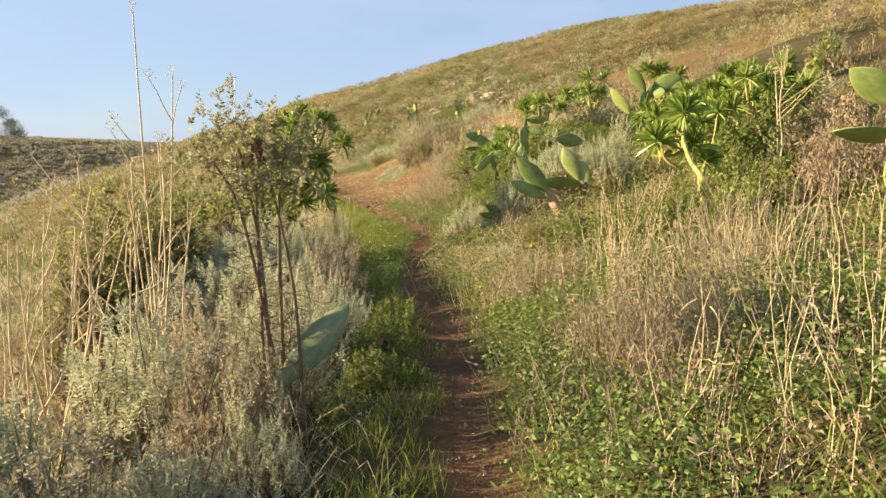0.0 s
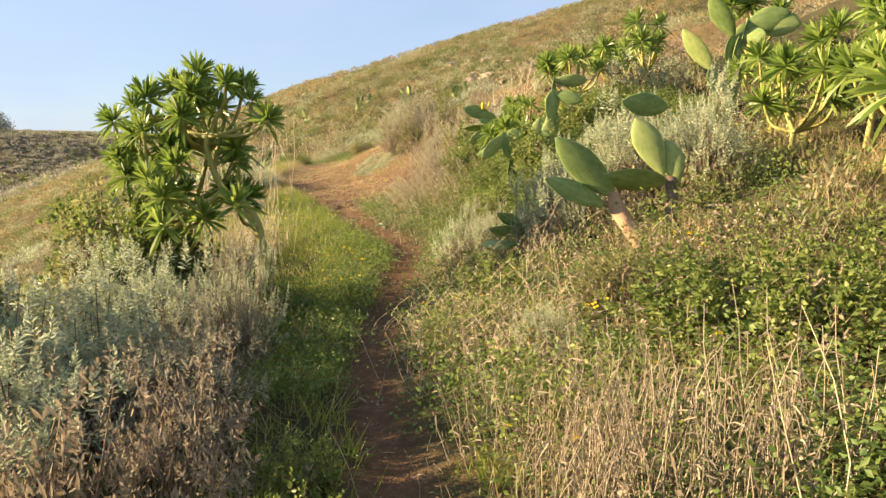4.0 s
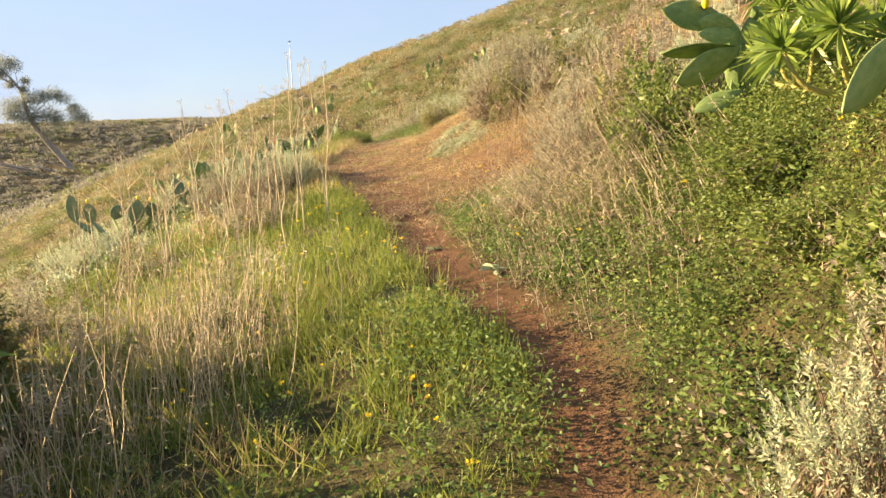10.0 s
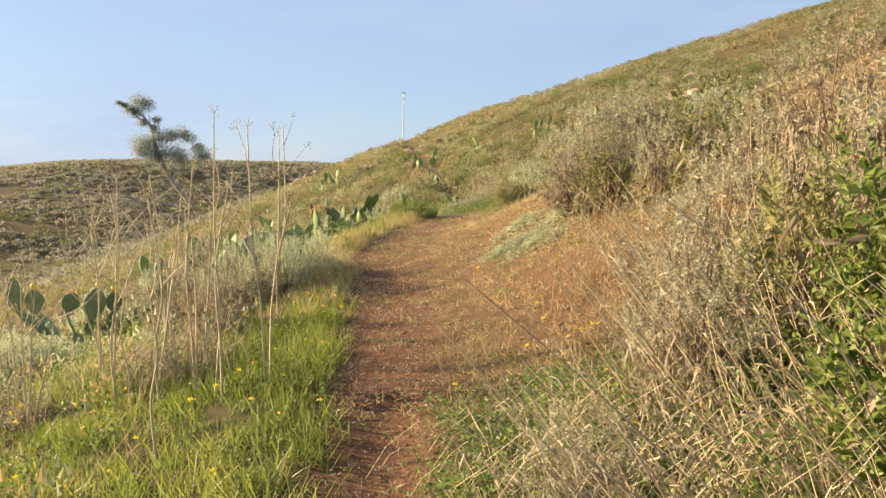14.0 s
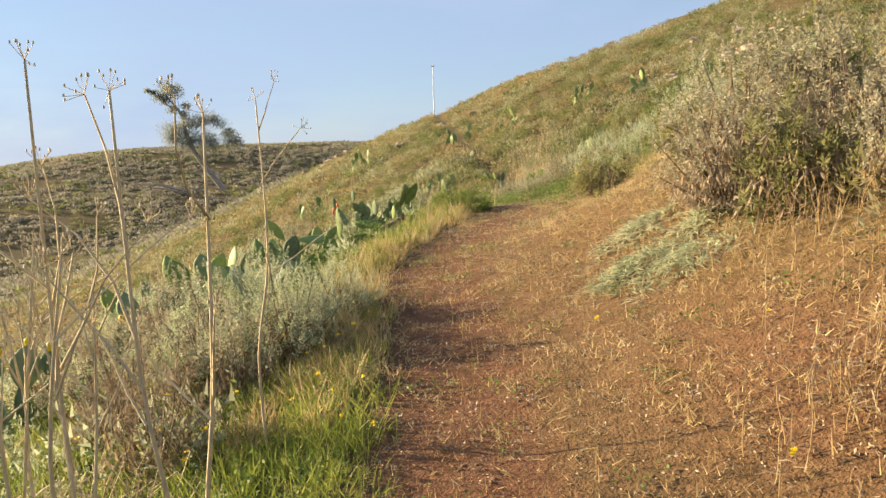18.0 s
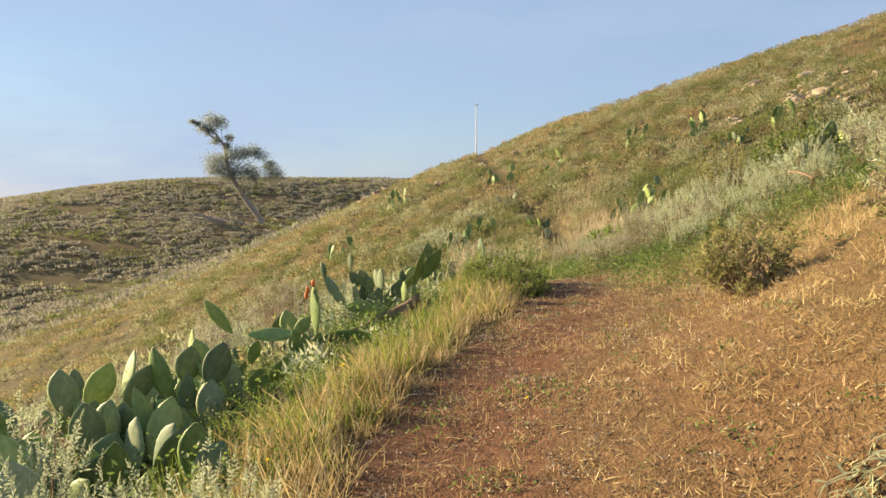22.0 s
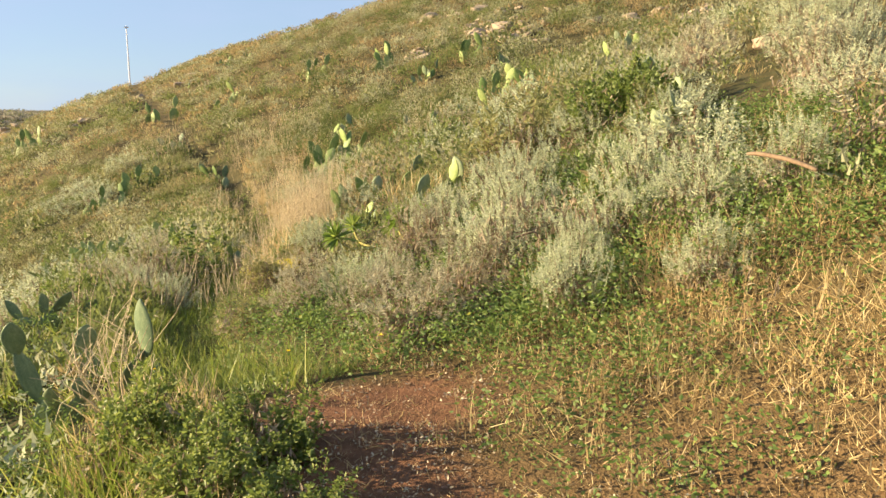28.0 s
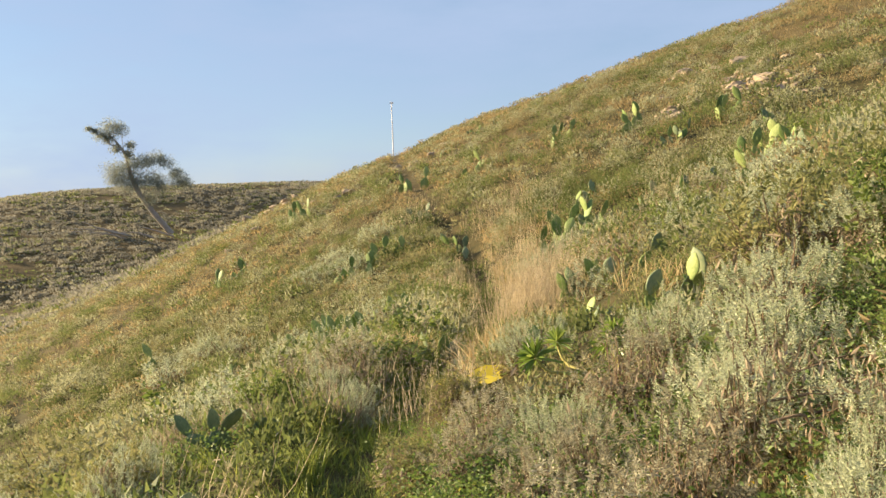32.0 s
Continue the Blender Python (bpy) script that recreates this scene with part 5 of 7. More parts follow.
for _ in range(130):
    y = spots.uniform(33, 56)
    x = spots.uniform(-5, 5.5) if spots.random() < 0.55 else spots.uniform(8, 19)
    if min(math.dist((x, y), q) for q in taken) > 0.9 and abs(x - float(TRAIL_X(y))) > 1.0:
        taken.append((x, y))
        shrub(spots.choice(("olive", "silver", "faded", "olive", "leafy") if x < 6 else ("silver", "silver", "faded", "olive", "leafy")), x, y, spots.uniform(0.6, 1.15), spots.uniform(0.7, 1.2), True)
for _ in range(45):
    y = spots.uniform(33, 43)
    x = spots.uniform(-2.5, 4.2)
    if min(math.dist((x, y), q) for q in taken) > 0.7 and abs(x - float(TRAIL_X(y))) > 0.9:
        taken.append((x, y))
        shrub(spots.choice(("leafy", "olive", "faded", "silver")), x, y, spots.uniform(0.4, 0.75), spots.uniform(0.45, 0.85), True)
for _ in range(70):
    y = spots.uniform(3, 33)
    x = float(TRAIL_X(y)) + spots.uniform(3.0, 9.0)
    if min(math.dist((x, y), q) for q in taken) > 0.8:
        taken.append((x, y))
        shrub(spots.choice(("faded", "olive", "brown", "silver", "leafy") if y < 17 else ("faded", "olive", "brown", "brown", "silver")), x, y, spots.uniform(0.4, 0.7), spots.uniform(0.5, 0.9), True)

M_CROWN = leaf_material("grey_green_leaf", [(0.1, (0.16, 0.16, 0.075)), (0.5, (0.28, 0.27, 0.14)), (0.95, (0.42, 0.39, 0.22))], 0.35, 0.7, 6)
# the lanky shrub with bare stems, leafy only at its crown
rng = np.random.RandomState(77)
lanky = thing("lanky_shrub", (0.33, 4.35, ground_at(0.33, 4.35)), "lanky shrub with bare brown stems and grey-green crown", "shrub")
origin = np.array(lanky.location)
crown_tips = []
for foot, bend, top in (((0.25, 4.3, -0.1), (0.2, 4.38, 0.8), (0.17, 4.3, 1.5)), ((0.45, 4.3, -0.1), (0.38, 4.34, 0.8), (0.2, 4.3, 1.56)), ((0.3, 4.4, -0.1), (0.2, 4.36, 1.0), (0.05, 4.28, 1.68)), ((0.35, 4.4, 0.0), (0.3, 4.4, 1.2), (0.34, 4.36, 1.62)),
                        ((0.28, 4.36, 0.4), (0.1, 4.38, 1.2), (-0.06, 4.34, 1.5))):
    v, f = limb([np.array(foot) - origin, np.array(bend) - origin, np.array(top) - origin], [0.012, 0.0095, 0.005], 7)
    part("stem", mesh_from("stem", v, f, [M_TWIG]), lanky)
    crown_tips.append(np.array(top) - origin)
    t = rng.uniform(0.25, 0.97, 34)[:, None]
    b = (np.array(foot) * (1 - t) + np.array(top) * t) - origin
    v, f = sticks(rng, b, b + rng.normal(0, 0.12, b.shape) * [1, 1, 0.5] + [0, 0, 0.03], 0.0032, 0.0012, 0.16, 3, 3)
    part("twig_tangle", mesh_from("twig_tangle", v, f, [M_TWIG]), lanky)
tips = np.concatenate([c + rng.normal(0, [0.13, 0.11, 0.1], (44, 3)) for c in crown_tips])
ways = unit(rng.normal(0, 0.45, tips.shape) + [0, 0, 1])
v, f = shoots(rng, tips, ways, 0.11, 30, 0.03, 0.42)
part("crown", mesh_from("crown", v, f, [M_CROWN], smooth=False), lanky, "grey-green leafy crown")
nest = np.array([0.19, 4.26, 1.55]) - origin
v, f = sticks(rng, nest + rng.normal(0, 0.02, (160, 3)), nest + rng.normal(0, 0.045, (160, 3)), 0.003, 0.002, 0.2, 2, 3)
part("withered_head", mesh_from("withered_head", v, f, [M_TWIG]), lanky, "dark withered seed head")

# ---- dry stalks ----
for n, (x, y, tall, stems, lean) in enumerate([(-0.28, 5.5, 2.9, 3, 0.03), (-0.4, 5.8, 2.0, 3, 0.05), (-0.8, 5.2, 2.0, 3, 0.04), (-0.85, 4.8, 1.8, 3, 0.1), (-1.05, 4.9, 1.7, 3, 0.12), (-0.5, 4.9, 1.8, 3, 0.06), (-1.4, 5.6, 1.6, 4, 0.12), (-1.0, 5.6, 1.7, 3, 0.1),
                                               (2.58, 21.45, 1.9, 1, 0.02), (2.38, 19.4, 2.05, 2, 0.03), (2.72, 19.5, 1.95, 2, 0.04), (2.05, 19.6, 1.9, 2, 0.05), (1.6, 19.9, 1.7, 3, 0.08), (1.2, 20.6, 1.6, 3, 0.1), (0.8, 20.2, 1.6, 3, 0.1), (1.9, 20.4, 1.7, 2, 0.08), (0.4, 20.8, 1.5, 3, 0.1), (2.2, 20.2, 1.5, 2, 0.06),
                                               (0.9, 19.4, 1.5, 3, 0.1), (1.5, 21.3, 1.5, 2, 0.08), (0.2, 19.6, 1.4, 3, 0.12), (6.6, 17.6, 1.5, 3, 0.1), (6.9, 18.4, 1.4, 3, 0.1), (6.3, 17.2, 1.3, 2, 0.12), (7.4, 19.4, 1.5, 4, 0.1), (6.2, 8.2, 1.4, 2, 0.1), (5.6, 6.8, 1.4, 2, 0.1), (2.3, 18.6, 1.2, 1, 0.05)]):
    fennel(x, y, tall, stems, lean, 100 + n)
STRAW_LABEL, GREY_LABEL, RUST_LABEL = "stand of tall straw-yellow dry reed stalks", "tangle of greyish dead weed stalks", "clump of rusty dead grass stalks"
for n, (x, y, count, tall, spread, mat, label, lean) in enumerate([
        (4.8, 15.3, 44, 0.5, 0.2, M_STALK, STRAW_LABEL, (-0.5, 0.1)), (5.0, 15.7, 40, 0.6, 0.2, M_GREY, GREY_LABEL, (-0.7, 0.2)), (4.6, 14.9, 30, 0.4, 0.2, M_GREY, GREY_LABEL, (-0.3, 0)), (5.1, 16.4, 60, 0.6, 0.2, M_STALK, STRAW_LABEL, (-0.6, 0.1)),
        (2.66, 6.8, 90, 0.5, 0.16, M_GREY, GREY_LABEL, (0.05, 0)), (2.3, 4.36, 45, 0.55, 0.16, M_GREY, GREY_LABEL, (0.1, 0)), (2.25, 3.8, 55, 0.55, 0.16, M_GREY, GREY_LABEL, (0.35, 0)), (2.55, 3.9, 60, 0.6, 0.18, M_GREY, GREY_LABEL, (-0.45, 0)), (2.35, 3.4, 60, 0.55, 0.16, M_GREY, GREY_LABEL, (-0.5, 0)),
        (2.6, 3.45, 45, 0.6, 0.16, M_GREY, GREY_LABEL, (-0.6, 0)), (2.65, 4.6, 50, 0.6, 0.16, M_GREY, GREY_LABEL, (-0.3, 0)), (3.3, 4.25, 70, 0.75, 0.2, M_GREY, GREY_LABEL, (0, 0)), (3.3, 4.75, 60, 0.75, 0.2, M_GREY, GREY_LABEL, (-0.2, 0)), (2.05, 3.3, 40, 0.45, 0.15, M_GREY, GREY_LABEL, (0.3, 0)),
        (4.68, 17.4, 46, 0.45, 0.22, M_STALK, STRAW_LABEL, (-0.8, 0.1)), (4.7, 16.5, 50, 0.5, 0.22, M_STALK, STRAW_LABEL, (-0.9, 0.1)), (4.6, 15.8, 60, 0.5, 0.2, M_GREY, GREY_LABEL, (-0.4, 0)), (4.35, 16.2, 36, 0.35, 0.25, M_GREY, GREY_LABEL, (-0.3, 0)), (5.15, 17.5, 40, 0.9, 0.2, M_STALK, STRAW_LABEL, (-0.7, 0.2)), (4.05, 15.6, 26, 0.3, 0.2, M_GREY, GREY_LABEL, (0, 0)),
        (1.75, 2.7, 18, 0.5, 0.2, M_GREY, GREY_LABEL, (0, 0)), (2.1, 2.9, 16, 0.7, 0.22, M_STALK, STRAW_LABEL, (0.05, 0)), (2.45, 2.5, 20, 0.8, 0.25, M_STALK, STRAW_LABEL, (-0.2, 0)), (2.0, 3.4, 24, 0.55, 0.22, M_GREY, GREY_LABEL, (-0.2, 0)), (2.7, 3.1, 20, 0.8, 0.25, M_STALK, STRAW_LABEL, (0.1, 0)), (1.75, 3.5, 16, 0.45, 0.2, M_GREY, GREY_LABEL, (0, 0)),
        (3.0, 5.45, 55, 0.95, 0.13, M_STALK, STRAW_LABEL, (0.02, 0)), (2.6, 6.4, 90, 0.55, 0.16, M_GREY, GREY_LABEL, (0, 0)), (2.95, 6.2, 90, 0.6, 0.18, M_GREY, GREY_LABEL, (0, 0)), (3.5, 5.1, 40, 0.7, 0.22, M_GREY, GREY_LABEL, (0.1, 0)),
        (2.35, 4.1, 50, 0.6, 0.25, M_GREY, GREY_LABEL, (-0.35, 0)), (2.7, 3.8, 30, 0.7, 0.2, M_STALK, STRAW_LABEL, (-0.3, 0)), (2.9, 4.6, 30, 0.7, 0.25, M_GREY, GREY_LABEL, (0.15, 0)), (3.3, 4.0, 30, 0.8, 0.25, M_STALK, STRAW_LABEL, (0.1, 0)),
        (2.8, 7.4, 120, 0.4, 0.3, M_GREY, GREY_LABEL, (-0.2, 0)), (3.0, 8.8, 100, 0.35, 0.3, M_GREY, GREY_LABEL, (-0.2, 0)), (1.55, 14.8, 70, 0.9, 0.3, M_STALK, STRAW_LABEL, (0, 0)), (1.3, 15.6, 80, 1.0, 0.35, M_STALK, STRAW_LABEL, (0, 0)),
        (1.7, 16.2, 60, 0.9, 0.3, M_STALK, STRAW_LABEL, (0.05, 0)), (1.0, 14.2, 50, 0.9, 0.3, M_STALK, STRAW_LABEL, (0, 0)), (1.9, 15.3, 60, 0.8, 0.25, M_STALK, STRAW_LABEL, (0.05, 0)), (1.85, 20.4, 120, 0.5, 0.18, M_GREY, GREY_LABEL, (0.2, 0)),
        (4.75, 16.0, 22, 0.45, 0.25, M_GREY, GREY_LABEL, (-1.5, 0.1)), (4.95, 15.9, 12, 0.8, 0.15, M_GREY, GREY_LABEL, (-1.1, 0.3)), (4.3, 17.0, 34, 0.4, 0.3, M_GREY, GREY_LABEL, (-0.3, 0)), (4.25, 15.6, 44, 0.4, 0.3, M_GREY, GREY_LABEL, (-0.3, 0)),
        (4.1, 14.6, 36, 0.35, 0.28, M_GREY, GREY_LABEL, (-0.2, 0)), (4.9, 17.2, 26, 0.5, 0.3, M_STALK, STRAW_LABEL, (-0.2, 0)), (6.0, 19.2, 60, 0.9, 0.3, M_STALK, STRAW_LABEL, (0, 0)), (6.8, 19.0, 60, 1.0, 0.35, M_STALK, STRAW_LABEL, (0, 0)),
        (6.9, 43.0, 320, 1.35, 0.45, M_STALK, STRAW_LABEL, (0, 0)), (7.3, 44.6, 320, 1.4, 0.5, M_STALK, STRAW_LABEL, (0, 0)), (7.8, 47.4, 260, 1.5, 0.6, M_STALK, STRAW_LABEL, (0, 0)), (8.9, 57.5, 240, 1.9, 0.8, M_STALK, STRAW_LABEL, (0, 0)), (10.4, 65.0, 160, 1.9, 0.9, M_STALK, STRAW_LABEL, (0, 0)), (3.0, 53.5, 60, 1.3, 0.8, M_STALK, STRAW_LABEL, (0, 0)), (-2.4, 58.0, 60, 1.4, 0.9, M_STALK, STRAW_LABEL, (0, 0)), (13.2, 53.8, 60, 1.7, 0.5, M_STALK, STRAW_LABEL, (0, 0)), (9.2, 66.0, 150, 1.8, 0.9, M_STALK, STRAW_LABEL, (0, 0)), (5.2, 71.0, 150, 1.8, 0.9, M_STALK, STRAW_LABEL, (0, 0)), (6.2, 55.5, 120, 1.2, 0.5, M_STALK, STRAW_LABEL, (0, 0)),
        (6.73, 30.23, 26, 0.4, 0.2, M_RUST, RUST_LABEL, (0.1, 0)), (6.01, 29.83, 18, 0.32, 0.25, M_RUST, RUST_LABEL, (0, 0)), (4.79, 36.79, 90, 0.7, 0.4, M_STALK, STRAW_LABEL, (0, 0)), (5.2, 20.3, 60, 0.35, 0.28, M_RUST, RUST_LABEL, (0, 0)), (5.6, 20.8, 70, 0.4, 0.3, M_RUST, RUST_LABEL, (0, 0)),
        (5.7, 22.3, 70, 0.4, 0.28, M_RUST, RUST_LABEL, (0, 0)), (3.25, 32.58, 20, 0.9, 0.15, M_STALK, STRAW_LABEL, (0.4, 0))]):
    reed_clump(x, y, count, tall, spread, mat, label, lean, 200 + n)


M_PALEWEED = leaf_material("grey_green_weed_leaf", [(0.1, (0.13, 0.16, 0.085)), (0.5, (0.27, 0.31, 0.18)), (0.9, (0.42, 0.45, 0.28))], 0.3, 0.75, 8)


def frond_heap(x, y, count, size, label, seed):
    """A collapsed heap of dry feathery plants, combed to one side."""
    rng = np.random.RandomState(seed)
    px, py = rng.normal(0, size, count), rng.normal(0, size * 0.6, count)
    z0 = ground_at(x, y)
    h = 0.11 * np.exp(-(px / size) ** 2 - (py / size / 0.8) ** 2) * rng.uniform(0.3, 1, count)
    base = np.stack([px, py, height(x + px, y + py) - z0 + h], 1)
    way = np.stack([rng.normal(-0.6, 0.5, count), rng.normal(-0.3, 0.5, count), rng.normal(0.2, 0.35, count)], 1)
    ob = thing("fallen_plant_heap", (x, y, z0), label, "dry plant", "fallen dry plants")
    v, f = ribbons(rng, base, way, rng.uniform(0.06, 0.2, count), 0.007, 0.45, 3, (0.7, 1, 0.7))
    part("frond_tangle", mesh_from("frond_tangle", v, f, [M_SILVER]), ob)
    v, f = leaves(rng, base[::2], way[::2] + rng.normal(0, 0.5, way[::2].shape), 0.06, 0.016)
    part("dead_foliage", mesh_from("dead_foliage", v, f, [M_SILVER]), ob)


for n, (x, y, count, size) in enumerate([(4.95, 23.3, 420, 0.2), (5.25, 22.9, 480, 0.24), (5.2, 24.0, 360, 0.2), (5.5, 23.4, 380, 0.2)]):
    frond_heap(x, y, count, size, "collapsed heap of pale dry feathery plants", 300 + n)

M_YELLOWING = leaf_material("yellowing_leaf", [(0.1, (0.30, 0.25, 0.03)), (0.5, (0.50, 0.43, 0.06)), (0.9, (0.62, 0.56, 0.14))], 0.4, 0.55, 5)


def broad_rosette(x, y, count, size, mat, name, label, category, seed):
    """A low plant whose broad leaves spread from one crown."""
    rng = np.random.RandomState(seed)
    ob = thing(name, (x, y, ground_at(x, y)), label, category)
    for k in range(count):
        a, rise = 2.4 * k + rng.normal(0, 0.2), rng.uniform(0.15, 0.75)
        v, f = ribbons(rng, np.array([[0.0, 0.0, 0.01]]), np.array([[math.cos(a), math.sin(a), rise]]), size * rng.uniform(0.7, 1.15), size * 0.34, 0.35, 4, (0.35, 0.9, 1.0, 0.7))
        part("leaf", mesh_from("leaf", v, f, [mat]), ob)


for n, (x, y, count, size) in enumerate([(3.78, 15.95, 15, 0.15), (3.98, 15.7, 9, 0.1), (4.35, 15.1, 9, 0.13), (3.55, 17.2, 7, 0.09), (4.6, 18.6, 8, 0.1)]):
    broad_rosette(x, y, count, size, M_PALEWEED, "broad_leaved_weed", "grey-green broad-leaved weed beside the footpath", "weed", 500 + n)
for n, (x, y, count, size) in enumerate([(5.25, 37.2, 10, 0.5), (5.7, 37.7, 9, 0.42)]):
    broad_rosette(x, y, count, size, M_YELLOWING, "yellowing_succulent", "yellowing succulent with drooping leaves in the hollow", "succulent", 520 + n)


def arching_stems(x, y, count, length, spread, mat, label, seed):
    """Thin dry stems that arch over and hang back to the ground."""
    rng = np.random.RandomState(seed)
    z0 = ground_at(x, y)
    px, py = rng.normal(0, spread, count), rng.normal(0, spread, count)
    base = np.stack([px, py, height(x + px, y + py) - z0], 1)
    a = rng.uniform(0, 6.2832, count)
    reach = length * rng.uniform(0.5, 1.1, count)
    side = np.stack([np.cos(a), np.sin(a), np.zeros(count)], 1)
    ob = thing("arching_dry_stems", (x, y, z0), label, "dry plant", "arching dry stems")
    pieces, last = [], base
    for s in (0.3, 0.6, 0.85, 1.0):
        spot = base + side * (reach * s)[:, None] + np.array([0, 0, 1.0]) * (reach * 0.75 * np.sin(s * 2.7))[:, None]
        pieces.append(sticks(rng, last, spot, 0.0028 - 0.0014 * s, 0.0024 - 0.0014 * s, 0.02, 1, 3))
        last = spot
    v, f = join(pieces)
    part("stalk_thicket", mesh_from("stalk_thicket", v, f, [mat]), ob)


for n, (x, y, count, length, spread) in enumerate([(3.7, 10.3, 34, 0.5, 0.2), (3.95, 11.2, 34, 0.5, 0.2), (3.05, 9.6, 40, 0.4, 0.2), (3.3, 10.2, 34, 0.4, 0.2), (4.2, 10.2, 26, 0.5, 0.2), (3.5, 8.9, 34, 0.45, 0.22), (3.0, 8.6, 40, 0.35, 0.2), (1.3, 20.6, 60, 0.55, 0.2), (1.8, 20.5, 60, 0.5, 0.2), (2.15, 20.2, 40, 0.45, 0.16),
                                                   (4.5, 16.9, 50, 0.5, 0.25), (4.75, 16.1, 50, 0.55, 0.22), (4.4, 16.3, 50, 0.4, 0.22), (4.2, 17.4, 36, 0.4, 0.22), (2.5, 3.6, 34, 0.5, 0.2), (2.2, 4.4, 30, 0.45, 0.2), (3.0, 4.3, 34, 0.55, 0.22), (0.1, 3.4, 40, 0.5, 0.25), (-0.4, 3.3, 40, 0.45, 0.25), (0.2, 4.1, 50, 0.45, 0.2), (-0.1, 4.4, 50, 0.5, 0.25), (0.9, 8.6, 40, 0.4, 0.25), (1.25, 9.0, 30, 0.35, 0.18)]):
    arching_stems(x, y, count, length, spread, M_STALK if y > 15 or 8 < y < 12 else M_GREY, "thin dry stems arching over the green weeds", 540 + n)


def dead_branch_heap(x, y, label, seed):
    """Grey-brown branches fallen over each other, old leaves still hanging from them."""
    rng = np.random.RandomState(seed)
    z0 = ground_at(x, y)
    ob = thing("dead_branch_heap", (x, y, z0), label, "dead branches")
    for k in range(16):
        a = np.array([rng.normal(0, 0.25), rng.normal(0, 0.22), rng.uniform(0.04, 0.26)])
        way = unit(np.array([rng.normal(1.0, 0.3) * rng.choice((-1, 1)), rng.normal(0, 0.35), rng.normal(0, 0.12)]))
        size = rng.uniform(0.18, 0.4)
        v, f = limb([a - way * size + [0, 0, -0.05], a - way * size * 0.4 + rng.normal(0, 0.03, 3), a + way * size * 0.4 + rng.normal(0, 0.04, 3), a + way * size + [0, 0, -0.08]], [0.008, 0.007, 0.005, 0.0025], 5)
        part("branch", mesh_from("branch", v, f, [M_TWIG]), ob)
    q = np.stack([rng.normal(0, 0.5, 700), rng.normal(0, 0.35, 700), rng.uniform(0.0, 0.4, 700)], 1)
    v, f = leaves(rng, q, rng.normal(0, 0.4, q.shape) + [0, 0, -1], 0.07, 0.018)
    part("dead_foliage", mesh_from("dead_foliage", v, f, [M_TAN], smooth=False), ob)


dead_branch_heap(6.85, 32.05, "heap of dead grey-brown branches with hanging withered leaves", 571)
rng = np.random.RandomState(580)
twigs = thing("bare_twig_bush", (3.5, 31.3, ground_at(3.5, 31.3)), "small leafless bush of pale bare twigs", "shrub")
for k in range(9):
    foot = np.array([rng.normal(0, 0.04), rng.normal(0, 0.04), -0.03])
    top = foot + [rng.normal(0.05, 0.25), rng.normal(-0.1, 0.15), rng.uniform(0.35, 0.6)]
    v, f = limb([foot, (foot + top) / 2 + rng.normal(0, 0.03, 3), top], [0.006, 0.0045, 0.002], 5)
    stem = part("stem", mesh_from("stem", v, f, [M_STALK]), twigs)
    t = rng.uniform(0.4, 1, 8)[:, None]
    b = foot * (1 - t) + top * t
    v, f = sticks(rng, b, b + rng.normal(0, 0.07, b.shape) + [0, 0, 0.09], 0.0026, 0.0012, 0.08, 2, 3)
    part("twig_tangle", mesh_from("twig_tangle", v, f, [M_STALK]), stem)

# ---- rocks on the upper slope ----
def rock_mesh(seed):
    bm = bmesh.new()
    bmesh.ops.create_icosphere(bm, subdivisions=3, radius=1)
    noise.seed_set(seed)
    for v in bm.verts:
        d = noise.noise(v.co * 1.3 + Vector((seed, 0, 0))) * 0.45 + noise.noise(v.co * 3.5) * 0.16
        v.co = v.co * (1 + d)
        v.co.z = max(min(v.co.z * 0.7, 0.45 + 0.1 * noise.noise(v.co * 2)), -0.5)
    me = bpy.data.meshes.new("rock")
    bm.to_mesh(me)
    bm.free()
    me.materials.append(M_ROCK)
    return me


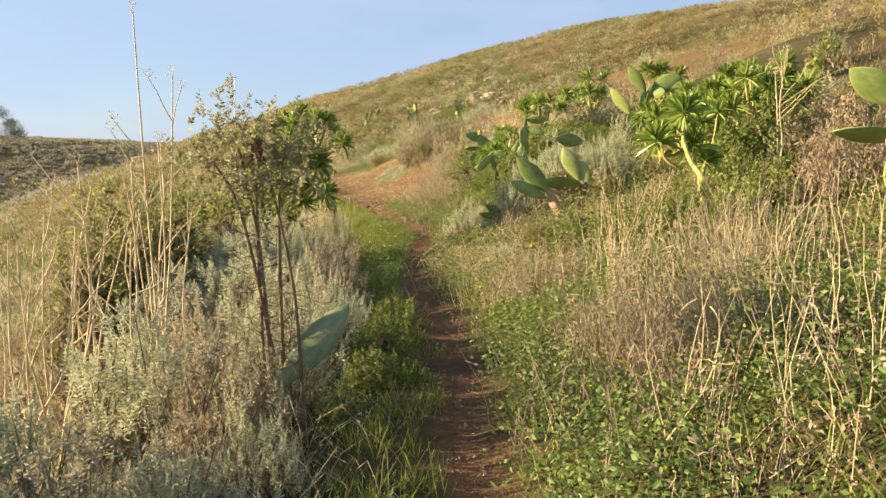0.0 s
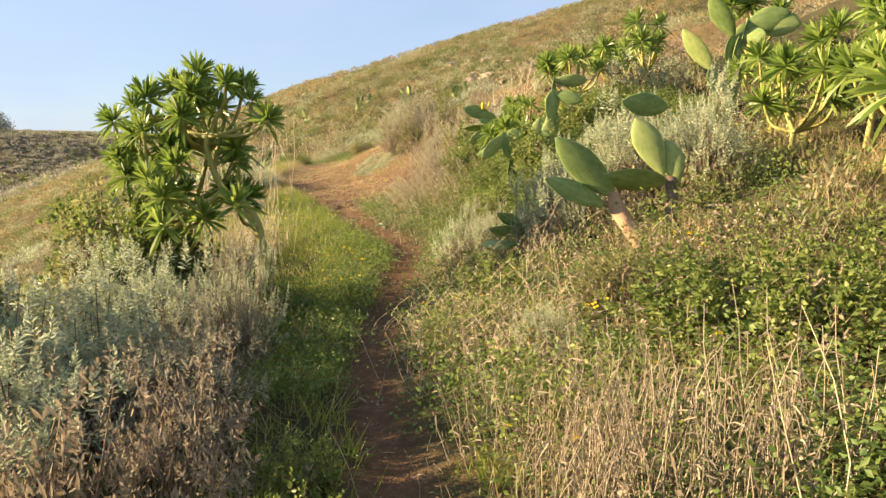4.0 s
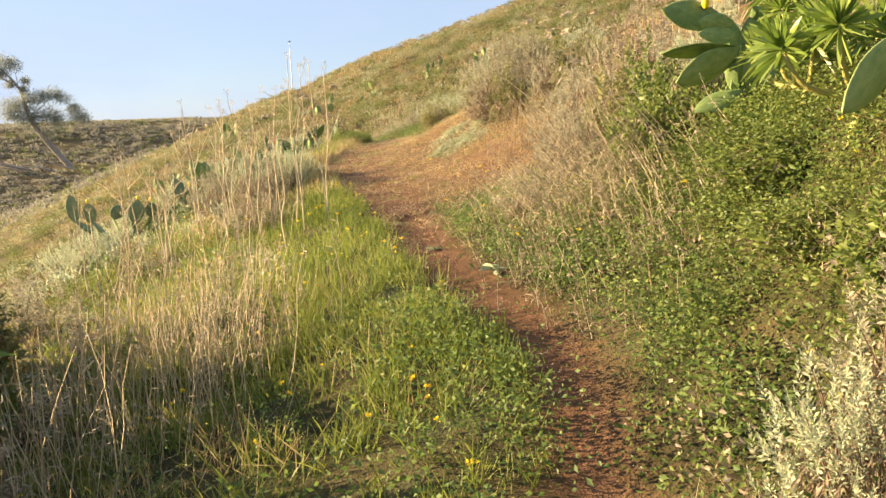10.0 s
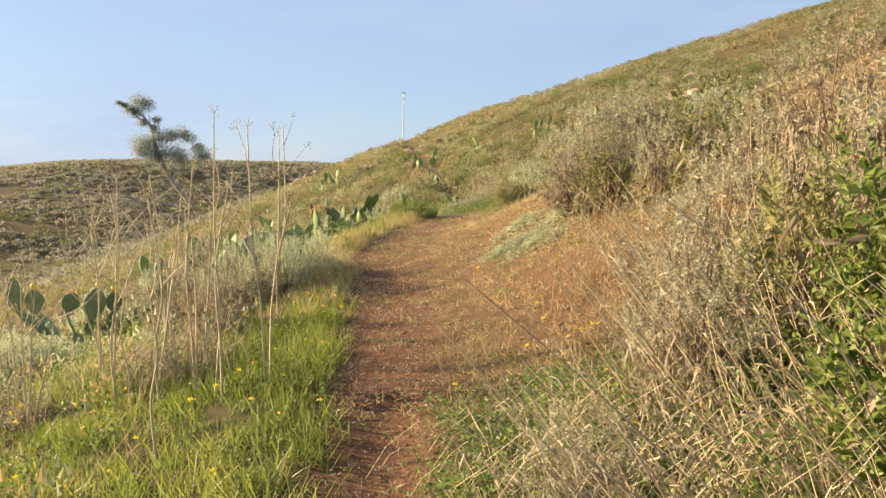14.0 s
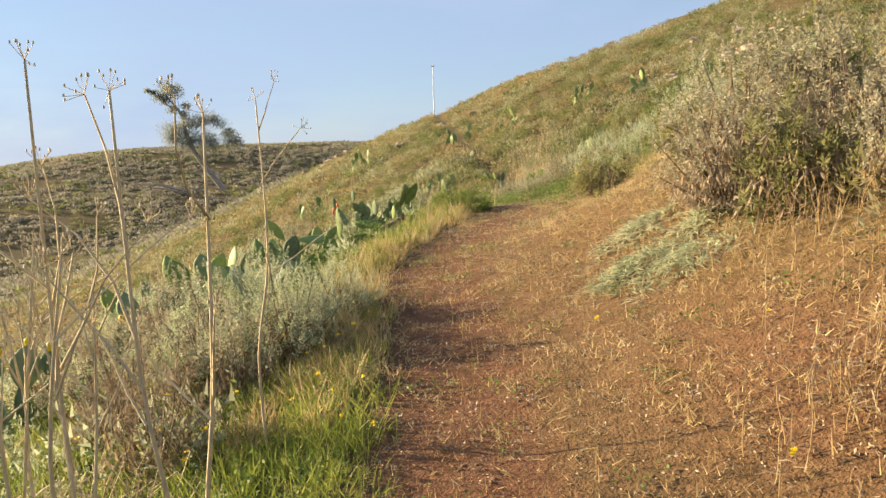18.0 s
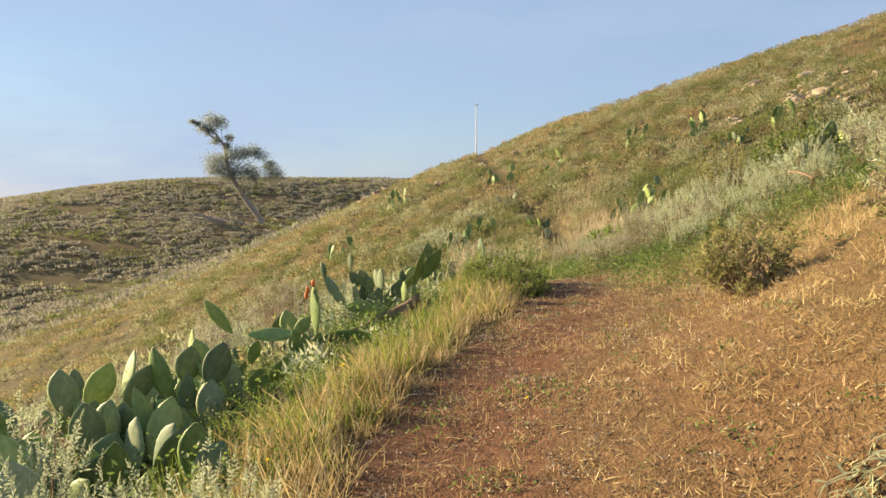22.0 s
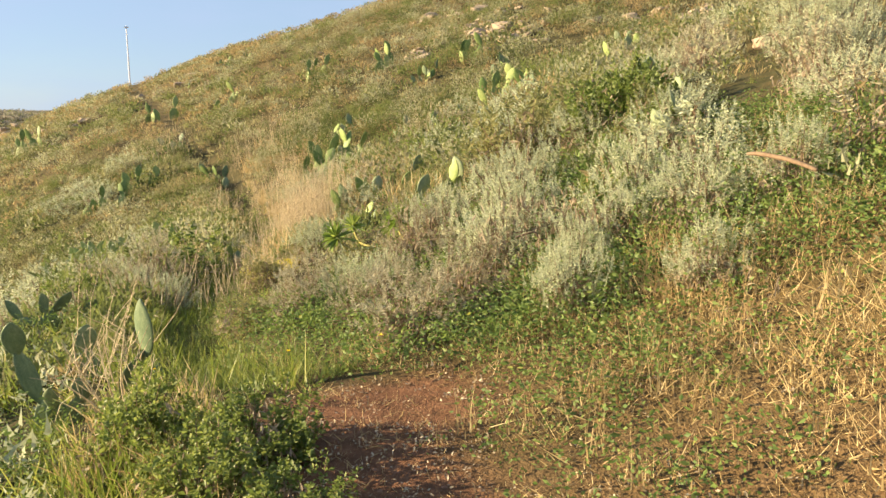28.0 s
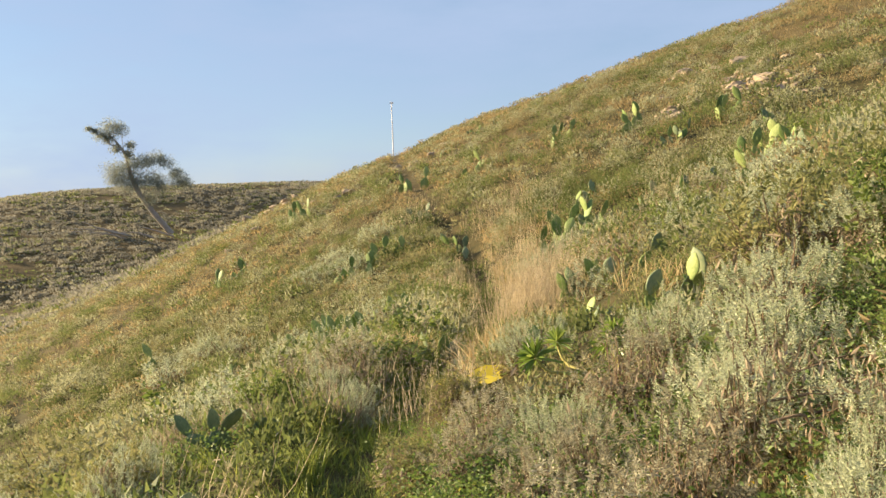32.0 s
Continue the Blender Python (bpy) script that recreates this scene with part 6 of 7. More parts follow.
ROCKS = [rock_mesh(s) for s in (3, 4, 5, 6)]
rocks_rng = random.Random(9)
for x, y, count, reach, size in [(24.5, 72, 9, 2.2, 0.7), (22.5, 77, 6, 2.0, 0.6), (19.8, 74.5, 4, 1.6, 0.5), (22.0, 52.5, 5, 1.2, 0.5), (27.0, 55.5, 6, 1.6, 0.7), (19.9, 44.3, 6, 1.2, 0.5), (23.2, 67.0, 6, 1.8, 0.55), (19.7, 70.8, 4, 1.5, 0.5),
                                 (-9.0, 101, 12, 4.0, 1.0), (-2.5, 94, 6, 3.0, 0.8), (3, 98, 5, 3, 0.7), (27, 64, 5, 2, 0.6), (16, 41, 3, 1, 0.3), (24.2, 76.7, 7, 1.3, 0.9), (24.7, 69.5, 8, 1.2, 0.9), (28, 60.4, 7, 1.0, 0.9), (32, 60.3, 6, 1.2, 1.0), (24, 48.2, 6, 0.9, 0.7), (18, 43.3, 4, 0.7, 0.5), (30, 66, 6, 1.2, 0.9), (30, 60, 4, 2, 0.7), (10, 88, 5, 3, 0.5), (16, 84, 5, 3, 0.6), (27.1, 58.4, 6, 0.8, 1.1), (31.4, 59.3, 6, 0.9, 1.2), (14.1, 37.5, 4, 0.5, 0.6), (24.5, 71.5, 9, 1.1, 1.1), (20.0, 72.1, 6, 1.0, 0.9), (24.2, 74.9, 8, 1.2, 1.1), (28.0, 86.3, 8, 1.6, 1.3), (27.3, 76.5, 8, 1.3, 1.2),
                                 (-12.5, 131, 16, 2.6, 1.7), (-2.3, 95.6, 6, 1.2, 0.9), (8.1, 101.1, 7, 1.5, 1.0), (4.1, 100.3, 6, 1.5, 0.9)]:
    for _ in range(count):
        px, py = x + rocks_rng.gauss(0, reach), y + rocks_rng.gauss(0, reach)
        ob = new("rock", ROCKS[rocks_rng.randrange(4)])
        s = size * rocks_rng.uniform(0.26, 0.66)
        ob.matrix_basis = Matrix.LocRotScale((px, py, ground_at(px, py) + 0.16 * s), Euler((0.3, rocks_rng.uniform(-0.4, 0.2), rocks_rng.uniform(0, 6))), (s, s * 0.8, s * 0.75))
        tagged(ob, "pale weathered rock half sunk in the slope", "rock", "rocks on the slope")

# ---- far things ----
def far_tree():
    rng = np.random.RandomState(61)
    foot = np.array([-53.6, 232.6, ground_at(-53.6, 232.6) - 0.4])
    ob = thing("eucalyptus", foot, "leaning eucalyptus with a bare trunk and ragged crowns", "tree", scale=0.825)
    v, f = limb([(0, 0, 0), (-7.4, 0, 10), (-10.8, 0, 17), (-12.0, 0, 22), (-13.0, 0, 26), (-17.2, 0, 31.5)], [1.0, 0.8, 0.7, 0.5, 0.35, 0.2], 9)
    part("trunk", mesh_from("trunk", v, f, [M_BARK]), ob, "pale leaning trunk")
    clumps = [(-22.8, 33.4, 0.9), (-21.2, 32.6, 0.8), (-19.4, 31.6, 2.0), (-16.6, 33.4, 2.6), (-13.6, 32.8, 2.2), (-17.4, 30.2, 1.6), (-15.6, 27.2, 1.5), (-10.9, 27.9, 1.3), (-11.7, 25.2, 1.4), (-15.8, 20.8, 3.4), (-12.6, 20.2, 3.8), (-10.4, 22.8, 2.6), (-16.6, 17.4, 2.2),
              (-13.4, 16.4, 3.2), (-9.4, 16.2, 3.6), (-6.8, 23.0, 2.4), (-3.6, 23.6, 2.6), (-0.4, 22.4, 2.2), (-5.0, 17.6, 3.2), (-2.6, 15.2, 2.8), (2.4, 17.2, 2.7), (4.6, 16.0, 2.2), (2.2, 19.2, 1.7), (-6.4, 11.4, 2.2)]
    for cx, cz, r in clumps:
        start = (-13.0, 0, 26) if cz > 24.5 else (-10.8, 0, 17) if cz > 12 else (-7.4, 0, 10)
        v, f = limb([start, ((cx + start[0]) / 2, 0.2, (cz + start[2]) / 2 - 0.8), (cx, 0, cz)], [0.16, 0.1, 0.05], 5)
        part("limb", mesh_from("limb", v, f, [M_BARK]), ob)
        n = int(420 * r)
        turn = unit(rng.normal(0, 1, (18, 3)))
        knot = np.array([cx, 0, cz]) + turn * [r * 0.9, r * 0.8, r * 0.78] * rng.uniform(0.45, 1, (18, 1))
        p = knot[rng.randint(0, 18, n)] + rng.normal(0, [r * 0.42, r * 0.4, r * 0.34], (n, 3))
        lv, lf = leaves(rng, p, rng.normal(0, 1, p.shape) + [0, 0, -0.9], 0.55, 0.17)
        part("crown", mesh_from("crown", lv, lf, [M_EUCALYPT], smooth=False), ob)


far_tree()
rng = np.random.RandomState(62)
bx, by = -60.9, 221.0
fallen = thing("fallen_branches", (bx, by, ground_at(bx, by) - 0.2), "bleached fallen branches below a eucalyptus", "dead branches", scale=0.794)
for k in range(7):
    a = np.array([rng.uniform(-4, 16), rng.uniform(-2, 2), rng.uniform(0.4, 2.0)])
    v, f = limb([a, a + [-5 + rng.normal(), 0, 1.8], a + [-12 + 2 * rng.normal(), 0, 2.4 + rng.normal() * 1.4]], [0.34, 0.22, 0.08], 5)
    part("branch", mesh_from("branch", v, f, [M_BARK]), fallen)

pole_x, pole_y = 3.9, 166.0
pole = thing("mast", (pole_x, pole_y, ground_at(pole_x, pole_y) - 0.4), "slender white mast on the ridge", "mast")
v, f = limb([(0, 0, 0), (0, 0, 5), (0, 0, 10.4)], [0.13, 0.1, 0.07], 10)
part("shaft", mesh_from("shaft", v, f, [M_POLE]), pole)
v, f = limb([(-0.3, 0, 10.2), (0.3, 0, 10.2)], [0.13, 0.13], 8)
part("head", mesh_from("head", v, f, [M_POLE]), pole)

# ---- prickly pears scattered over the hollow and the slope beyond ----
scatter = random.Random(41)
for n, (x, y, count, size) in enumerate([(1.6, 53.2, 6, 1.0), (2.6, 52.2, 5, 0.9), (4.0, 52.6, 3, 0.9), (4.6, 47.4, 3, 0.8), (-6.6, 65.0, 4, 1.2), (-6.0, 78.0, 5, 1.3), (2.3, 64.6, 6, 1.1), (3.6, 65.6, 4, 1.1), (9.6, 56.0, 5, 1.1), (10.8, 57.4, 6, 1.3), (11.6, 54.4, 4, 1.1),
                                         (17.0, 54.4, 5, 1.1), (15.2, 50.2, 4, 1.0), (-1.2, 49.2, 4, 0.9), (14.2, 77.0, 4, 1.2), (9.4, 80.0, 5, 1.3), (17.6, 72.4, 4, 1.2), (20.6, 66.2, 5, 1.2), (5.6, 84.0, 5, 1.3), (-3.4, 90.0, 5, 1.4), (3.0, 48.6, 3, 0.8)]):
    pads, size = [], size * 1.55
    for k in range(count):
        ox, oy = scatter.uniform(-0.5, 0.5) * size, scatter.uniform(-0.3, 0.3) * size
        low = ground_at(x + ox, y + oy) - 0.02
        tall = size * scatter.uniform(0.34, 0.46)
        lean = scatter.uniform(-0.14, 0.14) * size
        pads.append((x + ox, y + oy, low, x + ox + lean, y + oy, low + tall, 0.24 * size, scatter.uniform(0, 60)))
        if scatter.random() < 0.75:
            step = scatter.uniform(-0.2, 0.2) * size
            pads.append((x + ox + lean, y + oy, low + tall - 0.02, x + ox + lean + step, y + oy, low + tall + size * scatter.uniform(0.28, 0.38), 0.21 * size, scatter.uniform(0, 60)))
    cactus("grey-green prickly pear standing in the slope's scrub", (4.6, 29.3, 3.2), pads, seed=400 + n, spiny=False, props=False)

# ---- low growth, too much to count ----
def tuft(seed, count, tall, reach, width, droop=0.35, segs=2, splay=0.45):
    """A tuft of grass blades."""
    rng = np.random.RandomState(seed)
    base = np.stack([rng.normal(0, reach, count), rng.normal(0, reach, count), np.full(count, -0.02)], 1)
    way = np.stack([rng.normal(0, splay, count), rng.normal(0, splay, count), np.ones(count)], 1)
    return ribbons(rng, base, way, tall * rng.uniform(0.45, 1.1, count), width * rng.uniform(0.6, 1.3, count), droop * rng.uniform(0.1, 1.2, count), segs, (1.0, 0.75, 0.5)[:segs])


def herb(seed, count, tall, reach, leaf, width):
    """A low leafy weed: leaves on short stalks at all heights."""
    rng = np.random.RandomState(seed)
    base = np.stack([rng.normal(0, reach, count), rng.normal(0, reach, count), tall * rng.uniform(0.0, 1, count) ** 0.8], 1)
    way = np.stack([rng.normal(0, 1, count), rng.normal(0, 1, count), rng.normal(0.35, 0.35, count)], 1)
    return leaves(rng, base, way, leaf * rng.uniform(0.6, 1.3, count), leaf * width, 0.12)


def places(rng, n, xs, ys, keep):
    """Up to n spots in a stretch of land, thinned by keep(x, y, u)."""
    x, y = rng.uniform(*xs, n), rng.uniform(*ys, n)
    k = rng.uniform(0, 1, n) < keep(x, y, x - TRAIL_X(y))
    return x[k], y[k]


def strew(name, label, category, mat, kinds, xy, sizes, seed, lift=0.0):
    """Sows one kind of growth over the land as one mesh."""
    rng = np.random.RandomState(seed)
    x, y = xy
    n = len(x)
    z = height(x, y) + lift
    size = rng.uniform(*sizes, n)
    turn = rng.uniform(0, 6.2832, n)
    which = rng.randint(0, len(kinds), n)
    vs, fs, total = [], [], 0
    for k, (v, f) in enumerate(kinds):
        m = which == k
        c, s, q = np.cos(turn[m])[:, None], np.sin(turn[m])[:, None], size[m][:, None]
        out = np.stack([(v[None, :, 0] * c - v[None, :, 1] * s) * q + x[m][:, None], (v[None, :, 0] * s + v[None, :, 1] * c) * q + y[m][:, None], v[None, :, 2] * q + z[m][:, None]], -1)
        vs.append(out.reshape(-1, 3))
        fs.append((f[None] + (np.arange(m.sum()) * len(v))[:, None, None] + total).reshape(-1, 3))
        total += m.sum() * len(v)
    ob = new(name, mesh_from(name, np.concatenate(vs), np.concatenate(fs), [mat], smooth=False))
    return tagged(ob, label, category, kind="stuff")


sow = np.random.RandomState(88)
open_view = lambda x, y: 1 - (y < 36.2) * np.exp(-((x - 4.5 + (y - 28.5) * 0.245) / 0.45) ** 2)  # bare ground before the pads in the hollow  # noqa: E731
sig = lambda v: 1 / (1 + np.exp(-np.clip(v, -40, 40)))  # noqa: E731
patchy = lambda x, y, size, seed: np.clip(0.5 + 1.6 * waves(x, y, size, seed), 0, 1)  # noqa: E731
off_path = lambda x, y: np.clip(1 - 1.35 * bareness(x, y), 0, 1)  # noqa: E731

GREEN_TUFTS = [tuft(s, 22, 0.28, 0.06, 0.0075) for s in (1, 2, 3)]
TALL_TUFTS = [tuft(s, 26, 0.42, 0.075, 0.010, 0.3) for s in (4, 5)]
DRY_TUFTS = [tuft(s, 24, 0.3, 0.06, 0.006, 0.3, 1) for s in (6, 7, 8)]
SHORT_TUFTS = [tuft(s, 22, 0.09, 0.045, 0.0065, 0.5, 1, 0.9) for s in (9, 10)]
HERBS = [herb(s, 28, 0.17, 0.08, 0.033, 0.52) for s in (11, 12, 13)]
GROOVE_TUFTS = [tuft(s, 30, 0.4, 0.09, 0.011, 0.3, 1) for s in (18, 19)]
CLOVERS = [herb(s, 24, 0.07, 0.068, 0.023, 0.7) for s in (14, 15)]
BIG_HERBS = [herb(s, 54, 0.26, 0.105, 0.031, 0.55) for s in (16, 17)]

strew("green_grass", "fresh green grass along the footpath", "grass", M_GRASS, GREEN_TUFTS,
      places(sow, 15000, (-2.5, 4.2), (9, 24), lambda x, y, u: (1 - 0.5 * (y < 14.5) * patchy(x, y, 1.1, 301)) * (u < -0.2) * np.exp(u / 3.2) * off_path(x, y) * (0.35 + 0.65 * patchy(x, y, 1.5, 21))), (0.6, 1.15), 1)
strew("green_grass", "tall grass in the hollow and beside the clearing", "grass", M_GRASS, TALL_TUFTS,
      places(sow, 5200, (0.5, 8), (26, 46), lambda x, y, u: (0.35 * (y > 31.3) * np.exp(-((u + 0.5) / 0.5) ** 2) + 0.55 * (y < 31) * np.exp(-((u + 0.95) / 0.35) ** 2) + 0.12 * (y > 32) * (u < 0)) * off_path(x, y)), (0.55, 1.1), 2)
strew("green_grass", "patches of green grass early on the walk", "grass", M_GRASS, GREEN_TUFTS,
      places(sow, 2600, (-0.8, 3.5), (1, 10), lambda x, y, u: ((u < -0.2) * np.exp(u / 0.8) + 0.25 * (u > 0.2)) * off_path(x, y)), (0.5, 1.1), 3)
strew("dry_grass", "yellowing grass at the edge of the clearing", "grass", M_STRAW, TALL_TUFTS,
      places(sow, 2200, (0.5, 5), (21.5, 31.5), lambda x, y, u: np.exp(-((u + 0.85) / 0.4) ** 2) * off_path(x, y)), (0.4, 0.95), 4)
strew("low_weeds", "leafy green weeds covering the bank", "weeds", M_WEED, HERBS + CLOVERS,
      places(sow, 11500, (0.5, 7.5), (0, 18.5), lambda x, y, u: (u > 0.16) * np.exp(-np.clip(u - 1.6, 0, 9) / 1.1) * off_path(x, y) * (0.3 + 0.7 * patchy(x, y, 1.2, 22))), (0.6, 1.3), 5)
strew("low_weeds", "leafy weeds on the lower side of the path", "weeds", M_WEED, HERBS + CLOVERS + BIG_HERBS,
      places(sow, 3000, (-1.5, 4.2), (2, 23), lambda x, y, u: (u < -0.16) * np.exp(u / 0.75) * off_path(x, y) * (0.25 + 0.6 * patchy(x, y, 1.0, 23))), (0.5, 1.1), 6)
strew("broad_weeds", "large-leaved green weeds under the shrubs", "weeds", M_BUSH, BIG_HERBS,
      places(sow, 3800, (1.5, 8), (3, 18), lambda x, y, u: (u > 0.4) * off_path(x, y) * np.exp(-np.clip(u - 2.2, 0, 9) / 1.2) * patchy(x, y, 2.2, 24)), (0.6, 1.3), 7)
strew("broad_weeds", "green weeds round the end of the clearing", "weeds", M_WEED, BIG_HERBS + HERBS,
      places(sow, 3000, (3, 9), (28.8, 36), lambda x, y, u: ((u > 0.5) * np.exp(-((u - 1.2) / 0.8) ** 2) * (y < 32.6) + 0.3 * (u > 0.2)) * off_path(x, y) * (0.3 + 0.7 * patchy(x, y, 1.3, 25))), (0.6, 1.25), 8)
strew("short_dry_grass", "short bleached grass of the clearing", "grass", M_STRAW, SHORT_TUFTS,
      places(sow, 11000, (2.4, 7.5), (16, 32), lambda x, y, u: (0.62 + 0.38 * sig((u - 0.4) / 0.25)) * sig((u + 0.7) / 0.1) * sig((y - 18) / 0.8) * sig((31.5 - y) / 0.5) * np.exp(-np.clip(u - 2, 0, 9) / 1.0) * (0.3 + 0.7 * patchy(x, y, 1.1, 26))), (0.6, 1.4), 9)
strew("rusty_grass", "rust-coloured dry grass on the clearing's upper side", "grass", M_RUST, SHORT_TUFTS,
      places(sow, 4200, (3.5, 8), (18, 31), lambda x, y, u: np.exp(-((u - 1.75) / 0.5) ** 2) * (0.2 + 0.8 * patchy(x, y, 1.8, 27))), (0.6, 1.3), 10)
strew("small_weeds", "scattered green seedlings on the clearing", "weeds", M_WEED, CLOVERS,
      places(sow, 1500, (2.4, 7), (15, 31), lambda x, y, u: 0.6 * sig((u + 0.5) / 0.1) * patchy(x, y, 0.9, 28) ** 2), (0.5, 1.2), 11)
strew("dry_grass", "straw-coloured grass mixed into the bank", "grass", M_STRAW, DRY_TUFTS,
      places(sow, 5200, (-4, 9), (0, 20), lambda x, y, u: (np.abs(u) > 0.4) * patchy(x, y, 1.7, 29) * (0.25 + 0.6 * (u > 2) + 0.6 * (u < -1.6)) * off_path(x, y)), (0.6, 1.5), 12)
strew("dead_weeds", "grey-brown dead weeds among the green", "weeds", M_TAN, HERBS + DRY_TUFTS,
      places(sow, 9500, (0.5, 8), (0, 20), lambda x, y, u: (u > 0.3) * (1 - 0.6 * (y > 13.5) * (u < 1.6)) * np.exp(-np.clip(u - 2, 0, 9) / 1.6) * patchy(x, y, 1.3, 30) * off_path(x, y) * 0.8), (0.6, 1.3), 13)

LITTER = [herb(s, 8, 0.012, 0.09, 0.045, 0.45) for s in (31, 32, 33)]
strew("leaf_litter", "dry leaf litter trodden into the red earth", "litter", M_GREY, LITTER,
      places(sow, 22000, (0, 7), (0, 32), lambda x, y, u: np.clip(bareness(x, y) * 1.8, 0, 1) * (0.15 + 0.85 * sig((y - 17.5) / 1.0)) * (0.3 + 0.7 * patchy(x, y, 0.8, 33))), (0.28, 0.62), 14, 0.004)
strew("straw_litter", "bits of pale straw lying on the path", "litter", M_STRAW, [tuft(s, 5, 0.09, 0.06, 0.004, 0.0, 1, 9.0) for s in (34, 35)],
      places(sow, 9000, (0, 7), (0, 32), lambda x, y, u: np.clip(bareness(x, y) * 1.6, 0, 1) * (0.1 + 0.5 * sig((y - 17.5) / 1.0))), (0.5, 1.3), 15, 0.022)


def pebble(seed):
    bm = bmesh.new()
    bmesh.ops.create_icosphere(bm, subdivisions=1, radius=0.5)
    rng = np.random.RandomState(seed)
    v = np.array([list(p.co) for p in bm.verts]) * rng.uniform(0.7, 1.25, (len(bm.verts), 1)) * [1, 0.8, 0.55]
    bm.verts.ensure_lookup_table()
    f = np.array([[q.index for q in t.verts] for t in bm.faces])
    bm.free()
    return v, f


strew("path_stones", "small red stones and clods on the footpath", "stones", M_STONE, [pebble(1), pebble(2), pebble(3)],
      places(sow, 5200, (-0.5, 6), (-1, 31), lambda x, y, u: np.clip(bareness(x, y) * 1.2, 0, 1) ** 2 * np.exp(-np.clip(u, 0, 9))), (0.01, 0.04), 16)

PETALS = [herb(s, 7, 0.02, 0.008, 0.018, 0.9) for s in (41, 42)]
strew("yellow_flowers", "small yellow oxalis flowers over the weeds", "flowers", M_YELLOW, PETALS,
      places(sow, 2400, (1.5, 6), (2, 20), lambda x, y, u: (u > 0.35) * np.exp(-((u - 1.3) / 0.8) ** 2) * patchy(x, y, 1.6, 43) ** 2 * 0.5 * (0.25 + 0.75 * (y > 5))), (0.6, 1.3), 17, 0.15)
strew("yellow_flowers", "yellow flower heads on the clearing", "flowers", M_YELLOW, PETALS,
      places(sow, 700, (1.5, 8), (16, 33), lambda x, y, u: (0.6 * np.exp(-((x - 4.5) / 0.35) ** 2 - ((y - 19.6) / 0.7) ** 2) + 0.05 + 0.25 * (y > 30) * (u > 1))), (0.6, 1.1), 18, 0.14)
strew("yellow_flowers", "tiny yellow flowers in the grass", "flowers", M_YELLOW, PETALS,
      places(sow, 500, (0.5, 4), (10, 24), lambda x, y, u: (u < -0.3) * 0.35), (0.6, 1.1), 19, 0.2)

# the slopes away from the path
def from_path(x, y):
    """Distance from the line walked."""
    return np.hypot(x - TRAIL_X(np.clip(y, 0, 30)), np.clip(y - 29.5, 0, None) + np.clip(-y, 0, None))


def clump(seed, radius, tall, sprigs, leaf, width):
    """A low bush of many pointed sprigs, thickest at its rounded outside."""
    rng = np.random.RandomState(seed)
    base, way = dome(rng, sprigs, radius, tall, 0.0)
    base = base * rng.uniform(0.55, 1.0, (sprigs, 1))
    return ribbons(rng, base, way + rng.normal(0, 0.4, way.shape), leaf * rng.uniform(0.6, 1.3, sprigs), leaf * width, 0.15, 1, (1.0,))


def band(x, y):
    """A belt of dark scrub across the upper slope."""
    along, across = (x - 14.5) * 0.55 - (y - 61.5) * 0.83, (x - 14.5) * 0.83 + (y - 61.5) * 0.55
    return np.exp(-(along / 7) ** 4 - (across / 2.2) ** 2)


NEAR_CLUMPS = [clump(s, 0.27, 0.32, 66, 0.074, 0.33) for s in (51, 52, 53)]
MID_CLUMPS = [clump(s, 0.34, 0.32, 76, 0.076, 0.4) for s in (54, 55, 56)]
FAR_CLUMPS = [clump(s, 0.5, 0.38, 36, 0.14, 0.42) for s in (57, 58, 59)]
HILL_CLUMPS = [clump(s, 0.55, 0.3, 20, 0.22, 0.5) for s in (69, 70)]
MID_TUFTS = [tuft(s, 12, 0.5, 0.13, 0.016, 0.2, 1, 0.3) for s in (60, 61)]
FAR_TUFTS = [tuft(s, 10, 0.5, 0.25, 0.032, 0.2, 1, 0.3) for s in (62, 63)]
BANDS = [("near", NEAR_CLUMPS, DRY_TUFTS, (-9, 20), (-1, 46), 0.0, 13.0, (0.6, 1.35)), ("mid", MID_CLUMPS, MID_TUFTS, (-30, 42), (0, 68), 13.0, 36.0, (0.9, 2.0)), ("far", FAR_CLUMPS, FAR_TUFTS, (-60, 75), (40, 135), 36.0, 115.0, (0.9, 2.2))]
GROWTH = [(M_DRAB_GREY, "silver-grey", 0.85, 61), (M_DRAB_OLIVE, "olive-green", 1.0, 62), (M_DRAB_TAN, "withered brown", 0.9, 63), (M_DRAB_GREEN, "dark green", 0.75, 64)]
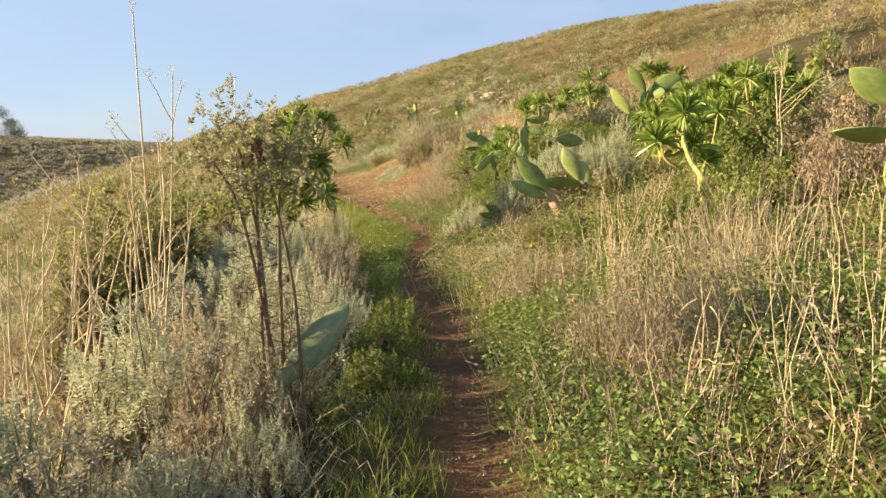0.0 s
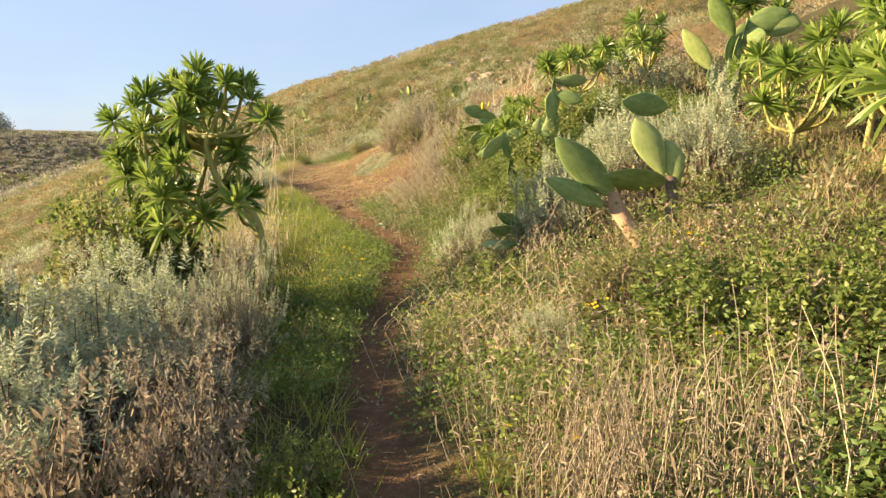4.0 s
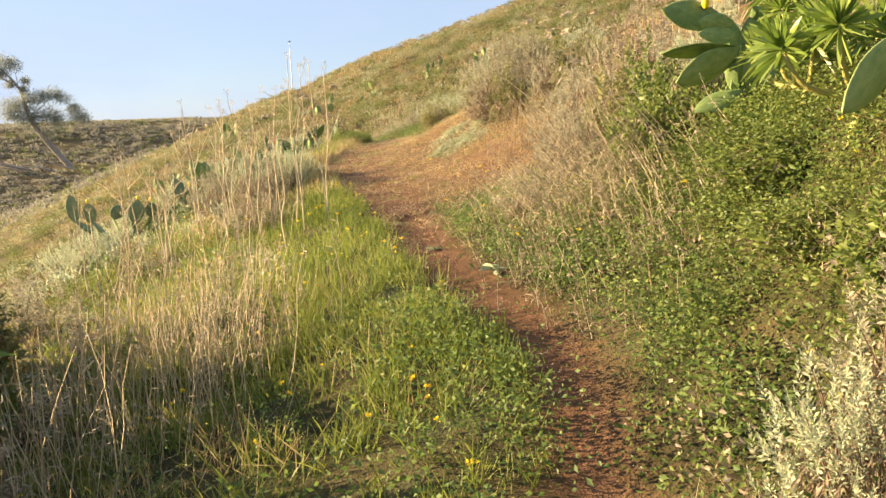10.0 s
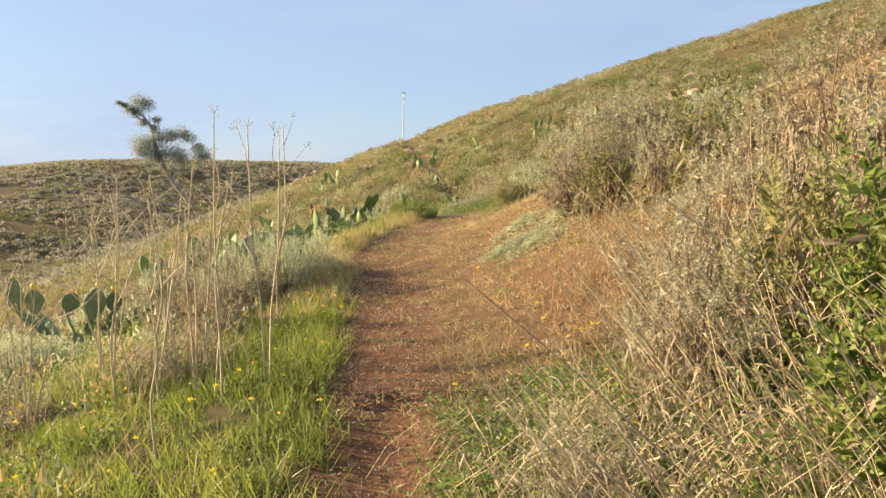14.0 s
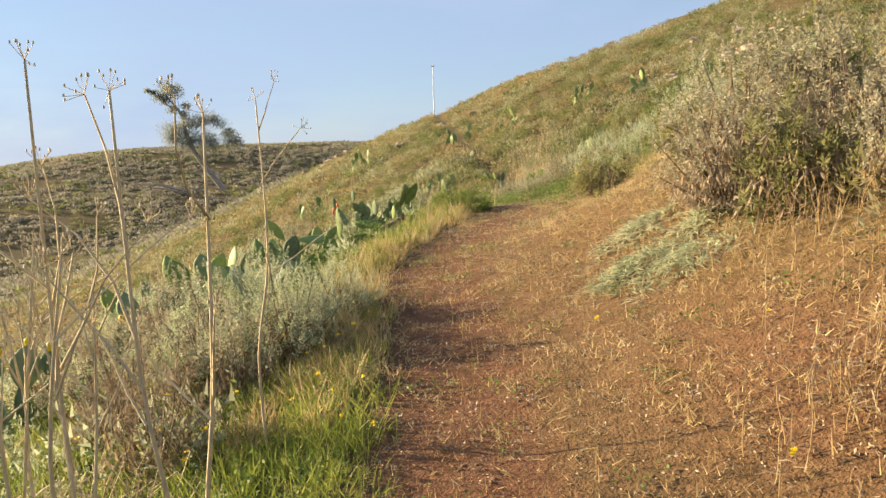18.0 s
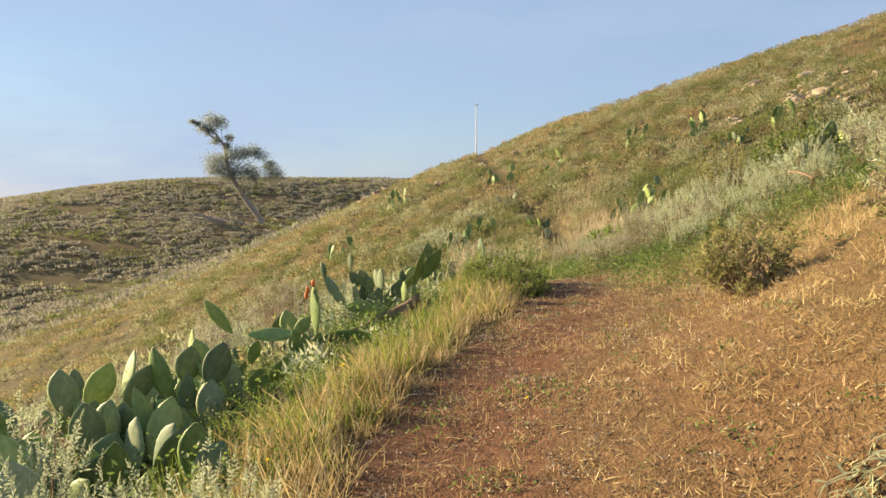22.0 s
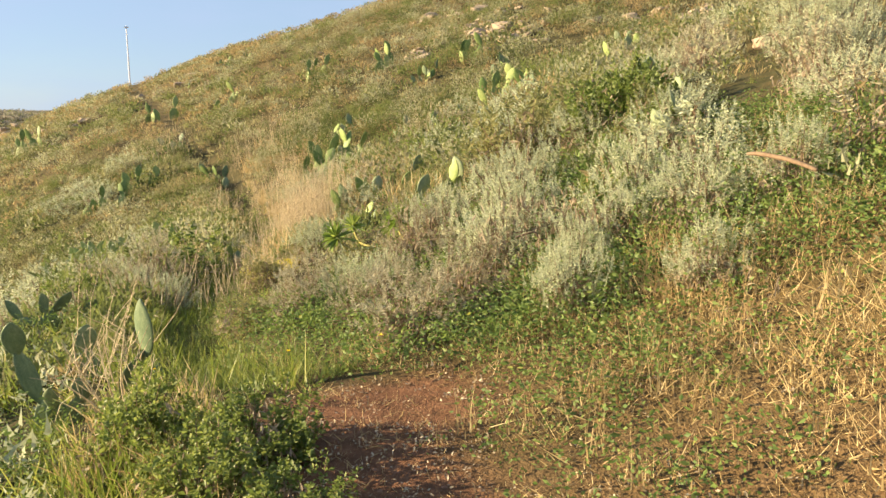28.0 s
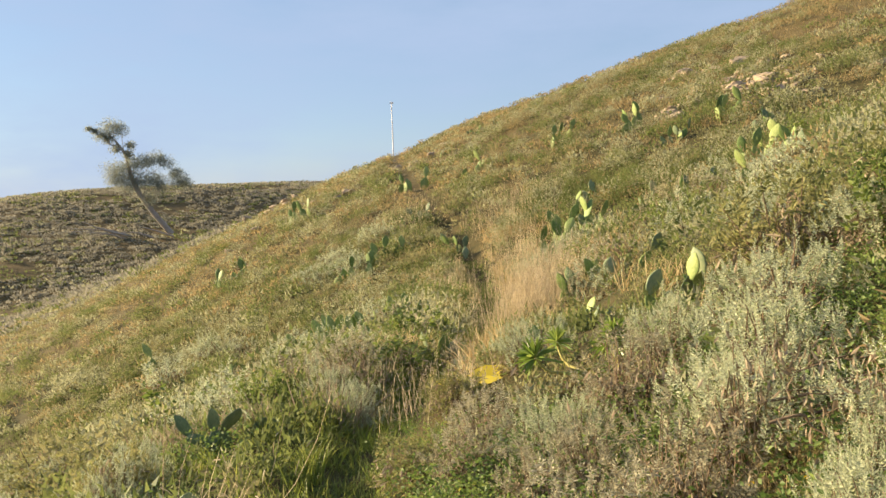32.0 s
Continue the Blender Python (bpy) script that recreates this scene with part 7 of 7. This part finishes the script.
for b, (where, clumps, tufts, xs, ys, inner, outer, size) in enumerate(BANDS):
    area = (xs[1] - xs[0]) * (ys[1] - ys[0])
    density = (1.1, 0.95, 0.5)[b]
    ring = lambda x, y, u: (from_path(x, y) > inner) * (from_path(x, y) <= outer) * ((u > 2.3) | (u < -1.4) | ((y > 32) & (np.abs(u) > 0.55)))  # noqa: E731
    for n, (mat, colour, share, seed) in enumerate(GROWTH):
        strew("slope_scrub", colour + " scrub on the " + where + " slopes", "scrub", mat, clumps,
              places(sow, int(area * density * share), xs, ys, lambda x, y, u: ring(x, y, u) * (1 - 0.7 * (mat is M_DRAB_TAN) * (y > 33) * (y < 50) * (u < 2)) * np.clip(1.7 * patchy(x, y, (5, 9, 20)[b], seed) ** 1.5 * (0.3 + 0.7 * patchy(x, y, (1.7, 3, 6)[b], seed + 9)), 0, 1)), size, 20 + 6 * b + n)
    strew("slope_grass", "straw-coloured grass on the " + where + " slopes", "grass", M_STRAW if b == 0 else M_DRAB_TAN, tufts,
          places(sow, int(area * (1.3, 1.0, 0.75)[b]), xs, ys, lambda x, y, u: ring(x, y, u) * (1 - 0.9 * band(x, y)) * (1 - 0.65 * (y > 33) * (y < 52) * (u < 2)) * (0.15 + 0.85 * patchy(x, y, (4, 8, 22)[b], 65))), (0.7, 1.6), 24 + 6 * b)
    strew("slope_grass", "greenish grass on the " + where + " slopes", "grass", M_GRASS if b == 0 else M_DRAB_OLIVE, tufts,
          places(sow, int(area * (1.6, 1.3, 0.8)[b]), xs, ys, lambda x, y, u: ring(x, y, u) * (1 - 0.8 * band(x, y)) * patchy(x, y, (4, 8, 22)[b], 66)), (0.6, 1.3), 25 + 6 * b)

for n, (mat, label, share, size, seed) in enumerate([(M_DRAB_GREY, "silver scrub filling the hollow", 0.3, (0.8, 1.5), 161), (M_DRAB_OLIVE, "olive scrub filling the hollow", 0.8, (0.8, 1.5), 162), (M_DRAB_GREEN, "dark green scrub in the hollow", 0.7, (0.8, 1.5), 163)]):
    strew("hollow_scrub", label, "scrub", mat, NEAR_CLUMPS, places(sow, 1000, (-5, 11), (33, 58), lambda x, y, u: (np.abs(u) > 0.7) * open_view(x, y) * share * patchy(x, y, 4, seed)), size, 50 + n)
strew("hollow_grass", "long dry grass in the hollow", "grass", M_STRAW, TALL_TUFTS, places(sow, 2600, (-4, 13), (38, 66), lambda x, y, u: np.exp(-((u - 0.5) / 2.5) ** 2) * (np.abs(u) > 0.5) * patchy(x, y, 3, 168)), (1.0, 2.0), 56)
# Most of this scrub wears the material paled to stand in for haze.
for n, (mat, colour, count, seed) in enumerate([(M_DRAB_GREY, "grey", 800, 71), (M_HAZED_HILL, "haze-pale grey", 8500, 72), (M_DRAB_GREEN, "dark green", 2600, 74)]):
    strew("far_hill_growth", "distant " + colour + " scrub across the valley", "scrub", mat, HILL_CLUMPS, places(sow, count * 4, (-230, 60), (115, 340), lambda x, y, u: (x < -18) * 0.9 * patchy(x, y, 30, seed + 3) ** (0.3 if mat is M_HAZED_HILL else 1)), (1.5, 3.2), 40 + n)
strew("slope_scrub", "pale silver scrub below the footpath", "scrub", M_SILVER, NEAR_CLUMPS, places(sow, 5200, (-11, 3.5), (15, 52), lambda x, y, u: (u < -1.3) * ((y > 21.5) | (u < -4)) * (1 - 0.5 * (y > 24) * (y < 29) * (u > -4.5)) * np.clip(np.exp((u + 1.3) / 7), 0, 1) * patchy(x, y, 3, 261) * (0.8 - 0.7 * (y > 33))), (0.6, 1.5), 61)
strew("slope_weeds", "yellow-green weeds below the footpath", "weeds", M_WEED, BIG_HERBS, places(sow, 2600, (-6, 3.5), (15, 46), lambda x, y, u: (u < -1.1) * np.exp((u + 1.1) / 4) * patchy(x, y, 2.5, 262)), (0.7, 1.5), 62)
strew("shade_weeds", "tall leafy weeds in the shade of the kleinia", "weeds", M_WEED, BIG_HERBS, places(sow, 1500, (0.4, 3.4), (8.5, 15), lambda x, y, u: (u < -0.22) * np.exp((u + 0.22) / 0.9) * np.clip(1.6 * patchy(x, y, 1.1, 301) - 0.2, 0.1, 1)), (0.6, 1.2), 63)

# rounded bushes that stand out on the slopes
MOUNDS = [clump(s, 0.5, 0.5, 220, 0.06, 0.42) for s in (91, 92, 93)]
for n, (mat, colour, count, seed) in enumerate([(M_DRAB_GREY, "silver-grey", 2200, 291), (M_DRAB_GREEN, "dark green", 2600, 292), (M_DRAB_OLIVE, "olive-green", 900, 293), (M_DRAB_TAN, "withered brown", 450, 294)]):
    strew("slope_bushes", "rounded " + colour + " bushes dotted over the slopes", "scrub", mat, MOUNDS,
          places(sow, count, (-22, 34), (31, 100), lambda x, y, u: (from_path(x, y) > 9) * ((np.abs(u) > 1.1) & ((x < 6.2) | (x > 8.8) | (y > 50))) * np.clip(3 * patchy(x, y, 7, seed) - 1.2, 0, 1) * (1.15 - 0.4 * (y > 70))), (1.0, 2.6), 90 + n)
strew("broad_weeds", "dense leafy green growth high on the bank", "weeds", M_BUSH, BIG_HERBS, places(sow, 7000, (3.9, 6.6), (11.5, 16.5), lambda x, y, u: sig((u - 1.1) / 0.12) * np.clip(0.25 + 1.2 * patchy(x, y, 0.9, 302), 0, 1)), (0.4, 0.95), 97)
strew("dead_weeds", "brown dead weeds standing in the hollow", "weeds", M_TAN, TALL_TUFTS, places(sow, 1500, (-4, 4.6), (36.5, 45), lambda x, y, u: (u < -0.5) * np.clip(1.6 * patchy(x, y, 2.2, 311) - 0.3, 0, 1)), (0.9, 1.7), 98)
strew("low_weeds", "green weeds along the foot of the bank", "weeds", M_WEED, BIG_HERBS + HERBS, places(sow, 1500, (3.8, 5.4), (13.5, 18.5), lambda x, y, u: sig((u - 0.3) / 0.06) * np.exp(-np.clip(u - 0.9, 0, 9) / 0.5) * np.clip(0.1 + 1.3 * patchy(x, y, 0.7, 312), 0, 1)), (0.4, 0.95), 99)
strew("low_weeds", "green weeds under the prickly pears", "weeds", M_WEED, BIG_HERBS + HERBS, places(sow, 2400, (0.5, 3.2), (25, 32), lambda x, y, u: (u < -0.75) * (0.35 + 0.65 * patchy(x, y, 1.1, 296))), (0.4, 0.85), 96)


strew("slope_scrub", "belt of dense dark green scrub across the slope", "scrub", M_DRAB_GREEN, MOUNDS, places(sow, 2600, (6, 24), (50, 74), lambda x, y, u: band(x, y)), (0.8, 1.7), 64)
strew("dry_grass", "straw-coloured grass past the clearing", "grass", M_STRAW, DRY_TUFTS, places(sow, 2300, (4.2, 10), (26, 32.5), lambda x, y, u: sig((u - 0.9) / 0.3) * off_path(x, y) * (0.35 + 0.65 * patchy(x, y, 1.6, 265)) * sig((y - 28.7 + (u - 1.5) * 0.9) / 0.4)), (0.7, 1.3), 65)
strew("low_weeds", "lush green weeds at the foot of silver shrubs", "weeds", M_WEED, BIG_HERBS + HERBS, places(sow, 3200, (4.0, 9), (29, 34.5), lambda x, y, u: sig((u - 0.35) / 0.15) * sig((y - 30.6 + (u - 1.0) * 0.5) / 0.3) * off_path(x, y) * (0.35 + 0.65 * patchy(x, y, 1.4, 266))), (0.7, 1.3), 66)
# Bush leaf colour darkens this grass in place of the groove's shade.
strew("green_grass", "grass in the old path's groove, darkened to stand for shade", "grass", M_BUSH, GROOVE_TUFTS, places(sow, 6500, (2.5, 9), (31.4, 62), lambda x, y, u: np.exp(-((u + 0.1) / 0.5) ** 2) * off_path(x, y)), (0.4, 0.8), 67)
strew("green_grass", "tall yellow-green grass at the drop beside the clearing", "grass", M_GRASS, TALL_TUFTS, places(sow, 1100, (0.8, 3.4), (24, 31), lambda x, y, u: np.exp(-((u + 1.05) / 0.4) ** 2) * (u < -0.55)), (0.45, 0.9), 68)
strew("low_weeds", "fresh green weeds between dry stalks", "weeds", M_WEED, BIG_HERBS, places(sow, 1000, (1.0, 4.2), (1.2, 6.5), lambda x, y, u: (u > 0.3) * (0.3 + 0.7 * patchy(x, y, 1.1, 269))), (0.7, 1.4), 69)
strew("hollow_scrub", "low dark green scrub along the hollow", "scrub", M_DRAB_GREEN, MID_CLUMPS, places(sow, 3600, (-5, 5.5), (33, 50), lambda x, y, u: (u < -0.6) * open_view(x, y) * np.clip(1.3 * patchy(x, y, 2.6, 271), 0, 1)), (0.8, 1.5), 71)
strew("hollow_scrub", "low grey scrub along the hollow", "scrub", M_SILVER, MID_CLUMPS, places(sow, 900, (-5, 5.5), (33, 50), lambda x, y, u: (u < -0.6) * open_view(x, y) * 0.2 * patchy(x, y, 2.6, 272)), (0.8, 1.4), 72)
strew("dry_grass", "yellowed grass at the lip of the clearing", "grass", M_STRAW, TALL_TUFTS, places(sow, 1300, (0.8, 3.4), (22, 31), lambda x, y, u: np.exp(-((u + 0.75) / 0.3) ** 2)), (0.4, 0.75), 73)
for n, (mat, colour, count, seed) in enumerate([(M_DRAB_OLIVE, "olive", 3600, 281), (M_DRAB_GREEN, "dark green", 6200, 282), (M_DRAB_GREY, "grey", 3200, 283)]):
    strew("hollow_scrub", "knee-high " + colour + " scrub beyond the hollow", "scrub", mat, MID_CLUMPS, places(sow, count, (-14, 7), (38, 76), lambda x, y, u: (np.abs(u) > 0.6) * np.clip(1.4 * patchy(x, y, 4, seed) - 0.2, 0, 1)), (0.7, 1.5), 80 + n)
